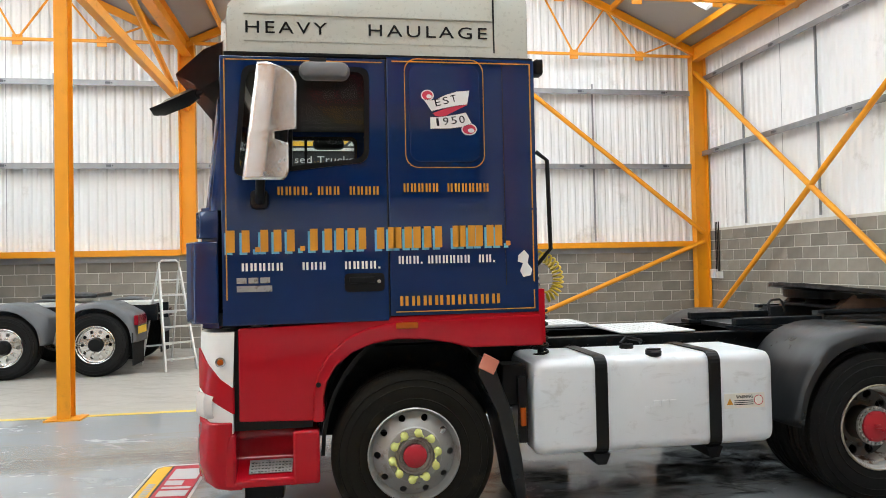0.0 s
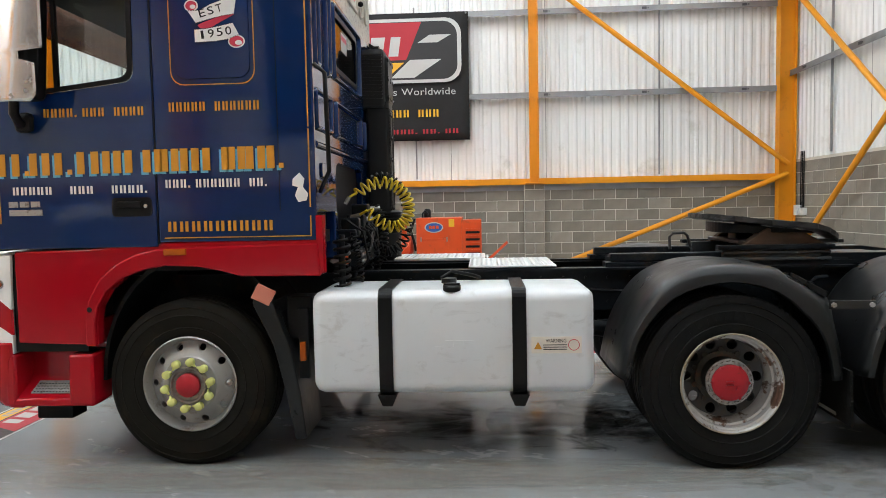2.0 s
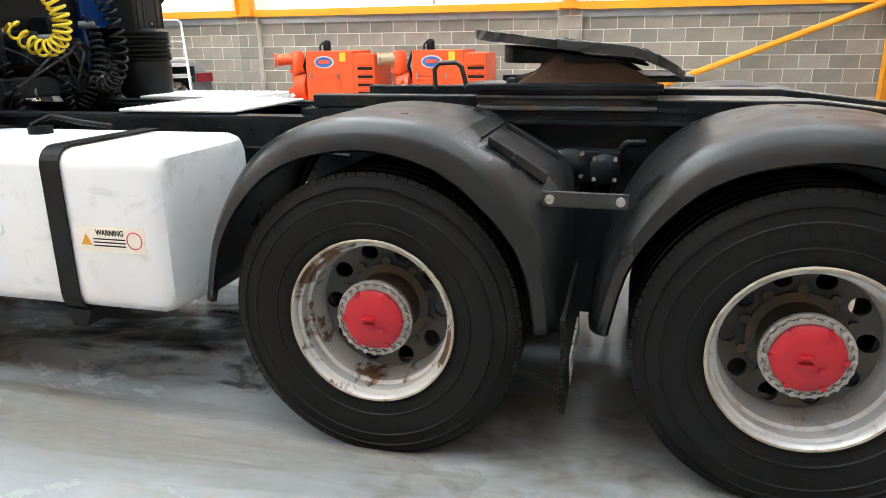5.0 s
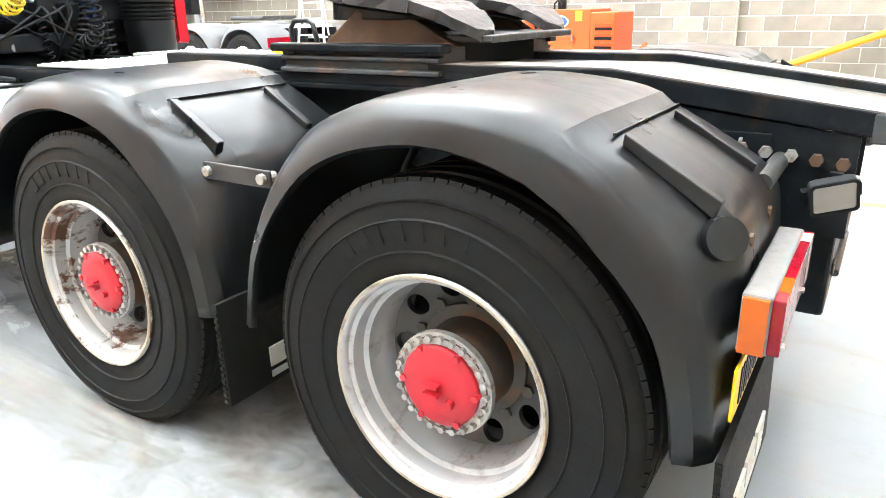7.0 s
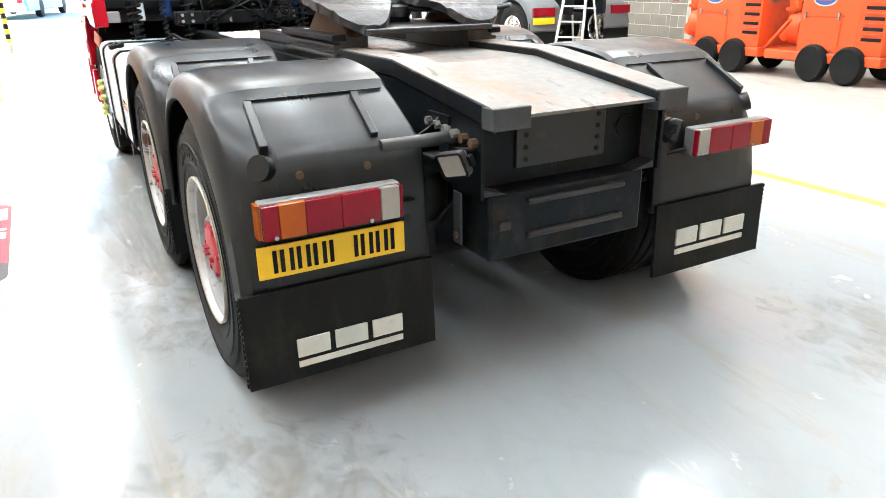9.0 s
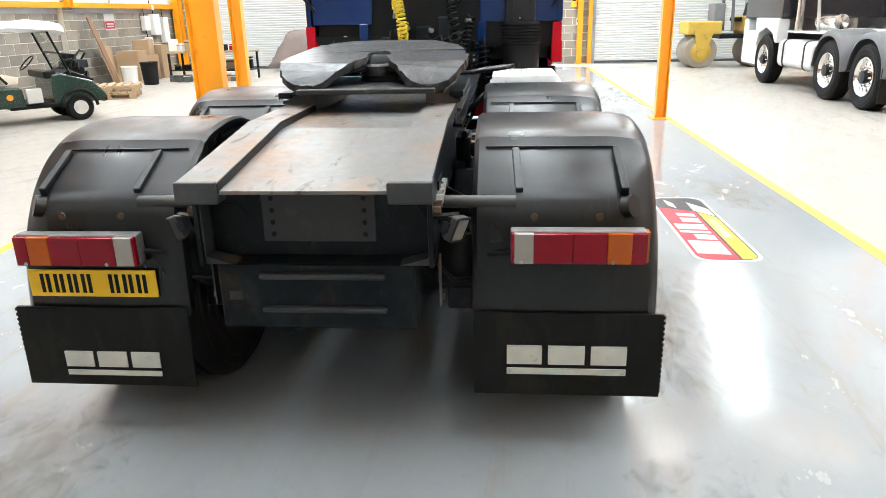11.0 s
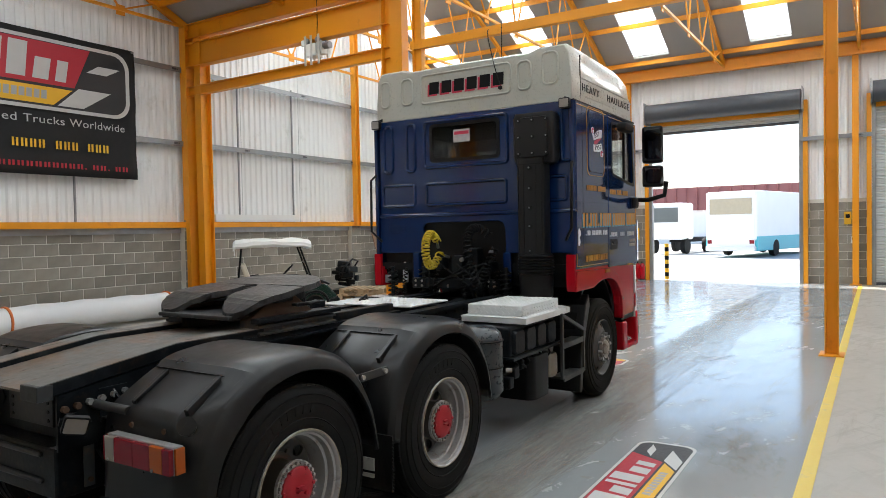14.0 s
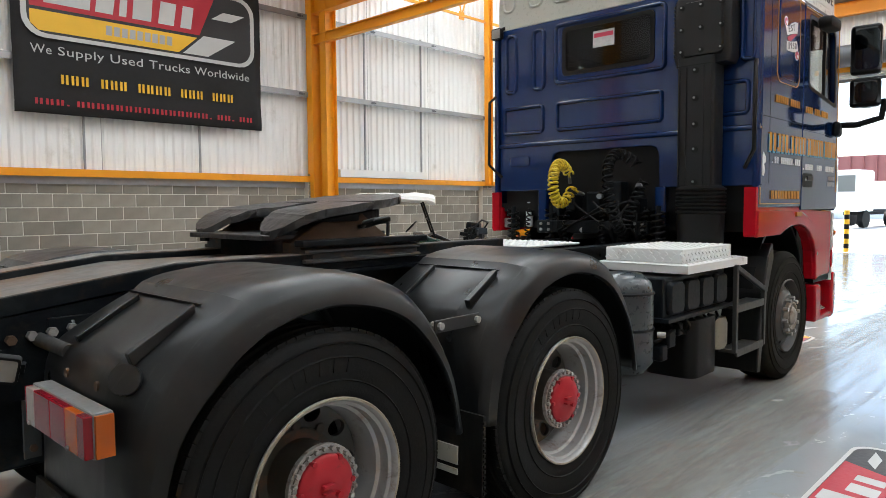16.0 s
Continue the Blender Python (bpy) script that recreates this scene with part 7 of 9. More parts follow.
# raised diamonds on the sides of the box
for k in range(14):
    for j in range(2):
        part("tread_diamond", prism(bmesh.new(), [(1.13 + 0.054 * k + dx + 0.027 * j, 1.084 + 0.036 * j + dz) for dx, dz in ((-0.022, 0), (0, -0.015), (0.022, 0), (0, 0.015))], "y", 1.119, 1.1255), CHEQUER, sb)
for k in range(9):
    for j in range(2):
        part("tread_diamond", prism(bmesh.new(), [(0.61 + 0.054 * k + dx + 0.027 * j, 1.084 + 0.036 * j + dz) for dx, dz in ((-0.022, 0), (0, -0.015), (0.022, 0), (0, 0.015))], "x", 1.859, 1.8655), CHEQUER, sb)
# right side: air tank, battery box, tanks, access ladder
part("air_tank", lathe(bmesh.new(), [(0.0, 0.44), (0.13, 0.45), (0.18, 0.51), (0.18, 0.92), (0.165, 0.98), (0.11, 1.03), (0.0, 1.045)], (2.32, 0.97, 0), "z", 28), mat("blue_grey_paint", (0.028, 0.037, 0.043), 0.3, vary=0.15, scale=6, coat=0.3), truck, "blue grey upright air tank", smooth=40)
for z in (0.70, 0.91):
    part("tank_band", lathe(bmesh.new(), [(0.18, z), (0.187, z + 0.003), (0.187, z + 0.013), (0.18, z + 0.016)], (2.32, 0.97, 0), "z", 28), CHASSIS, truck, smooth=40)
bb = part("battery_box", bx(1.12, 2.05, 0.60, 1.10, 0.72, 0.985), CHASSIS, truck, "dark battery and valve box", bevel=0.012)
for k in range(4):
    part("box_bulge", loft(bmesh.new(), [[Vector((1.245 + 0.225 * k + a * q, y, 0.855 + b * q)) for a, b in round_rect(0.20, 0.21, 0.04, 4)] for y, q in ((1.09, 1.0), (1.12, 0.97), (1.135, 0.86))]), CHASSIS, bb, smooth=35)
part("box_shelf", bx(1.08, 2.08, 0.95, 1.15, 0.715, 0.74), CHASSIS, bb, bevel=0.004)
part("fuel_canister", loft(bmesh.new(), [[Vector((1.17 + a * k, 1.06 + b * k, z)) for a, b in round_rect(0.17, 0.14, 0.05, 4)] for z, k in ((0.42, 0.8), (0.45, 1.0), (0.60, 1.0), (0.64, 0.85))]), mat("dirty_beige_plastic", (0.30, 0.27, 0.21), 0.5, vary=0.2, scale=9, dirt=(0.06, 0.05, 0.04), dirt_amt=0.25, dirt_scale=9), truck, "dirty beige plastic canister", smooth=40)
random.seed(5)
for k in range(7):
    xx = 1.25 + 0.12 * k
    part("valve_pipe", tube(bmesh.new(), [(xx, 1.08, 0.73), (xx + random.uniform(-0.06, 0.06), 1.12, 0.66), (xx + random.uniform(-0.15, 0.15), 1.08, 0.60), (xx + random.uniform(-0.2, 0.2), 0.9, 0.58)], 0.010, 6), BLACK, truck, smooth=60)
for xx, zz, w in ((1.92, 0.60, 0.10), (1.80, 0.64, 0.07), (2.02, 0.52, 0.08)):
    part("valve", bx(xx - w / 2, xx + w / 2, 1.0, 1.10, zz - w * 0.6, zz + w * 0.6), CHASSIS, truck, bevel=0.012)
part("drain_valve", cyl(bmesh.new(), (2.17, 1.12, 0.66), (2.15, 1.165, 0.66), 0.018, n=10), BOLT, truck)
part("washer_tank", loft(bmesh.new(), [[Vector((x, y, z)) for x, y in round_rect(0.40, 0.36, 0.08, 4, 1.50, 0.96)] for z in (0.30, 0.34, 0.64, 0.68)]), BLACK, truck, "black plastic tank", smooth=40)
part("washer_cap", cyl(bmesh.new(), (1.42, 1.06, 0.68), (1.42, 1.06, 0.73), 0.045, n=16), TANK, truck, smooth=40)
part("silencer", lathe(bmesh.new(), [(0.0, 0.9), (0.2, 0.92), (0.23, 0.98), (0.23, 1.30), (0.2, 1.36), (0.0, 1.38)], (0, 0.80, 0.66), "x", 24), BOLT, truck, "dull steel exhaust silencer", smooth=40)
LAD0, LAD1 = 0.63, 1.17
ladder = part("access_ladder", bar(bmesh.new(), (LAD1, 1.20, 1.01), (LAD1, 1.20, 0.40), 0.03, 0.035, (1, 0, 0)), LADSTEEL, truck, "dark grey steel access steps", bevel=0.004)
part("stile", bar(bmesh.new(), (LAD0, 1.20, 0.80), (LAD0, 1.20, 0.38), 0.03, 0.035, (1, 0, 0)), LADSTEEL, ladder, bevel=0.004)
part("stay", bar(bmesh.new(), (LAD1 + 0.01, 1.203, 1.0), (LAD0 - 0.012, 1.203, 0.795), 0.03, 0.035), LADSTEEL, ladder, bevel=0.004)
for z in (0.39, 0.70):
    part("tread", prism(bmesh.new(), [(1.08, z), (1.08, z + 0.025), (1.20, z + 0.025), (1.20, z + 0.03), (1.212, z + 0.03), (1.212, z - 0.02), (1.20, z - 0.02), (1.20, z)], "x", LAD0 + 0.017, LAD1 - 0.017), LADSTEEL, ladder)

# air intake stack behind the cab
SNORK = mat("stack_plastic", (0.014, 0.014, 0.0145), 0.35, vary=0.3, scale=5, bump=0.02, spec=0.26)
stk = part("intake_duct", loft(bmesh.new(), [[Vector((a, b, z)) for a, b in round_rect(0.20, 0.28, 0.035, 4, 0.93, 0.825)] for z in (1.54, 2.50)]), SNORK, truck, "black plastic air intake duct", smooth=40)
head = part("intake_head", loft(bmesh.new(), [[Vector((0.895 + a * k, 0.85 + b * k, z)) for a, b in round_rect(0.21, 0.42, 0.04, 4)] for z, k in ((2.45, 0.92), (2.49, 1.0), (2.90, 1.0), (2.94, 0.93))]), SNORK, stk, smooth=40)
part("head_panel", loft(bmesh.new(), [[Vector((1.0 + dx, 0.865 + b * k, 2.70 + c * k)) for b, c in round_rect(0.30, 0.40, 0.03, 4)] for dx, k in ((0.0, 1.0), (0.028, 0.95))]), SNORK, head, smooth=40)
for k in range(13):
    part("louvre", bx(0.80, 0.985, 0.636, 0.65, 2.52 + 0.03 * k, 2.535 + 0.03 * k), SNORK, head)
for yy in (0.705, 0.76, 0.89, 0.945):
    part("duct_ridge", bx(1.028, 1.036, yy - 0.006, yy + 0.006, 1.56, 2.43), SNORK, stk, bevel=0.003)
part("duct_seam", bx(0.82, 1.032, 0.684, 0.966, 2.437, 2.443), TRIM, stk)
# dark discs paint the shade in the hollows, tiny pale discs their glints
for z in (1.59, 1.83, 2.01, 2.20, 2.40):
    part("duct_dimple", cyl(bmesh.new(), (1.02, 0.83, z), (1.0345, 0.83, z), 0.024, n=14), TRIM, stk)
    part("dimple_rivet", cyl(bmesh.new(), (1.034, 0.822, z + 0.006), (1.040, 0.822, z + 0.006), 0.009, n=8), GALV, stk)
for z in (2.54, 2.70, 2.86):
    for y in (0.72, 0.865, 1.01):
        part("duct_dimple", cyl(bmesh.new(), (1.02, y, z), (1.0325, y, z), 0.020, n=12), TRIM, head)
        part("dimple_rivet", cyl(bmesh.new(), (1.032, y - 0.006, z + 0.005), (1.037, y - 0.006, z + 0.005), 0.008, n=8), GALV, head)
prof = []
for k in range(7):
    z = 1.36 + k * 0.028
    prof += [(0.165, z), (0.178, z + 0.007), (0.178, z + 0.018), (0.165, z + 0.025)]
part("intake_bellows", lathe(bmesh.new(), [(0.14, 1.12), (0.165, 1.15), (0.17, 1.34)] + prof + [(0.15, 1.565)], (0.93, 0.84, 0), "z", 28), BLACK, truck, "black rubber intake bellows", smooth=40)

# coupling hoses and the clutter behind the cab
def coil(name, pts, r, turns, rad, m, label):
    ctrl = [Vector(p) for p in pts]
    def curve(t):
        n_ = len(ctrl) - 1
        out = Vector((0, 0, 0))
        for i, p in enumerate(ctrl):
            out += math.comb(n_, i) * t ** i * (1 - t) ** (n_ - i) * p
        return out
    path, steps = [], turns * 12
    for k in range(steps + 1):
        t = k / steps
        c, d = curve(t), (curve(min(1, t + 0.01)) - curve(max(0, t - 0.01))).normalized()
        a = d.cross(Vector((1, 0.2, 0))).normalized()
        b = d.cross(a)
        an = 2 * math.pi * k / 12
        path.append(c + rad * (math.cos(an) * a + math.sin(an) * b))
    return part(name, tube(bmesh.new(), path, r, 7), m, truck, label, smooth=60)


coil("yellow_hose", [(0.92, -0.32, 1.69), (1.15, -0.30, 1.93), (1.50, -0.17, 1.66), (1.26, -0.24, 1.21), (0.98, -0.25, 1.57)], 0.0085, 23, 0.039, YHOSE, "coiled yellow air hose")
for tail in ([(0.84, -0.36, 1.62), (0.87, -0.35, 1.67), (0.92, -0.32, 1.70)], [(0.85, -0.22, 1.52), (0.92, -0.23, 1.54), (0.98, -0.25, 1.57)]):
    part("hose_tail", tube(bmesh.new(), tail, 0.010, 8), YHOSE, truck, "yellow hose end", smooth=60)
    part("hose_ferrule", cyl(bmesh.new(), tail[0], tail[1], 0.015, n=10), BOLT, truck, smooth=60)
coil("black_hose", [(0.88, 0.30, 1.74), (1.08, 0.10, 2.02), (1.44, 0.22, 1.68), (1.20, 0.36, 1.00), (0.94, 0.22, 1.30)], 0.0085, 24, 0.039, BLACK, "coiled black air hose")
coil("black_hose", [(0.92, 0.38, 1.62), (1.06, 0.34, 1.42), (1.02, 0.26, 1.22), (0.95, 0.20, 1.12)], 0.010, 16, 0.034, BLACK, "coiled black cable")
for y in (-0.92, -0.5, 0.5):
    bm = bmesh.new()
    path = [(0.92 + 0.05 * math.cos(t), y + 0.05 * math.sin(t), 1.06 + 0.004 * 12 * t / (2 * math.pi)) for t in (2 * math.pi * i / 12 for i in range(12 * 7))]
    part("cab_spring", tube(bm, path, 0.010, 6), BLACK, truck, "black cab suspension coil", smooth=60)
    part("damper", cyl(bmesh.new(), (0.92, y, 1.02), (0.92, y, 1.42), 0.022), CHASSIS, truck, smooth=60)
part("cab_crossbeam", bx(0.90, 0.98, -0.62, 0.44, 1.19, 1.30), CHASSIS, truck, bevel=0.012)
part("beam_plate", bx(0.975, 0.99, -0.60, -0.44, 1.20, 1.29), CHASSIS, truck)
for y, z in ((-0.56, 1.22), (-0.48, 1.22), (-0.56, 1.27), (-0.48, 1.27), (0.34, 1.23), (0.40, 1.23), (0.34, 1.28), (0.40, 1.28)):
    part("beam_bolt", cyl(bmesh.new(), (0.98, y, z), (1.0, y, z), 0.014, n=6), BOLT, truck)
for y, z, w, h in ((-0.30, 1.38, 0.10, 0.14), (-0.08, 1.36, 0.13, 0.18), (0.12, 1.40, 0.12, 0.22), (0.30, 1.36, 0.10, 0.12), (-0.45, 1.34, 0.08, 0.10)):
    part("valve_block", bx(0.80, 0.93, y - w / 2, y + w / 2, z, z + h), CHASSIS, truck, bevel=0.014)
for k in range(9):
    random.seed(20 + k)
    y0, y1 = random.uniform(-0.5, 0.4), random.uniform(-0.5, 0.4)
    part("air_pipe", tube(bmesh.new(), [(0.86, y0, 1.5), (0.97, y0 * 0.7 + y1 * 0.3, 1.42), (1.0, y1, 1.22), (0.9, y1, 1.08)], 0.009, 6), BLACK, truck, smooth=60)
for y, z in ((-0.02, 1.50), (0.33, 1.58), (-0.18, 1.22)):
    part("hose_coupling", cyl(bmesh.new(), (0.90, y, z), (0.98, y + 0.03, z), 0.022), GALV, truck, smooth=60)
part("hydraulic_jar", lathe(bmesh.new(), [(0.028, 1.23), (0.034, 1.24), (0.034, 1.42), (0.022, 1.44), (0.022, 1.46)], (0.76, -0.855, 0), "z", 16), TANK, truck, "small white fluid reservoir", smooth=40)
part("filter_box", bx(0.74, 0.80, -1.15, -1.02, 1.22, 1.31), GALV, truck, "small grey junction box", bevel=0.01)
for y in (-0.70, -0.30, 0.05, 0.42):
    coil("corrugated_hose", [(0.95, y, 1.40), (1.05, y - 0.04, 1.15), (0.98, y + 0.05, 0.98), (0.9, y + 0.1, 0.85)], 0.007, 18, 0.020, BLACK, "black corrugated hose")
part("cab_underside", bx(-0.3, 0.72, -1.1, 1.1, 1.22, 1.34), TRIM, truck)

# ---- banners and floor decals ----
BANNER = mat("dark_banner_cloth", (0.024, 0.0232, 0.0242), 0.75, vary=0.15, scale=1.5, bump=0.1, bscale=12, spec=0.2)
LOGO_RED = mat("logo_red", (0.42, 0.015, 0.03), 0.55, vary=0.08, scale=3)
LOGO_YEL = mat("logo_yellow", (0.75, 0.42, 0.02), 0.55, vary=0.08, scale=3)
LOGO_WHT = mat("logo_white", (0.50, 0.50, 0.49), 0.55, vary=0.06, scale=3)
LOGO_BLK = mat("logo_black", (0.02, 0.02, 0.022), 0.55, vary=0.1, scale=3)
LOGO_GRY = mat("logo_grey", (0.36, 0.36, 0.36), 0.55, vary=0.06, scale=3)


def shape(bm, m, pts, z0, z1):
    prism(bm, pts, "z", z0, z1)
    return bm


def logo(host, m, w, h, t=0.0012, rim=LOGO_WHT):
    """A plain-shape mark: pale rim, red field, yellow stripe, dark end with pale slashes. m: x along, y up, z out."""
    def lay(name, pts, k, material):
        bm = prism(bmesh.new(), [(a * w, b * h) for a, b in pts], "z", k * t, (k + 1) * t)
        bm.transform(m)
        return part(name, bm, material, host)
    rr = lambda x0, x1, y0, y1, r: [(px / w, py / h) for px, py in round_rect((x1 - x0) * w, (y1 - y0) * h, r * h, 5, (x0 + x1) / 2 * w, (y0 + y1) / 2 * h)]
    lay("logo_rim", rr(0, 1, 0, 1, 0.25), 0, rim)
    lay("logo_field", rr(0.02, 0.98, 0.05, 0.95, 0.22), 1, LOGO_BLK)
    lay("logo_red", [(0.03, 0.36), (0.03, 0.86), (0.08, 0.94), (0.80, 0.94), (0.72, 0.36)], 2, LOGO_RED)
    lay("logo_stripe", [(0.06, 0.08), (0.03, 0.16), (0.03, 0.32), (0.71, 0.32), (0.62, 0.08)], 2, LOGO_YEL)
    lay("logo_slash", [(0.64, 0.08), (0.74, 0.36), (0.90, 0.36), (0.76, 0.08)], 2, rim)
    lay("logo_slash", [(0.78, 0.62), (0.84, 0.74), (0.95, 0.74), (0.88, 0.62)], 2, rim)
    # letters as plain leaning bars
    for x0, x1, y1 in ((0.08, 0.25, 0.90), (0.27, 0.34, 0.72), (0.365, 0.395, 0.90), (0.42, 0.50, 0.90), (0.53, 0.60, 0.72), (0.63, 0.68, 0.72)):
        lay("logo_bar", [(x0, 0.42), (x1, 0.42), (x1 + 0.015, y1), (x0 + 0.015, y1)], 3, LOGO_WHT)
    for k in range(9):
        x0 = 0.31 + k * 0.032
        lay("logo_bar", [(x0, 0.15), (x0 + 0.024, 0.15), (x0 + 0.026, 0.27), (x0 + 0.002, 0.27)], 3, LOGO_GRY)


def banner(name, at, turn, label):
    b = thing(name, label, "banner", at, turn)
    W, Hh = 4.66, 2.80
    bm = bmesh.new()
    nx, nz = 24, 14
    v = [[bm.verts.new((W * i / nx, -0.02 - 0.012 * math.sin(i * 0.9 + j * 0.5) - 0.01 * math.sin(j * 1.7), Hh * j / nz)) for j in range(nz + 1)] for i in range(nx + 1)]
    for i in range(nx):
        for j in range(nz):
            bm.faces.new((v[i][j], v[i + 1][j], v[i + 1][j + 1], v[i][j + 1]))
    part("cloth", bm, BANNER, b, smooth=60, thick=0.004)
    front = pose(0, -0.058, 0, 90, 0, 0)
    logo(b, front @ pose(0.14, 1.27, 0), 4.36, 1.40, 0.002)
    for word, off, wide_, h_ in (("We", 0.0, 0.33, 0.15), ("Supply", 0.43, 0.76, 0.19), ("Used", 1.30, 0.58, 0.15), ("Trucks", 2.0, 0.80, 0.15), ("Worldwide", 2.90, 1.20, 0.15)):
        lettering("slogan_word", word, front @ pose(0.26 + off, 1.00 - (0.04 if word == "Supply" else 0), 0), wide_, h_, LOGO_WHT, b, 0.002, 1.05)
    letter_bars(front, 0.72, 0.52, 0.16, "111 111 1111 111 111", 0.165, LOGO_YEL, b)
    letter_bars(front, 0.30, 0.15, 0.10, "111.111111111111111.11.11", 0.166, LOGO_RED, b)
    for x in (0.05, W - 0.05):
        part("eyelet_tie", bx(x - 0.02, x + 0.02, -0.06, 0.12, Hh - 0.05, Hh - 0.02), GALV, b)
    return b


banner("wall_banner", (2.46, YS + 0.17, 3.04), 180, "dark cloth banner with red and yellow mark and slogan")
banner("wall_banner", (-3.10, YN - 0.17, 3.05), 0, "dark cloth banner with red and yellow mark and slogan")

for k, (x, y, a) in enumerate(((3.13, 2.47, 180), (1.45, -2.50, 0), (-2.06, 0.86, -90))):
    d = thing("floor_decal", "scuffed red white and yellow floor sticker on the painted lane", "floor sticker", (x, y, 0.0045), a, group="floor stickers")
    logo(d, pose(0, 0, 0), 1.74, 0.47, 0.0008)

# ---- orange pumps by the north wall ----
PUMP = mat("orange_pump_paint", (0.66, 0.075, 0.012), 0.38, vary=0.12, scale=4, dirt=(0.25, 0.07, 0.03), dirt_amt=0.12, dirt_scale=6)
BRASS = mat("dull_hose_fitting", (0.35, 0.30, 0.20), 0.45, 0.5, vary=0.2, scale=12)


def pump(x, y, label, hose):
    p = thing("water_pump", label, "pump", (x, y, 0), group="pumps by the wall")
    p.scale = (0.92, 1.0, 1.0)
    c = part("canopy", bx(0, 0.98, -0.45, 0.45, 0.42, 1.36), PUMP, p, bevel=0.015)
    part("side_door", bx(0.06, 0.70, -0.462, -0.45, 0.46, 0.92), PUMP, c, bevel=0.01)
    part("door_lip", bx(0.05, 0.72, -0.47, -0.45, 0.925, 0.945), PUMP, c)
    for xx in (0.10, 0.66):
        part("latch", bx(xx - 0.012, xx + 0.012, -0.485, -0.46, 0.89, 0.98), GALV, c)
    part("oval_badge", lathe(bmesh.new(), [(0.0, 0.0), (1.0, 0.0), (1.0, 0.006), (0.0, 0.006)], (0, 0, 0), "y", 32), LOGO_WHT, c).matrix_basis = pose(0.38, -0.458, 1.17) @ Matrix.Diagonal((0.20, 1, 0.105, 1))
    part("oval_field", lathe(bmesh.new(), [(0.0, 0.0), (1.0, 0.0), (1.0, 0.006), (0.0, 0.006)], (0, 0, 0), "y", 32), mat("badge_blue", (0.03, 0.10, 0.36), 0.4), c).matrix_basis = pose(0.38, -0.462, 1.17) @ Matrix.Diagonal((0.175, 1, 0.085, 1))
    bb_ = bmesh.new()
    for k in range(3):
        box(bb_, 0.275 + k * 0.075, 0.335 + k * 0.075, -0.468, -0.462, 1.145, 1.205)
    part("badge_bars", bb_, PUMP, c)
    part("notice", bx(0.70, 0.82, -0.456, -0.45, 1.18, 1.33), LOGO_YEL, c, "yellow notice")
    e = part("radiator_end", bx(0.98, 1.40, -0.46, 0.46, 0.42, 1.31), PUMP, p, bevel=0.015)
    for k in range(4):
        part("louvre", prism(bmesh.new(), [(1.06, 0.62 + 0.14 * k), (1.36, 0.62 + 0.14 * k), (1.36, 0.665 + 0.14 * k), (1.06, 0.665 + 0.14 * k)], "y", -0.468, -0.44), TRIM, e)
        part("louvre_blade", bar(bmesh.new(), (1.06, -0.47, 0.71 + 0.14 * k), (1.36, -0.47, 0.71 + 0.14 * k), 0.04, 0.02), PUMP, e)
    part("skid", bx(-0.55, 1.45, -0.5, 0.5, 0.28, 0.42), PUMP, p, bevel=0.02)
    for sx in (0.35, 0.95):
        for sy in (-0.48, 0.48):
            part("road_wheel", lathe(bmesh.new(), [(0.10, -0.08), (0.24, -0.09), (0.27, -0.04), (0.27, 0.04), (0.24, 0.09), (0.10, 0.08)], (sx, sy, 0.27), "y", 24), RUBBER, p, smooth=40)
    part("pump_volute", lathe(bmesh.new(), [(0.10, -0.16), (0.26, -0.12), (0.28, 0.0), (0.26, 0.12), (0.10, 0.16)], (-0.28, 0, 0.72), "x", 24), PUMP, p, smooth=40)
    r = part("riser_pipe", lathe(bmesh.new(), [(0.12, 0.62), (0.12, 0.98), (0.17, 0.98), (0.17, 1.03), (0.13, 1.03), (0.14, 1.30), (0.10, 1.36)], (-0.38, -0.05, 0), "z", 20), PUMP, p, smooth=40)
    part("outlet_elbow", tube(bmesh.new(), [(-0.38, -0.05, 1.22), (-0.56, -0.14, 1.22), (-0.72, -0.22, 1.20)], 0.10, 16), BRASS if hose else PUMP, r, smooth=50)
    part("outlet_ring", lathe(bmesh.new(), [(0.08, 0), (0.13, 0), (0.13, 0.04), (0.08, 0.04)], (0, 0, 0), "z", 20, closed=True), BRASS if hose else PUMP, r, smooth=40).matrix_basis = pose(-0.73, -0.225, 1.20, 90, 0, -64)
    part("outlet_bore", lathe(bmesh.new(), [(0.0, 0), (0.085, 0)], (0, 0, 0), "z", 18, caps=False), TRIM, r).matrix_basis = pose(-0.745, -0.232, 1.20, 90, 0, -64)
    part("suction_cap", lathe(bmesh.new(), [(0.0, -0.06), (0.10, -0.05), (0.12, 0.0), (0.10, 0.02)], (-0.48, -0.10, 0.62), "y", 18), PUMP, p, smooth=40)
    part("lift_hook", tube(bmesh.new(), [(0.10, 0, 1.36), (0.10, 0, 1.44), (0.16, 0, 1.50), (0.22, 0, 1.44), (0.22, 0, 1.36)], 0.02), CHASSIS, p, smooth=60)
    part("air_filter", lathe(bmesh.new(), [(0.08, 1.36), (0.08, 1.50), (0.05, 1.54)], (0.2, 0.1, 0), "z", 16), BLACK, p, smooth=40)
    part("control_hose", tube(bmesh.new(), [(-0.06, -0.2, 1.34), (-0.14, -0.24, 1.1), (-0.08, -0.22, 0.9), (-0.04, -0.2, 0.7)], 0.03), BLACK, p, smooth=60)
    part("tow_bar", bar(bmesh.new(), (1.42, -0.30, 0.40), (1.95, -0.45, 0.86), 0.05, 0.05), PUMP, p)


pump(-1.46, 8.80, "orange enclosed water pump with blue oval badge", False)
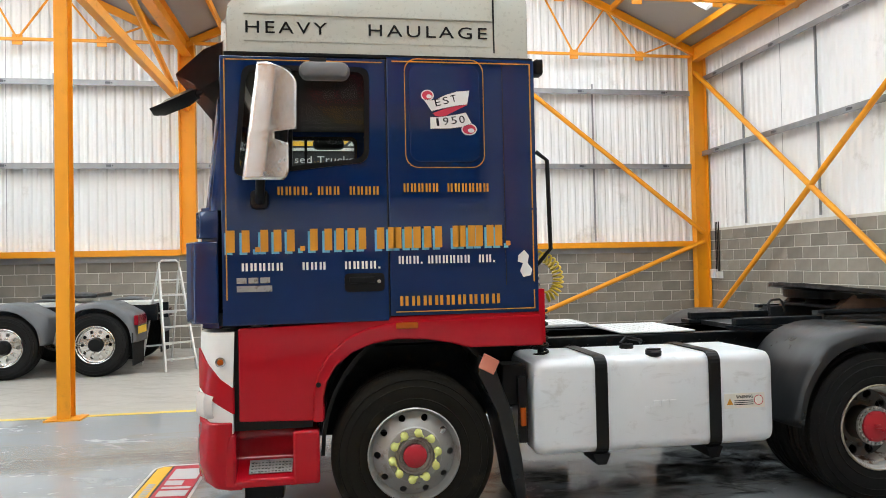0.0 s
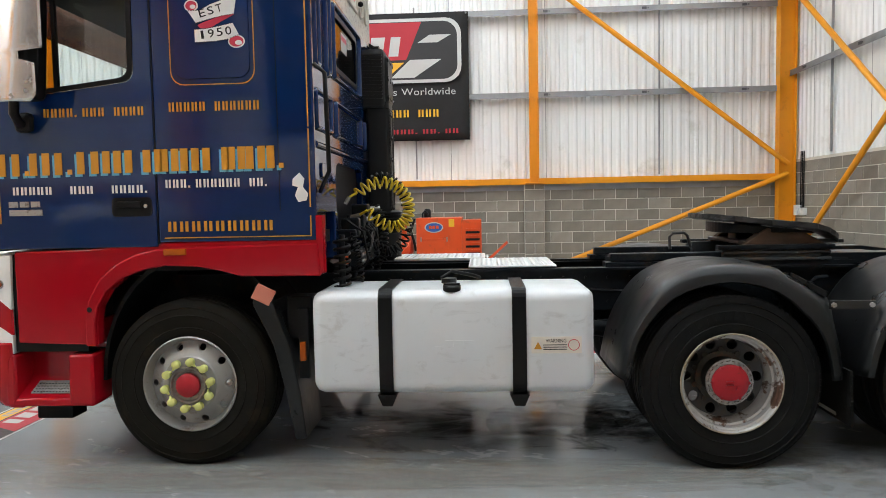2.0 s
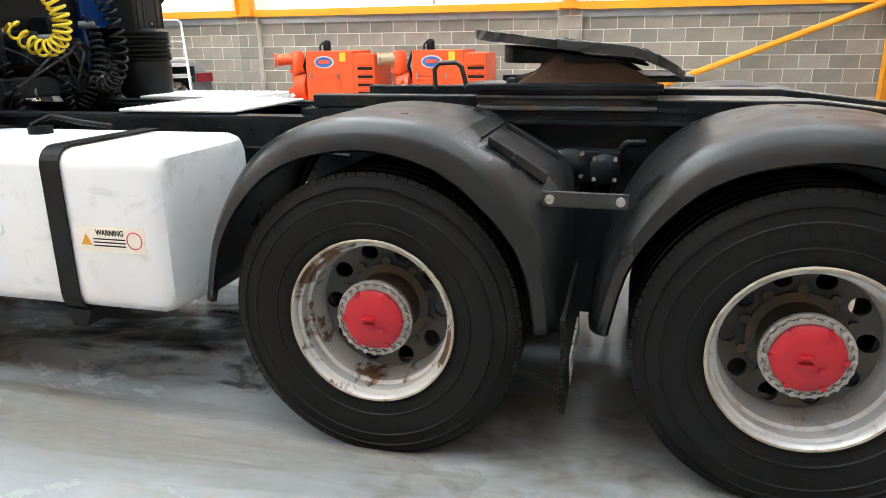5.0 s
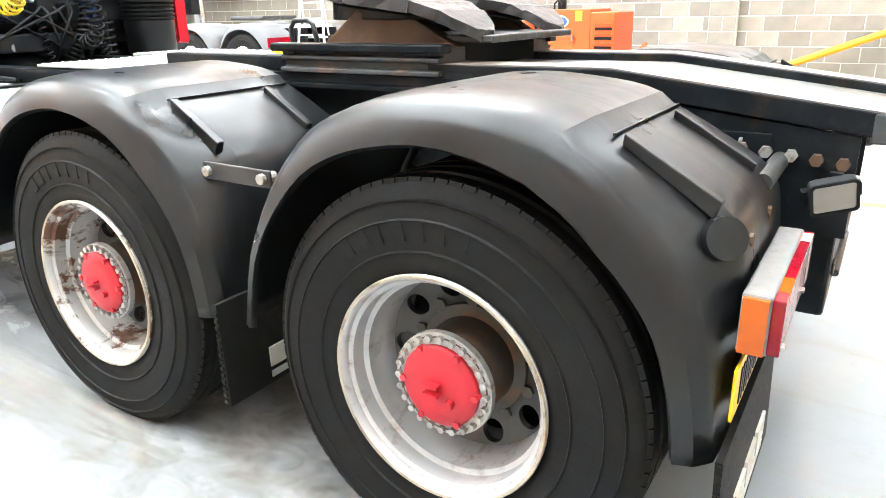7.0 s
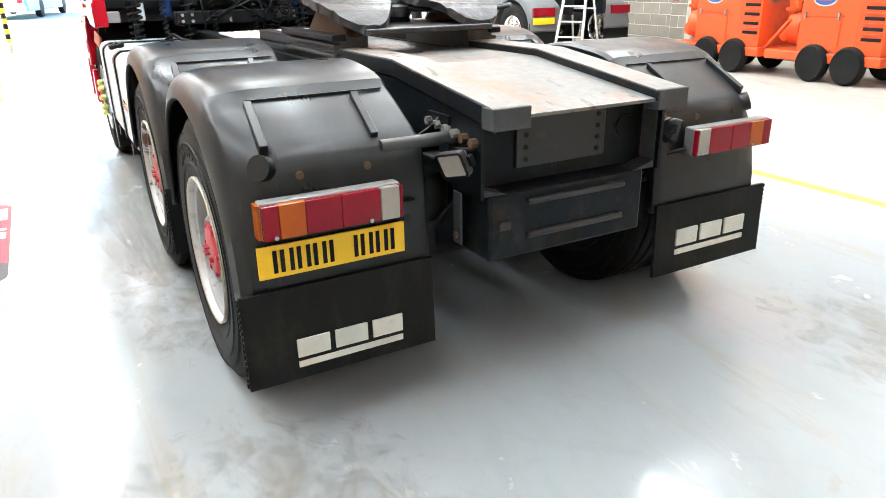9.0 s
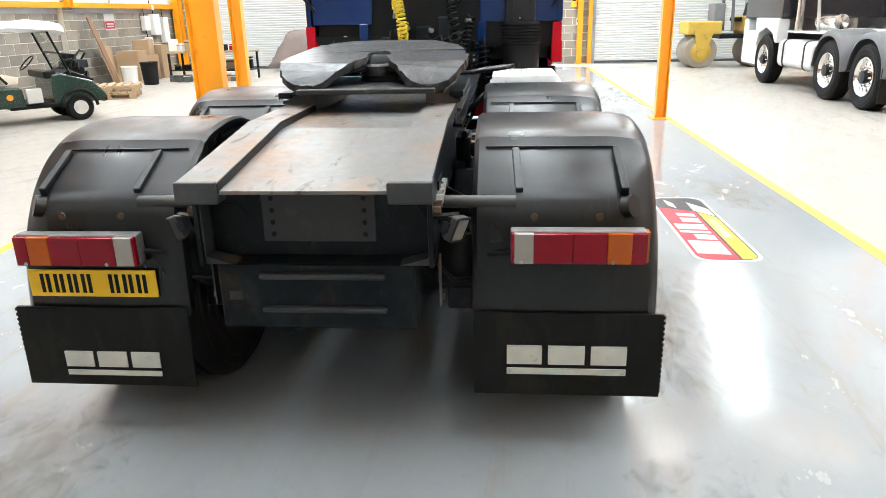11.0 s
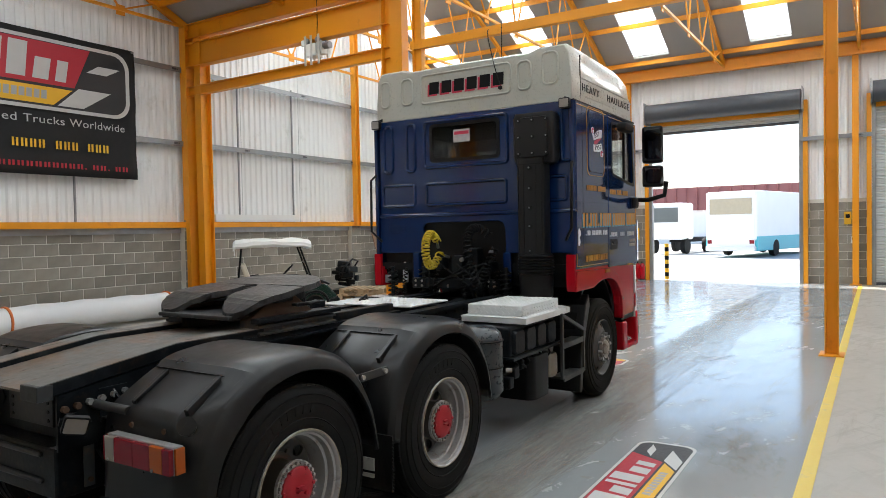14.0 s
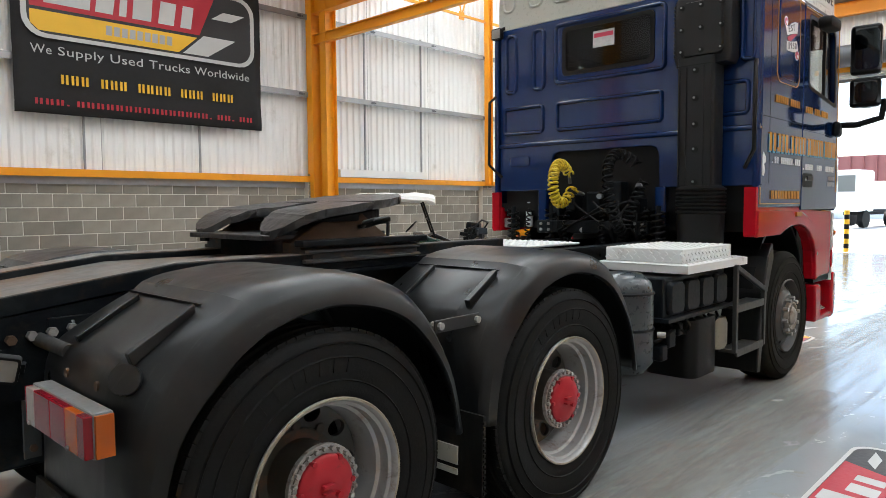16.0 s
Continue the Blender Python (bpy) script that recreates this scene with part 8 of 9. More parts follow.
pump(0.50, 8.80, "orange enclosed water pump with open brass outlet", True)


# ---- stepladder ----
ALU = mat("aluminium", (0.62, 0.62, 0.60), 0.4, 0.5, vary=0.1, scale=12)


def stepladder(at, turn, h, label):
    d = thing("step_ladder", label, "ladder", at, turn)
    for s in (-1, 1):
        part("stile", bar(bmesh.new(), (s * 0.27, 0, 0), (s * 0.18, 0.55, h), 0.03, 0.07, up=(0, 1, 0)), ALU, d)
        part("back_leg", bar(bmesh.new(), (s * 0.27, 1.25, 0), (s * 0.18, 0.60, h - 0.05), 0.025, 0.05, up=(0, 1, 0)), ALU, d)
    for k in range(6):
        t = (k + 0.7) / 6.5
        part("tread", bx(-0.27 + 0.09 * t, 0.27 - 0.09 * t, 0.55 * t - 0.04, 0.55 * t + 0.06, h * t, h * t + 0.025), ALU, d)
    for k in range(2):
        z = 0.35 + 0.6 * k
        part("back_bar", bar(bmesh.new(), (-0.25, 1.25 - 0.65 * z / h, z), (0.25, 1.25 - 0.65 * z / h, z), 0.02, 0.03), ALU, d)
    part("top_hoop", tube(bmesh.new(), [(-0.18, 0.55, h - 0.02), (-0.17, 0.56, h + 0.10), (-0.12, 0.56, h + 0.14), (0.12, 0.56, h + 0.14), (0.17, 0.56, h + 0.10), (0.18, 0.55, h - 0.02)], 0.018), ALU, d, smooth=60)


stepladder((-3.1, 6.85, 0), 32, 1.75, "white aluminium stepladder standing open on the concrete")

# ---- the parked tractor unit ----
DARKCAB = mat("black_cab_paint", (0.012, 0.012, 0.016), 0.2, vary=0.1, scale=2, coat=0.3)
SKIRT = mat("white_skirt_paint", (0.66, 0.68, 0.70), 0.32, vary=0.05, scale=2)
GUARD2 = mat("grey_mudguard", (0.10, 0.105, 0.11), 0.5, vary=0.15, scale=4)
other = thing("parked_tractor_unit", "black tractor unit with white skirts and chromed wheels", "truck", (-9.0, 7.75, 0))


def simple_wheel(host, x, s, chrome):
    w = new("wheel")
    w.parent = host
    w.matrix_basis = pose(x, 0, 0.52, 0, 0, 0 if s < 0 else 180)
    y = -1.24
    part("tyre", tyre_mesh(y, y + 0.31), RUBBER, w, smooth=35)
    part("rim", lathe(bmesh.new(), [(0.308, y + 0.02), (0.312, y + 0.008), (0.303, y + 0.002), (0.29, y + 0.012), (0.28, y + 0.05), (0.262, y + 0.075), (0.262, y + 0.25), (0.30, y + 0.30)], (0, 0, 0), "y", 40, caps=False), chrome, w, smooth=40)
    part("wheel_disc", disc_with_holes(y + 0.05, 0.12, 0.27, 0.215, 0.03, 0.02), chrome, w, smooth=30)
    part("hub", lathe(bmesh.new(), [(0.13, y + 0.06), (0.11, y + 0.02), (0.10, y - 0.02), (0.0, y - 0.03)], (0, 0, 0), "y", 24), BLACK, w, smooth=40)
    for k in range(10):
        a = 2 * math.pi * k / 10
        part("wheel_nut", cyl(bmesh.new(), (0.155 * math.cos(a), y + 0.05, 0.155 * math.sin(a)), (0.155 * math.cos(a), y + 0.01, 0.155 * math.sin(a)), 0.017, n=6), chrome, w)


for x in (0.0, 3.22, 4.62):
    for s in (-1, 1):
        simple_wheel(other, x, s, CHROME)
for s in (-1, 1):
    part("chassis_rail", bx(-0.9, 5.4, s * 0.4 - 0.04, s * 0.4 + 0.04, 0.84, 1.12), CHASSIS, other)
    part("side_tank", tank_loft(0.72, 2.45, min(s * 0.62, s * 1.2), max(s * 0.62, s * 1.2), 0.42, 0.98, 0.12), ALU, other, "silver side tank", smooth=40)
    for x in (1.05, 2.1):
        part("tank_strap", plate_hole(bmesh.new(), round_rect(0.60, 0.58, 0.125, 5, s * 0.91, 0.70), round_rect(0.585, 0.565, 0.12, 5, s * 0.91, 0.70), "x", x - 0.03, x + 0.03), BLACK, other)
    part("step_unit", bx(-1.45, -0.62, min(s * 0.9, s * 1.2), max(s * 0.9, s * 1.2), 0.36, 1.1), SKIRT, other, bevel=0.04)
    part("front_arch", prism(bmesh.new(), [(-0.64, 0.80), (-0.66, 1.40), (0.72, 1.40), (0.66, 0.9), (0.58, 0.9), (0.42, 1.08), (0.0, 1.20), (-0.42, 1.08), (-0.56, 0.8)], "y", s * 1.0, s * 1.24), SKIRT, other, bevel=0.02)
    for x in (3.22, 4.62):
        part("mudguard", mudguard(x, s), GUARD2, other, "grey moulded mudguard", smooth=50, thick=0.008)
    part("tail_lamp", bx(5.22, 5.28, s * 0.95 - 0.25, s * 0.95 + 0.25, 0.82, 0.98), LENS_R, other, bevel=0.006)
    part("mud_flap", bx(5.20, 5.215, min(s * 0.6, s * 1.25), max(s * 0.6, s * 1.25), 0.16, 0.70), RUBBER, other)
    part("side_window", bx(-1.15, -0.35, min(s * 1.222, s * 1.228), max(s * 1.222, s * 1.228), 2.2, 2.95), DARKGLASS, other)
    part("air_stack", cyl(bmesh.new(), (1.05, s * 0.95, 1.1), (1.05, s * 0.95, 3.3), 0.075, n=18), CHROME, other, "polished exhaust stack", smooth=40)
    part("cab_stripe", bx(-0.6, 0.8, min(s * 1.222, s * 1.227), max(s * 1.222, s * 1.227), 1.95, 2.15), RED, other, "red stripe")
part("number_plate", bx(5.285, 5.29, -1.22, -0.72, 0.68, 0.80), PLATE_Y, other)
part("cab_body", loft(bmesh.new(), [[Vector((x, y, z)) for y, z in ((-1.22, 1.38), (1.22, 1.38), (1.22, 3.0), (1.15, top), (-1.15, top), (-1.22, 3.0))] for x, top in ((-1.5, 3.0), (-1.42, 3.2), (-1.0, 3.75), (0.82, 3.8))]), DARKCAB, other, "black cab with high roof", bevel=0.03)
part("bumper", bx(-1.55, -1.3, -1.22, 1.22, 0.35, 1.38), SKIRT, other, bevel=0.05)
part("deck", bx(0.9, 5.3, -0.44, 0.44, 1.12, 1.17), CHEQUER, other)
part("fifth_wheel_plate", bx(3.5, 4.4, -0.45, 0.45, 1.26, 1.34), GREASE, other, bevel=0.03)
part("catwalk_plate", bx(0.9, 2.4, -1.1, 1.1, 1.12, 1.15), CHEQUER, other)
part("air_tank", lathe(bmesh.new(), [(0.0, 1.5), (0.14, 1.52), (0.15, 1.6), (0.15, 2.3), (0.14, 2.38), (0.0, 2.4)], (0, -0.7, 1.34), "x", 20), CHROME, other, smooth=40)
part("stand_post", cyl(bmesh.new(), (1.9, -0.9, 1.15), (1.75, -0.9, 1.75), 0.03), BOLT, other)

# ---- yellow tandem roller ----
YMACH = mat("yellow_machine_paint", (0.50, 0.34, 0.05), 0.5, vary=0.18, scale=4, dirt=(0.2, 0.14, 0.06), dirt_amt=0.2, dirt_scale=5)
DRUM = mat("worn_drum_steel", (0.30, 0.27, 0.22), 0.55, 0.4, vary=0.2, scale=5)
rl = thing("road_roller", "yellow tandem road roller with grey roll bar", "road roller", (-13.9, 7.1, 0))
for y in (-0.78, 0.85):
    d = part("drum", lathe(bmesh.new(), [(0.30, -0.52), (0.44, -0.52), (0.45, -0.50), (0.45, 0.50), (0.44, 0.52), (0.30, 0.52)], (0, y, 0.45), "x", 40), DRUM, rl, "worn steel roller drum", smooth=40)
    for sx in (-0.54, 0.54):
        part("drum_hub", lathe(bmesh.new(), [(0.30, -0.03), (0.24, 0.02 if sx > 0 else -0.05), (0.12, 0.05 if sx > 0 else -0.08), (0.0, 0.05 if sx > 0 else -0.08)], (sx, y, 0.45), "x", 24), YMACH, d, smooth=40)
        part("fork", prism(bmesh.new(), [(y - 0.10, 0.35), (y + 0.10, 0.35), (y + 0.30, 1.05), (y - 0.25, 1.05)], "x", sx - 0.03 + 0.05 * (1 if sx > 0 else -1), sx + 0.03 + 0.05 * (1 if sx > 0 else -1)), YMACH, rl)
part("front_hood", bx(-0.55, 0.55, -1.2, -0.25, 0.92, 1.28), YMACH, rl, bevel=0.05)
part("rear_hood", bx(-0.55, 0.55, 0.35, 1.4, 0.92, 1.40), YMACH, rl, bevel=0.05)
part("floor_plate", bx(-0.5, 0.5, -0.3, 0.4, 0.80, 0.92), CHASSIS, rl)
part("seat", loft(bmesh.new(), [[Vector((x, y, z)) for y, z in ((0.15, 1.25), (0.6, 1.25), (0.68, 1.75), (0.58, 1.77), (0.5, 1.38), (0.15, 1.36))] for x in (-0.25, 0.25)]), TRIM, rl, bevel=0.03)
part("console", bx(-0.35, 0.35, -0.45, -0.15, 1.2, 1.75), mat("grey_machine_plastic", (0.16, 0.17, 0.18), 0.5), rl, bevel=0.04)
part("steering_wheel", lathe(bmesh.new(), [(0.19, -0.012), (0.2, 0), (0.19, 0.012), (0.18, 0)], (0, -0.12, 1.85), "z", 20, closed=True), BLACK, rl, smooth=60)
rb = bmesh.new()
tube(rb, [(-0.45, 0.05, 1.0), (-0.45, -0.02, 2.2), (-0.38, -0.10, 2.6), (0.38, -0.10, 2.6), (0.45, -0.02, 2.2), (0.45, 0.05, 1.0)], 0.045, 10)
part("roll_bar", rb, GUARD2, rl, "grey tubular roll bar", smooth=60)

# ---- golf cart ----
GREEN = mat("dark_green_paint", (0.010, 0.035, 0.026), 0.25, vary=0.1, scale=3, coat=0.4)
CANOPY = mat("white_canopy", (0.76, 0.76, 0.74), 0.5, vary=0.05, scale=4)
SEATC = mat("cream_vinyl", (0.62, 0.56, 0.46), 0.5, vary=0.08, scale=6)
cart = thing("golf_cart", "dark green golf cart with white canopy and cream seats", "golf cart", (-3.22, -8.25, 0), 138)
# local x points forwards
for x in (0.0, 1.68):
    for s in (-1, 1):
        tw = part("wheel", lathe(bmesh.new(), [(0.12, -0.09), (0.20, -0.10), (0.225, -0.06), (0.225, 0.06), (0.20, 0.10), (0.12, 0.09)], (x, s * 0.47, 0.225), "y", 28), RUBBER, cart, smooth=40)
        part("hub_cap", lathe(bmesh.new(), [(0.125, -0.02), (0.12, 0.02), (0.05, 0.03), (0.0, 0.03)] if s > 0 else [(0.125, 0.02), (0.12, -0.02), (0.05, -0.03), (0.0, -0.03)], (x, s * 0.55, 0.225), "y", 18), ALU, tw, smooth=40)
        part("wheel_arch", tube(bmesh.new(), [(x + 0.29 * math.cos(a), s * 0.54, 0.24 + 0.29 * math.sin(a)) for a in (math.pi * i / 10 for i in range(11))], 0.03, 8), BLACK, cart, smooth=60)
part("rear_body", loft(bmesh.new(), [[Vector((x, y, z)) for x, z in ((-0.42, 0.30), (0.85, 0.30), (0.82, 0.62), (-0.15, 0.68), (-0.45, 0.60))] for y in (-0.55, -0.50, 0.50, 0.55)]), GREEN, cart, bevel=0.03)
part("floor_pan", bx(0.6, 1.5, -0.52, 0.52, 0.26, 0.34), BLACK, cart, bevel=0.02)
part("front_body", loft(bmesh.new(), [[Vector((x, y * k, z)) for x, z in ((1.28, 0.32), (2.10, 0.30), (2.16, 0.42), (1.95, 0.66), (1.45, 0.82), (1.30, 0.80))] for y, k in ((-0.55, 0.96), (-0.35, 1.0), (0.35, 1.0), (0.55, 0.96))]), GREEN, cart, bevel=0.03)
part("front_bumper", bx(2.08, 2.2, -0.42, 0.42, 0.28, 0.40), BLACK, cart, bevel=0.03)
for s in (-1, 1):
    part("head_lamp", prism(bmesh.new(), [(1.98, 0.54), (2.08, 0.46), (1.90, 0.64)], "y", s * 0.30, s * 0.48), LENS_W, cart)
    part("canopy_post", tube(bmesh.new(), [(0.06, s * 0.46, 0.68), (0.16, s * 0.48, 1.54)], 0.022), BLACK, cart, smooth=60)
    part("front_post", tube(bmesh.new(), [(1.62, s * 0.47, 0.80), (1.36, s * 0.47, 1.56)], 0.020), BLACK, cart, smooth=60)
    part("arm_rest", tube(bmesh.new(), [(0.26, s * 0.55, 0.66), (0.28, s * 0.56, 0.84), (0.50, s * 0.56, 0.86), (0.62, s * 0.55, 0.70)], 0.022), BLACK, cart, smooth=60)
part("seat", loft(bmesh.new(), [[Vector((x, y, z)) for x, z in ((0.28, 0.66), (0.80, 0.68), (0.82, 0.80), (0.30, 0.79))] for y in (-0.50, 0.50)]), SEATC, cart, bevel=0.03)
part("seat_back", loft(bmesh.new(), [[Vector((x, y, z)) for x, z in ((0.24, 0.80), (0.34, 0.80), (0.22, 1.16), (0.12, 1.15))] for y in (-0.50, 0.50)]), SEATC, cart, bevel=0.03)
random.seed(8)
film = [[Vector((x, y * 0.94, z + dz + random.uniform(-0.02, 0.02))) for y, z in ((-0.58, 1.50), (-0.63, 1.55), (-0.60, 1.62), (-0.42, 1.67), (-0.14, 1.69), (0.14, 1.69), (0.42, 1.67), (0.60, 1.62), (0.63, 1.55), (0.58, 1.50))] for x, dz in ((-0.02, -0.06), (0.03, -0.01), (0.22, 0.0), (0.42, 0.01), (0.62, 0.0), (0.82, 0.01), (1.02, 0.0), (1.24, 0.0), (1.48, -0.01), (1.62, -0.05))]
part("canopy", loft(bmesh.new(), film), CANOPY, cart, "white canopy roof in crumpled film", smooth=25)
part("canopy_film", loft(bmesh.new(), [[Vector((0.0 + dx, y, z)) for y, z in ((-0.57, 1.52), (-0.55, 1.36 - dx), (-0.48, 1.32), (-0.44, 1.52))] for dx in (0.0, 0.02)]), CANOPY, cart, "hanging strip of plastic film")
part("windscreen", prism(bmesh.new(), [(1.62, 0.80), (1.635, 0.80), (1.375, 1.56), (1.36, 1.56)], "y", -0.46, 0.46), GLASS, cart)
part("dashboard", bx(1.2, 1.4, -0.5, 0.5, 0.74, 0.86), BLACK, cart, bevel=0.02)
part("steering_wheel", lathe(bmesh.new(), [(0.16, -0.012), (0.175, 0), (0.16, 0.012), (0.15, 0)], (0, 0, 0), "z", 20, closed=True), BLACK, cart, smooth=60).matrix_basis = pose(1.16, 0.26, 0.98, 0, -45, 0)
part("badge", cyl(bmesh.new(), (0.62, -0.552, 0.48), (0.62, -0.556, 0.48), 0.05, n=16), GOLD, cart)
part("windscreen_bar", bar(bmesh.new(), (1.50, -0.46, 1.15), (1.50, 0.46, 1.15), 0.015, 0.03), BLACK, cart)
part("dark_cowl", loft(bmesh.new(), [[Vector((x, y, z)) for x, z in ((1.50, 0.80), (2.00, 0.64), (2.02, 0.68), (1.62, 0.86))] for y in (-0.44, 0.44)]), BLACK, cart, "black cowl under the windscreen", bevel=0.02)
part("side_box", bx(0.86, 1.10, -0.60, -0.545, 0.36, 0.60), ALU, cart, "pale box on the cart's side", bevel=0.01)

# ---- wrapped roll along the south wall ----
WRAP = mat("white_plastic_wrap", (0.72, 0.73, 0.74), 0.4, vary=0.06, scale=3, bump=0.35, bscale=7)
wr = thing("wrapped_roll", "long white plastic-wrapped roll with orange bands", "roll", (0, -9.45, 0))
sec = []
for k in range(25):
    x = -3.45 + 6.6 * k / 24
    rr_ = 0.265 + 0.012 * math.sin(k * 1.9) if 0 < k < 24 else 0.20
    sec.append([Vector((x, rr_ * math.cos(a) + 0.01 * math.sin(k * 0.8), 0.275 + 0.045 * math.sin(math.pi * k / 24) + rr_ * math.sin(a))) for a in (2 * math.pi * i / 24 for i in range(24))])
part("roll_body", loft(bmesh.new(), sec), WRAP, wr, smooth=50)
for x in (-2.35, 0.95):
    part("strap", lathe(bmesh.new(), [(0.281, x - 0.02), (0.285, x - 0.015), (0.285, x + 0.015), (0.281, x + 0.02)], (0, 0, 0.315), "x", 28), mat("orange_strap", (0.62, 0.14, 0.02), 0.5), wr, "orange strap", smooth=40)

# ---- clutter by the south wall ----
WOOD = mat("raw_pine", (0.42, 0.30, 0.18), 0.7, vary=0.2, scale=6, bump=0.15, bscale=30)
CARD = mat("brown_cardboard", (0.36, 0.25, 0.15), 0.8, vary=0.1, scale=3)


def pallet(at, turn):
    p = thing("pallet", "bare pine pallet lying on the floor", "pallet", at, turn, group="pallets by the wall")
    for k in range(7):
        part("top_board", bx(0.0, 1.0, k * 0.183, k * 0.183 + 0.10, 0.122, 0.144), WOOD, p)
    for x in (0.0, 0.45, 0.9):
        part("bearer", bx(x, x + 0.1, 0, 1.2, 0.10, 0.122), WOOD, p)
        part("bottom_board", bx(x, x + 0.1, 0, 1.2, 0.0, 0.02), WOOD, p)
        for y in (0.0, 0.53, 1.06):
            part("pallet_block", bx(x, x + 0.1, y, y + 0.14, 0.02, 0.10), WOOD, p)


pallet((-7.9, -8.9, 0), 20)
pallet((-7.9, -8.88, 0.146), 22)


def carton(at, size, turn, label="closed brown cardboard box"):
    c = thing("carton", label, "box", at, turn)
    a, b, h = size
    part("box_body", bx(-a / 2, a / 2, -b / 2, b / 2, 0, h), CARD, c, bevel=0.006)
    part("box_flap", bar(bmesh.new(), (-a / 2, -0.01, h + 0.003), (a / 2, -0.01, h + 0.003), b * 0.98, 0.004), CARD, c)
    part("tape", bx(-a / 2 - 0.002, a / 2 + 0.002, -0.03, 0.03, h + 0.005, h + 0.007), SEATC, c)


carton((-11.5, -9.6, 0), (0.7, 0.6, 0.85), 8)
carton((-12.3, -9.65, 0), (0.6, 0.55, 0.7), -6)
carton((-12.35, -9.65, 0.71), (0.5, 0.45, 0.4), 12)
carton((-13.0, -9.6, 0), (0.5, 0.5, 0.95), 4)
bo = thing("wooden_board", "brown wooden board leaning on the block wall", "board", (-10.55, -9.55, 0), -6)
part("plank", bar(bmesh.new(), (0, 0.0, 0.0), (0.05, -0.55, 1.75), 0.16, 0.03, up=(0, 1, 0.3)), mat("brown_wood", (0.22, 0.12, 0.07), 0.7, vary=0.2, scale=5), bo)
bo = thing("sheet_board", "pale chipboard sheet leaning on the wall", "board", (-11.0, -9.75, 0), 3)
part("sheet", bar(bmesh.new(), (0, 0, 0), (0.0, -0.32, 1.0), 0.6, 0.02, up=(0, 1, 0.3)), CARD, bo)
for k, (x, y, r, h, m, lab) in enumerate(((-10.35, -9.1, 0.2, 0.5, CANOPY, "white plastic drum by the bench"), (-10.75, -8.75, 0.22, 0.58, TRIM, "black plastic bin by the bench"))):
    c = thing("drum_bin", lab, "bin", (x, y, 0))
    part("bin_body", lathe(bmesh.new(), [(r * 0.85, 0.0), (r, h * 0.95), (r * 1.04, h), (r * 0.9, h)], (0, 0, 0), "z", 24), m, c, smooth=40)
    part("bin_rim", lathe(bmesh.new(), [(r * 1.0, h - 0.03), (r * 1.06, h - 0.02), (r * 1.06, h + 0.005), (r * 1.0, h + 0.01)], (0, 0, 0), "z", 24, closed=True), m, c, smooth=40)
wb_ = thing("work_bench", "cluttered wooden work bench on steel legs", "bench", (-12.2, -7.55, 0), 84)
part("bench_top", bx(-1.25, 1.25, -0.4, 0.4, 0.74, 0.79), WOOD, wb_, bevel=0.005)
part("shelf", bx(-1.2, 1.2, -0.36, 0.36, 0.25, 0.28), CHASSIS, wb_)
for x in (-1.2, 1.15):
    for y in (-0.37, 0.33):
        part("leg", bx(x, x + 0.05, y, y + 0.05, 0, 0.74), CHASSIS, wb_)
BLUEBOX = mat("blue_plastic_box", (0.04, 0.10, 0.22), 0.5, vary=0.15, scale=6)
random.seed(5)
for k in range(26):
    place = k % 3
    x, y = -12.2 + random.uniform(-0.25, 0.25), -8.65 + 0.085 * k
    z = (0.792, 0.282, 0.0)[place]
    if place == 2:
        x = -11.55 + random.uniform(-0.1, 0.25)
    w, d, h = random.uniform(0.12, 0.26), random.uniform(0.12, 0.26), random.uniform(0.10, 0.34)
    c = thing("tool_box", ("small tool case on the bench", "parts tin on the shelf below the bench", "parts box on the floor before the bench")[place], "box", (x, y, z), random.uniform(-30, 30))
    m = random.choice((CANOPY, TRIM, TRIM, CHASSIS, RED, CARD, GUARD2, BLUEBOX))
    part("case", bx(-w / 2, w / 2, -d / 2, d / 2, 0, h), m, c, bevel=0.012)
    part("lid", bx(-w / 2 - 0.004, w / 2 + 0.004, -d / 2 - 0.004, d / 2 + 0.004, h * 0.78, h * 0.84), random.choice((TRIM, CANOPY)), c, bevel=0.002)
for k, (x, z0, w, h) in enumerate(((-13.75, 1.35, 0.30, 0.42), (-13.8, 0.85, 0.24, 0.30), (-14.35, 1.2, 0.42, 0.62), (-14.95, 0.95, 0.34, 0.78), (-14.2, 1.95, 0.12, 0.14))):
    c = thing("electrical_box", "white electrical box on the block wall", "electrical box", (x, YS + 0.04, z0), 180, group="electrical boxes on the wall")
    part("case", bx(-w / 2, w / 2, -0.16, 0.0, 0, h), CANOPY, c, bevel=0.012)
    part("cover_screw", cyl(bmesh.new(), (-w / 2 + 0.03, -0.165, h - 0.03), (-w / 2 + 0.03, -0.155, h - 0.03), 0.008, n=8), BOLT, c)
    part("cable", tube(bmesh.new(), [(0.0, -0.06, h), (0.0, -0.04, h + 0.15), (0.02 * k, -0.03, h + 0.3)], 0.012, 6), TRIM, c, smooth=60)
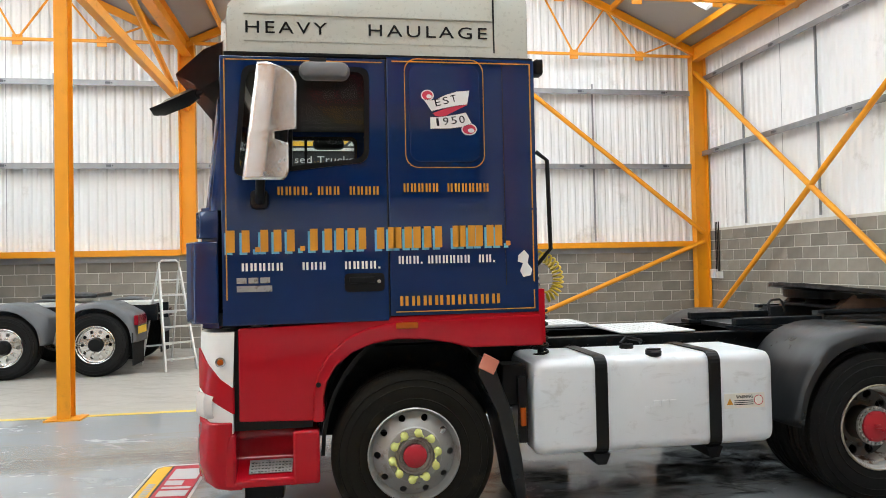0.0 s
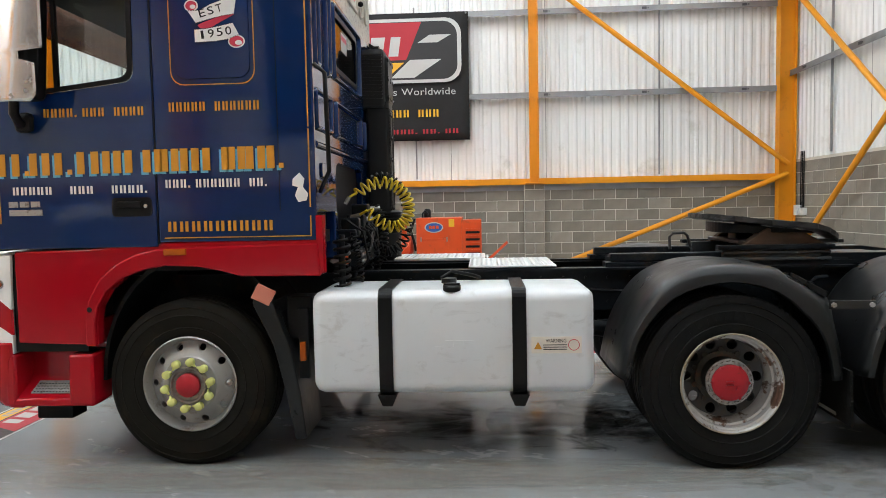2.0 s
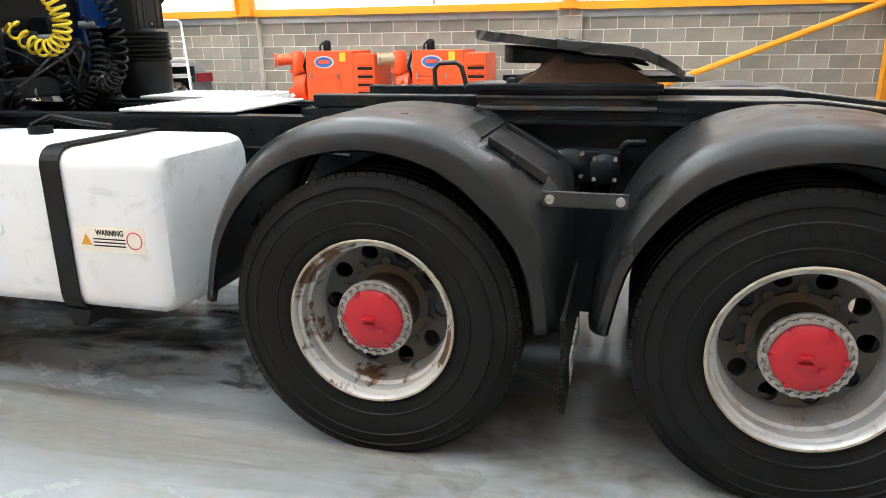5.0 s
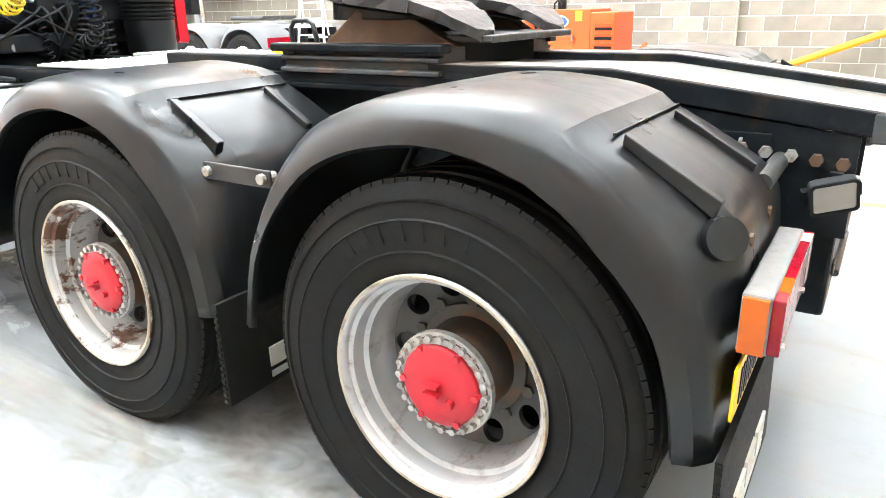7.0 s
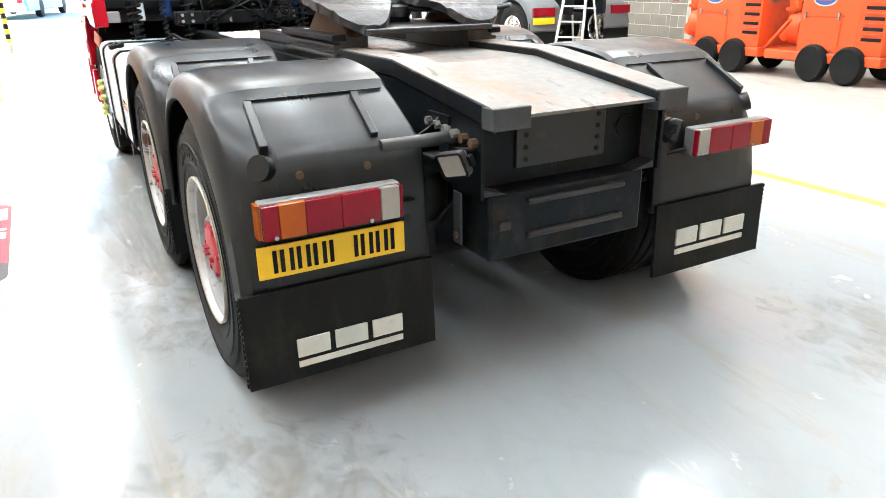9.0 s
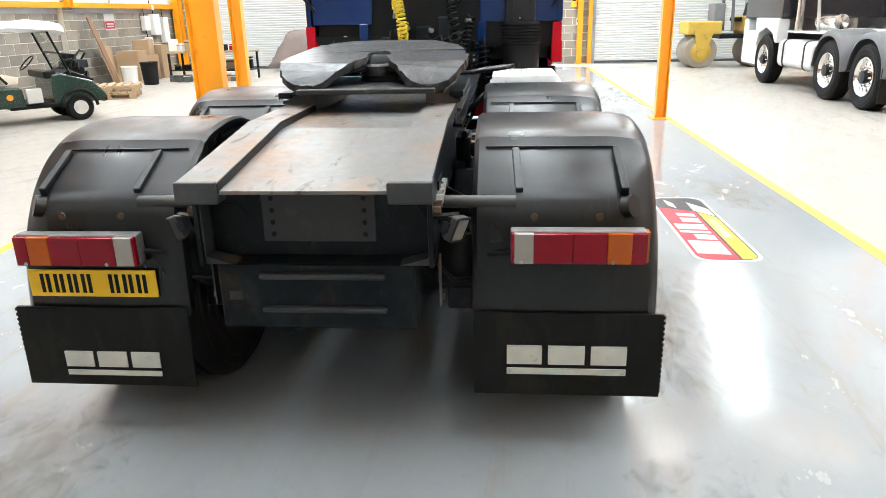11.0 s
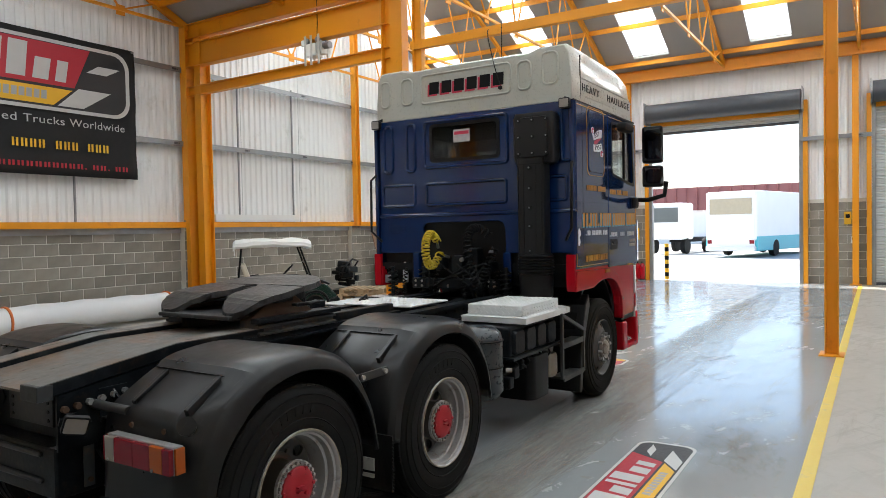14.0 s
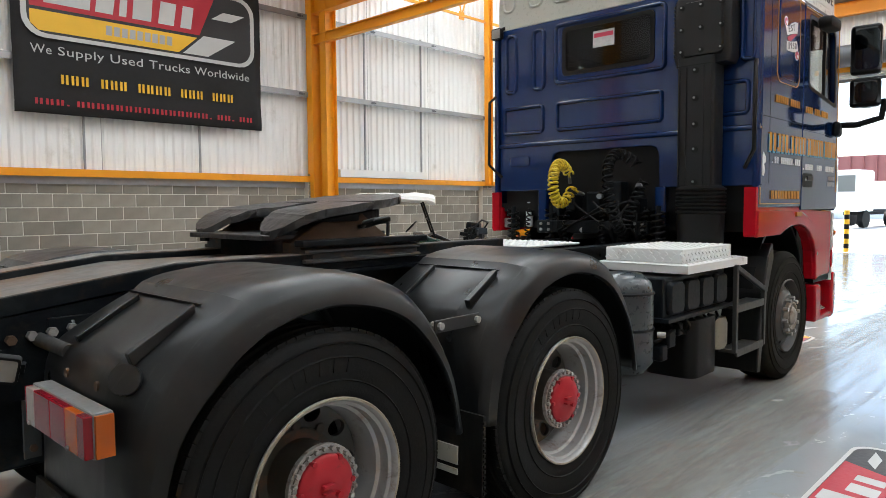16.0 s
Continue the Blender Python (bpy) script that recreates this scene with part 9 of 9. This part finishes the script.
# machine parts beside the cart
mc = thing("machine_parts", "black machine parts heaped on a stand by the wall", "machine", (-8.3, -9.45, 0), 15)
part("stand", bx(-0.5, 0.5, -0.32, 0.32, 0.10, 0.16), CHASSIS, mc, bevel=0.01)
for x in (-0.45, 0.40):
    part("skid", bx(x, x + 0.06, -0.36, 0.36, 0.0, 0.10), CHASSIS, mc)
random.seed(31)
for k in range(9):
    x, y, z = random.uniform(-0.38, 0.38), random.uniform(-0.18, 0.18), 0.26 + 0.075 * k
    w, d, h = random.uniform(0.25, 0.5), random.uniform(0.2, 0.45), random.uniform(0.10, 0.18)
    part("casting", bx(-w / 2, w / 2, -d / 2, d / 2, -h / 2, h / 2), TRIM if k % 2 else CHASSIS, mc, bevel=0.03).matrix_basis = pose(x * (1 - k / 14), y, z, random.uniform(-12, 12), random.uniform(-12, 12), random.uniform(-30, 30))
for k in range(3):
    part("pulley", cyl(bmesh.new(), (-0.3 + 0.28 * k, 0.22, 0.45 + 0.12 * k), (-0.3 + 0.28 * k, 0.30, 0.45 + 0.12 * k), 0.09, n=18), CHASSIS, mc, smooth=40)
part("hose_loop", tube(bmesh.new(), [(-0.4, 0.1, 0.7), (-0.35, 0.3, 0.95), (0.1, 0.32, 1.02), (0.42, 0.2, 0.8), (0.45, 0.1, 0.5)], 0.025), BLACK, mc, smooth=60)
# covered machine by the front wall
tp = thing("covered_machine", "machine under a brown tarpaulin cover", "covered machine", (-15.0, -5.4, 0))
tb = bmesh.new()
nx, ny = 20, 14
grid = []
for i in range(nx + 1):
    row = []
    for j in range(ny + 1):
        u, v = i / nx * 2 - 1, j / ny * 2 - 1
        edge = max(abs(u), abs(v))
        z = 1.25 * (1 - max(0, edge - 0.55) / 0.45 * 0.86) * (1 - 0.18 * abs(u)) + 0.06 * noise.noise(Vector((u * 3, v * 3, 0)))
        k = 1.0 + 0.05 * math.sin(9 * u + 7 * v)
        row.append(tb.verts.new((u * 0.75 * k, v * 1.25 * k, max(0.12, z))))
    grid.append(row)
for i in range(nx):
    for j in range(ny):
        tb.faces.new((grid[i][j], grid[i + 1][j], grid[i + 1][j + 1], grid[i][j + 1]))
part("tarpaulin", tb, mat("brown_tarpaulin", (0.17, 0.135, 0.125), 0.8, vary=0.15, scale=4, bump=0.2, bscale=12), tp, smooth=60, thick=0.006)
for y in (-0.9, 0.9):
    part("machine_wheel", lathe(bmesh.new(), [(0.05, -0.05), (0.2, -0.06), (0.22, 0), (0.2, 0.06), (0.05, 0.05)], (0.3, y, 0.22), "y", 20), RUBBER, tp, smooth=40)

# ---- small fittings ----
sg = thing("wall_sign", "red and white safety sign on the block wall", "sign", (-11.88, YS + 0.02, 1.40), 180)
part("sign_plate", bx(-0.26, 0.26, -0.008, 0.0, 0, 0.44), LOGO_WHT, sg)
part("sign_field", bx(-0.24, 0.24, -0.011, -0.008, 0.04, 0.24), LOGO_RED, sg)
sb3 = bmesh.new()
for k in range(2):
    box(sb3, -0.18, 0.18, -0.013, -0.011, 0.08 + 0.07 * k, 0.12 + 0.07 * k)
part("sign_bars", sb3, LOGO_WHT, sg)
ho = thing("beam_hoist", "small grey hoist trolley with rollers on the runway beam", "hoist", (VALLEY, -6.06, 0.11))
part("hoist_body", bx(-0.13, 0.13, -0.24, 0.06, 5.30, 5.56), CANOPY, ho, bevel=0.02)
part("hoist_gear", bx(-0.10, 0.10, 0.06, 0.20, 5.34, 5.60), ALU, ho, bevel=0.02)
part("hoist_motor", lathe(bmesh.new(), [(0.0, 0.10), (0.07, 0.11), (0.075, 0.30), (0.0, 0.31)], (0, 0.05, 5.50), "y", 18), GALV, ho, smooth=40)
for y in (-0.20, -0.04, 0.16):
    part("side_plate", bx(0.13, 0.145, y - 0.025, y + 0.025, 5.12, 5.72), ALU, ho)
    part("side_plate", bx(-0.145, -0.13, y - 0.025, y + 0.025, 5.12, 5.72), ALU, ho)
for s in (-1, 1):
    for y in (-0.17, 0.12):
        part("trolley_wheel", cyl(bmesh.new(), (s * 0.07, y, 5.62), (s * 0.13, y, 5.62), 0.06, n=16), GALV, ho, smooth=40)
part("junction_box", bx(0.0, 0.12, -0.33, -0.24, 5.54, 5.66), CANOPY, ho, bevel=0.01)
part("hoist_cable", tube(bmesh.new(), [(0, 0, 5.6), (0.01, 0.03, 6.0), (0, 0.02, 6.9)], 0.01, 6), BLACK, ho)
for x, y, z, lab, m_, sz in ((XE - 0.06, 9.95, 1.25, "small white electric isolator box", CANOPY, (0.06, 0.14, 0.22)), (XE - 0.06, 9.7, 1.25, "small white electric isolator box", CANOPY, (0.06, 0.12, 0.16)),
                        (XW + 0.05, -3.2, 1.35, "yellow notice board fixed on the wall", LOGO_YEL, (0.02, 0.2, 0.4)), (XW + 0.05, 2.95, 1.75, "yellow safety notice fixed on the wall", LOGO_YEL, (0.02, 0.18, 0.36)), (XW + 0.07, 3.1, 1.2, "grey door control box on the wall", CANOPY, (0.08, 0.14, 0.2))):
    c = thing("control_box" if "box" in lab else "notice", lab, "fitting", (x, y, z))
    part("case", bx(-sz[0], sz[0], -sz[1] / 2, sz[1] / 2, 0, sz[2]), m_, c, bevel=0.006)
    part("face", bx(sz[0], sz[0] + 0.004, -sz[1] * 0.3, sz[1] * 0.3, sz[2] * 0.5, sz[2] * 0.8), TRIM, c)
for dy in (0.0, 0.07, 0.14):
    c = thing("cable_conduit", "thin grey wall conduit", "conduit", (XE - 0.03, 9.75 + dy, 1.4))
    part("pipe", tube(bmesh.new(), [(0, 0, 0), (0, 0, 1.2)], 0.012, 8), BLACK, c)
for y in (-3.0, -2.85):
    fe = thing("fire_extinguisher", "red fire extinguisher by the door", "extinguisher", (XW + 0.2, y - 0.12, 0.05))
    part("cylinder", lathe(bmesh.new(), [(0.08, 0.0), (0.085, 0.02), (0.085, 0.42), (0.05, 0.5), (0.02, 0.52)], (0, 0, 0), "z", 18), RED, fe, smooth=40)
    part("valve", bx(-0.03, 0.06, -0.02, 0.02, 0.52, 0.58), BLACK, fe)
# reflective sill flashing; its shine is put in as plain white
wf = structure("trim_white_sheet", bx(-7.2, -4.3, YS + 0.02, YS + 0.2, 2.12, 2.30), CANOPY, "sill flashing strip with its reflection painted white", "sheet")

# ---- outside the door ----
COACH = mat("white_coach_paint", (0.80, 0.80, 0.78), 0.35, vary=0.04, scale=1)
TEAL = mat("turquoise_coach_paint", (0.06, 0.42, 0.50), 0.35, vary=0.05, scale=1)
co = thing("mobile_library_bus", "white and turquoise bus parked in the yard", "bus", (-33.0, -3.1, 0), 166)
# local x points to the front, seen from behind
part("body", bx(0, 9.5, -1.4, 1.4, 0.9, 3.6), COACH, co, bevel=0.12)
part("skirt", bx(0.05, 9.4, -1.42, 1.42, 0.35, 1.15), TEAL, co, bevel=0.05)
part("rear_panel", bx(-0.03, 0.02, -1.3, 1.3, 0.4, 2.3), COACH, co, bevel=0.02)
part("rear_window", bx(-0.04, 0.0, -1.15, 1.15, 2.35, 3.2), mat("tan_blind", (0.45, 0.38, 0.26), 0.4, vary=0.1), co, bevel=0.03)
part("rear_bumper", bx(-0.15, 0.1, -1.35, 1.35, 0.35, 0.62), SKIRT, co, bevel=0.04)
for x in (2.6, 7.6):
    for s in (-1, 1):
        part("wheel", lathe(bmesh.new(), [(0.2, -0.15), (0.45, -0.14), (0.48, 0), (0.45, 0.14), (0.2, 0.15)], (x, s * 1.28, 0.48), "y", 24), RUBBER, co, smooth=40)
for s in (-1, 1):
    part("tail_lamp", bx(-0.06, 0.0, s * 1.15 - 0.12, s * 1.15 + 0.12, 0.75, 0.95), LENS_R, co)
lo = thing("parked_lorry", "white lorry cab parked in the yard", "lorry", (-38, -7.6, 0), 170)
part("cab", bx(-1.0, 1.0, -1.2, 1.2, 0.9, 3.2), COACH, lo, bevel=0.15)
part("chassis", bx(1.0, 5.0, -0.45, 0.45, 0.7, 1.0), CHASSIS, lo)
part("windscreen", bx(-1.02, -0.99, -1.0, 1.0, 2.0, 2.9), DARKGLASS, lo)
for x in (0.0, 3.4, 4.6):
    for s in (-1, 1):
        part("wheel", lathe(bmesh.new(), [(0.2, -0.15), (0.48, -0.14), (0.5, 0), (0.48, 0.14), (0.2, 0.15)], (x, s * 1.05, 0.5), "y", 24), RUBBER, lo, smooth=40)
fn = bmesh.new()
corrugated(fn, -40, 30, 3.2, 5.4, pose(-62, 0, 0, 0, 0, 90), None, rib=1.0, deep=0.25)
tagged(part("yard_roof_fascia", fn, mat("red_brown_sheeting", (0.30, 0.11, 0.10), 0.6, vary=0.15, scale=1), None, thick=0.02), "red-brown ribbed roof edge across the yard", "building", kind="structure")
structure("yard_building", bx(-80, -62.4, -40, 30, 0, 3.3), COACH, "pale shed wall across the yard", "building")
pb = thing("bollard", "black and yellow striped bollard beside the door", "bollard", (XW - 0.5, -2.35, 0))
part("post", cyl(bmesh.new(), (0, 0, 0), (0, 0, 1.2), 0.07, n=18), LOGO_YEL, pb, smooth=40)
for k in range(4):
    part("stripe", cyl(bmesh.new(), (0, 0, 0.1 + 0.28 * k), (0, 0, 0.24 + 0.28 * k), 0.0715, n=18), BLACK, pb, smooth=40)


# spills on the floor under and behind the truck
OIL = stain_mat("oil_spill", (0.02, 0.018, 0.016), 0.14, 3.0, 0.55, 0.78, 0.85)
TRACK = stain_mat("dusty_tyre_track", (0.30, 0.262, 0.20), 0.5, 6.0, 0.40, 1.05, 0.5)
DAMP = stain_mat("tyre_dirt", (0.22, 0.185, 0.135), 0.5, 4.0, 0.55, 0.92, 0.55)
for k, (x, y, rx, ry, turn, m, text) in enumerate(((1.75, -0.30, 1.5, 0.70, 0, OIL, "dark oily wet patch on the floor"), (2.7, -0.2, 0.9, 0.7, 20, OIL, "dark oily wet patch on the floor"), (5.75, -1.25, 0.75, 0.5, 10, DAMP, "brown tyre dirt on the floor"), (6.1, 1.35, 0.8, 0.5, -15, DAMP, "brown tyre dirt on the floor"), (3.9, -1.15, 0.8, 0.5, 0, DAMP, "brown tyre dirt on the floor"), (3.9, 1.5, 1.2, 0.5, 5, DAMP, "brown tyre dirt on the floor"), (-1.1, 0.5, 0.9, 0.6, 30, DAMP, "brown tyre dirt on the floor"), (-4.6, 1.42, 8.6, 0.48, 0.3, TRACK, "tan dusty tyre track along the floor"), (-4.6, 1.12, 8.2, 0.26, -0.4, TRACK, "tan dusty tyre track along the floor"), (2.6, 1.42, 2.4, 0.34, -3, TRACK, "tan dusty tyre track along the floor"), (-3.5, -1.35, 7.0, 0.34, 0.5, TRACK, "tan dusty tyre track along the floor"), (1.2, 2.75, 0.8, 0.35, 12, DAMP, "brown scuffed dirt on the floor"), (1.4, -1.35, 2.3, 0.32, 1, TRACK, "tan dusty tyre track along the floor"))):
    bm = bmesh.new()
    bm.faces.new([bm.verts.new((math.cos(2 * math.pi * i / 40), math.sin(2 * math.pi * i / 40), 0.0)) for i in range(40)])
    st = structure("floor_stain", bm, m, text, "stain")
    st.matrix_world = pose(x, y, 0.0045 + 0.0003 * k, 0, 0, turn) @ Matrix.Diagonal((rx, ry, 1, 1))
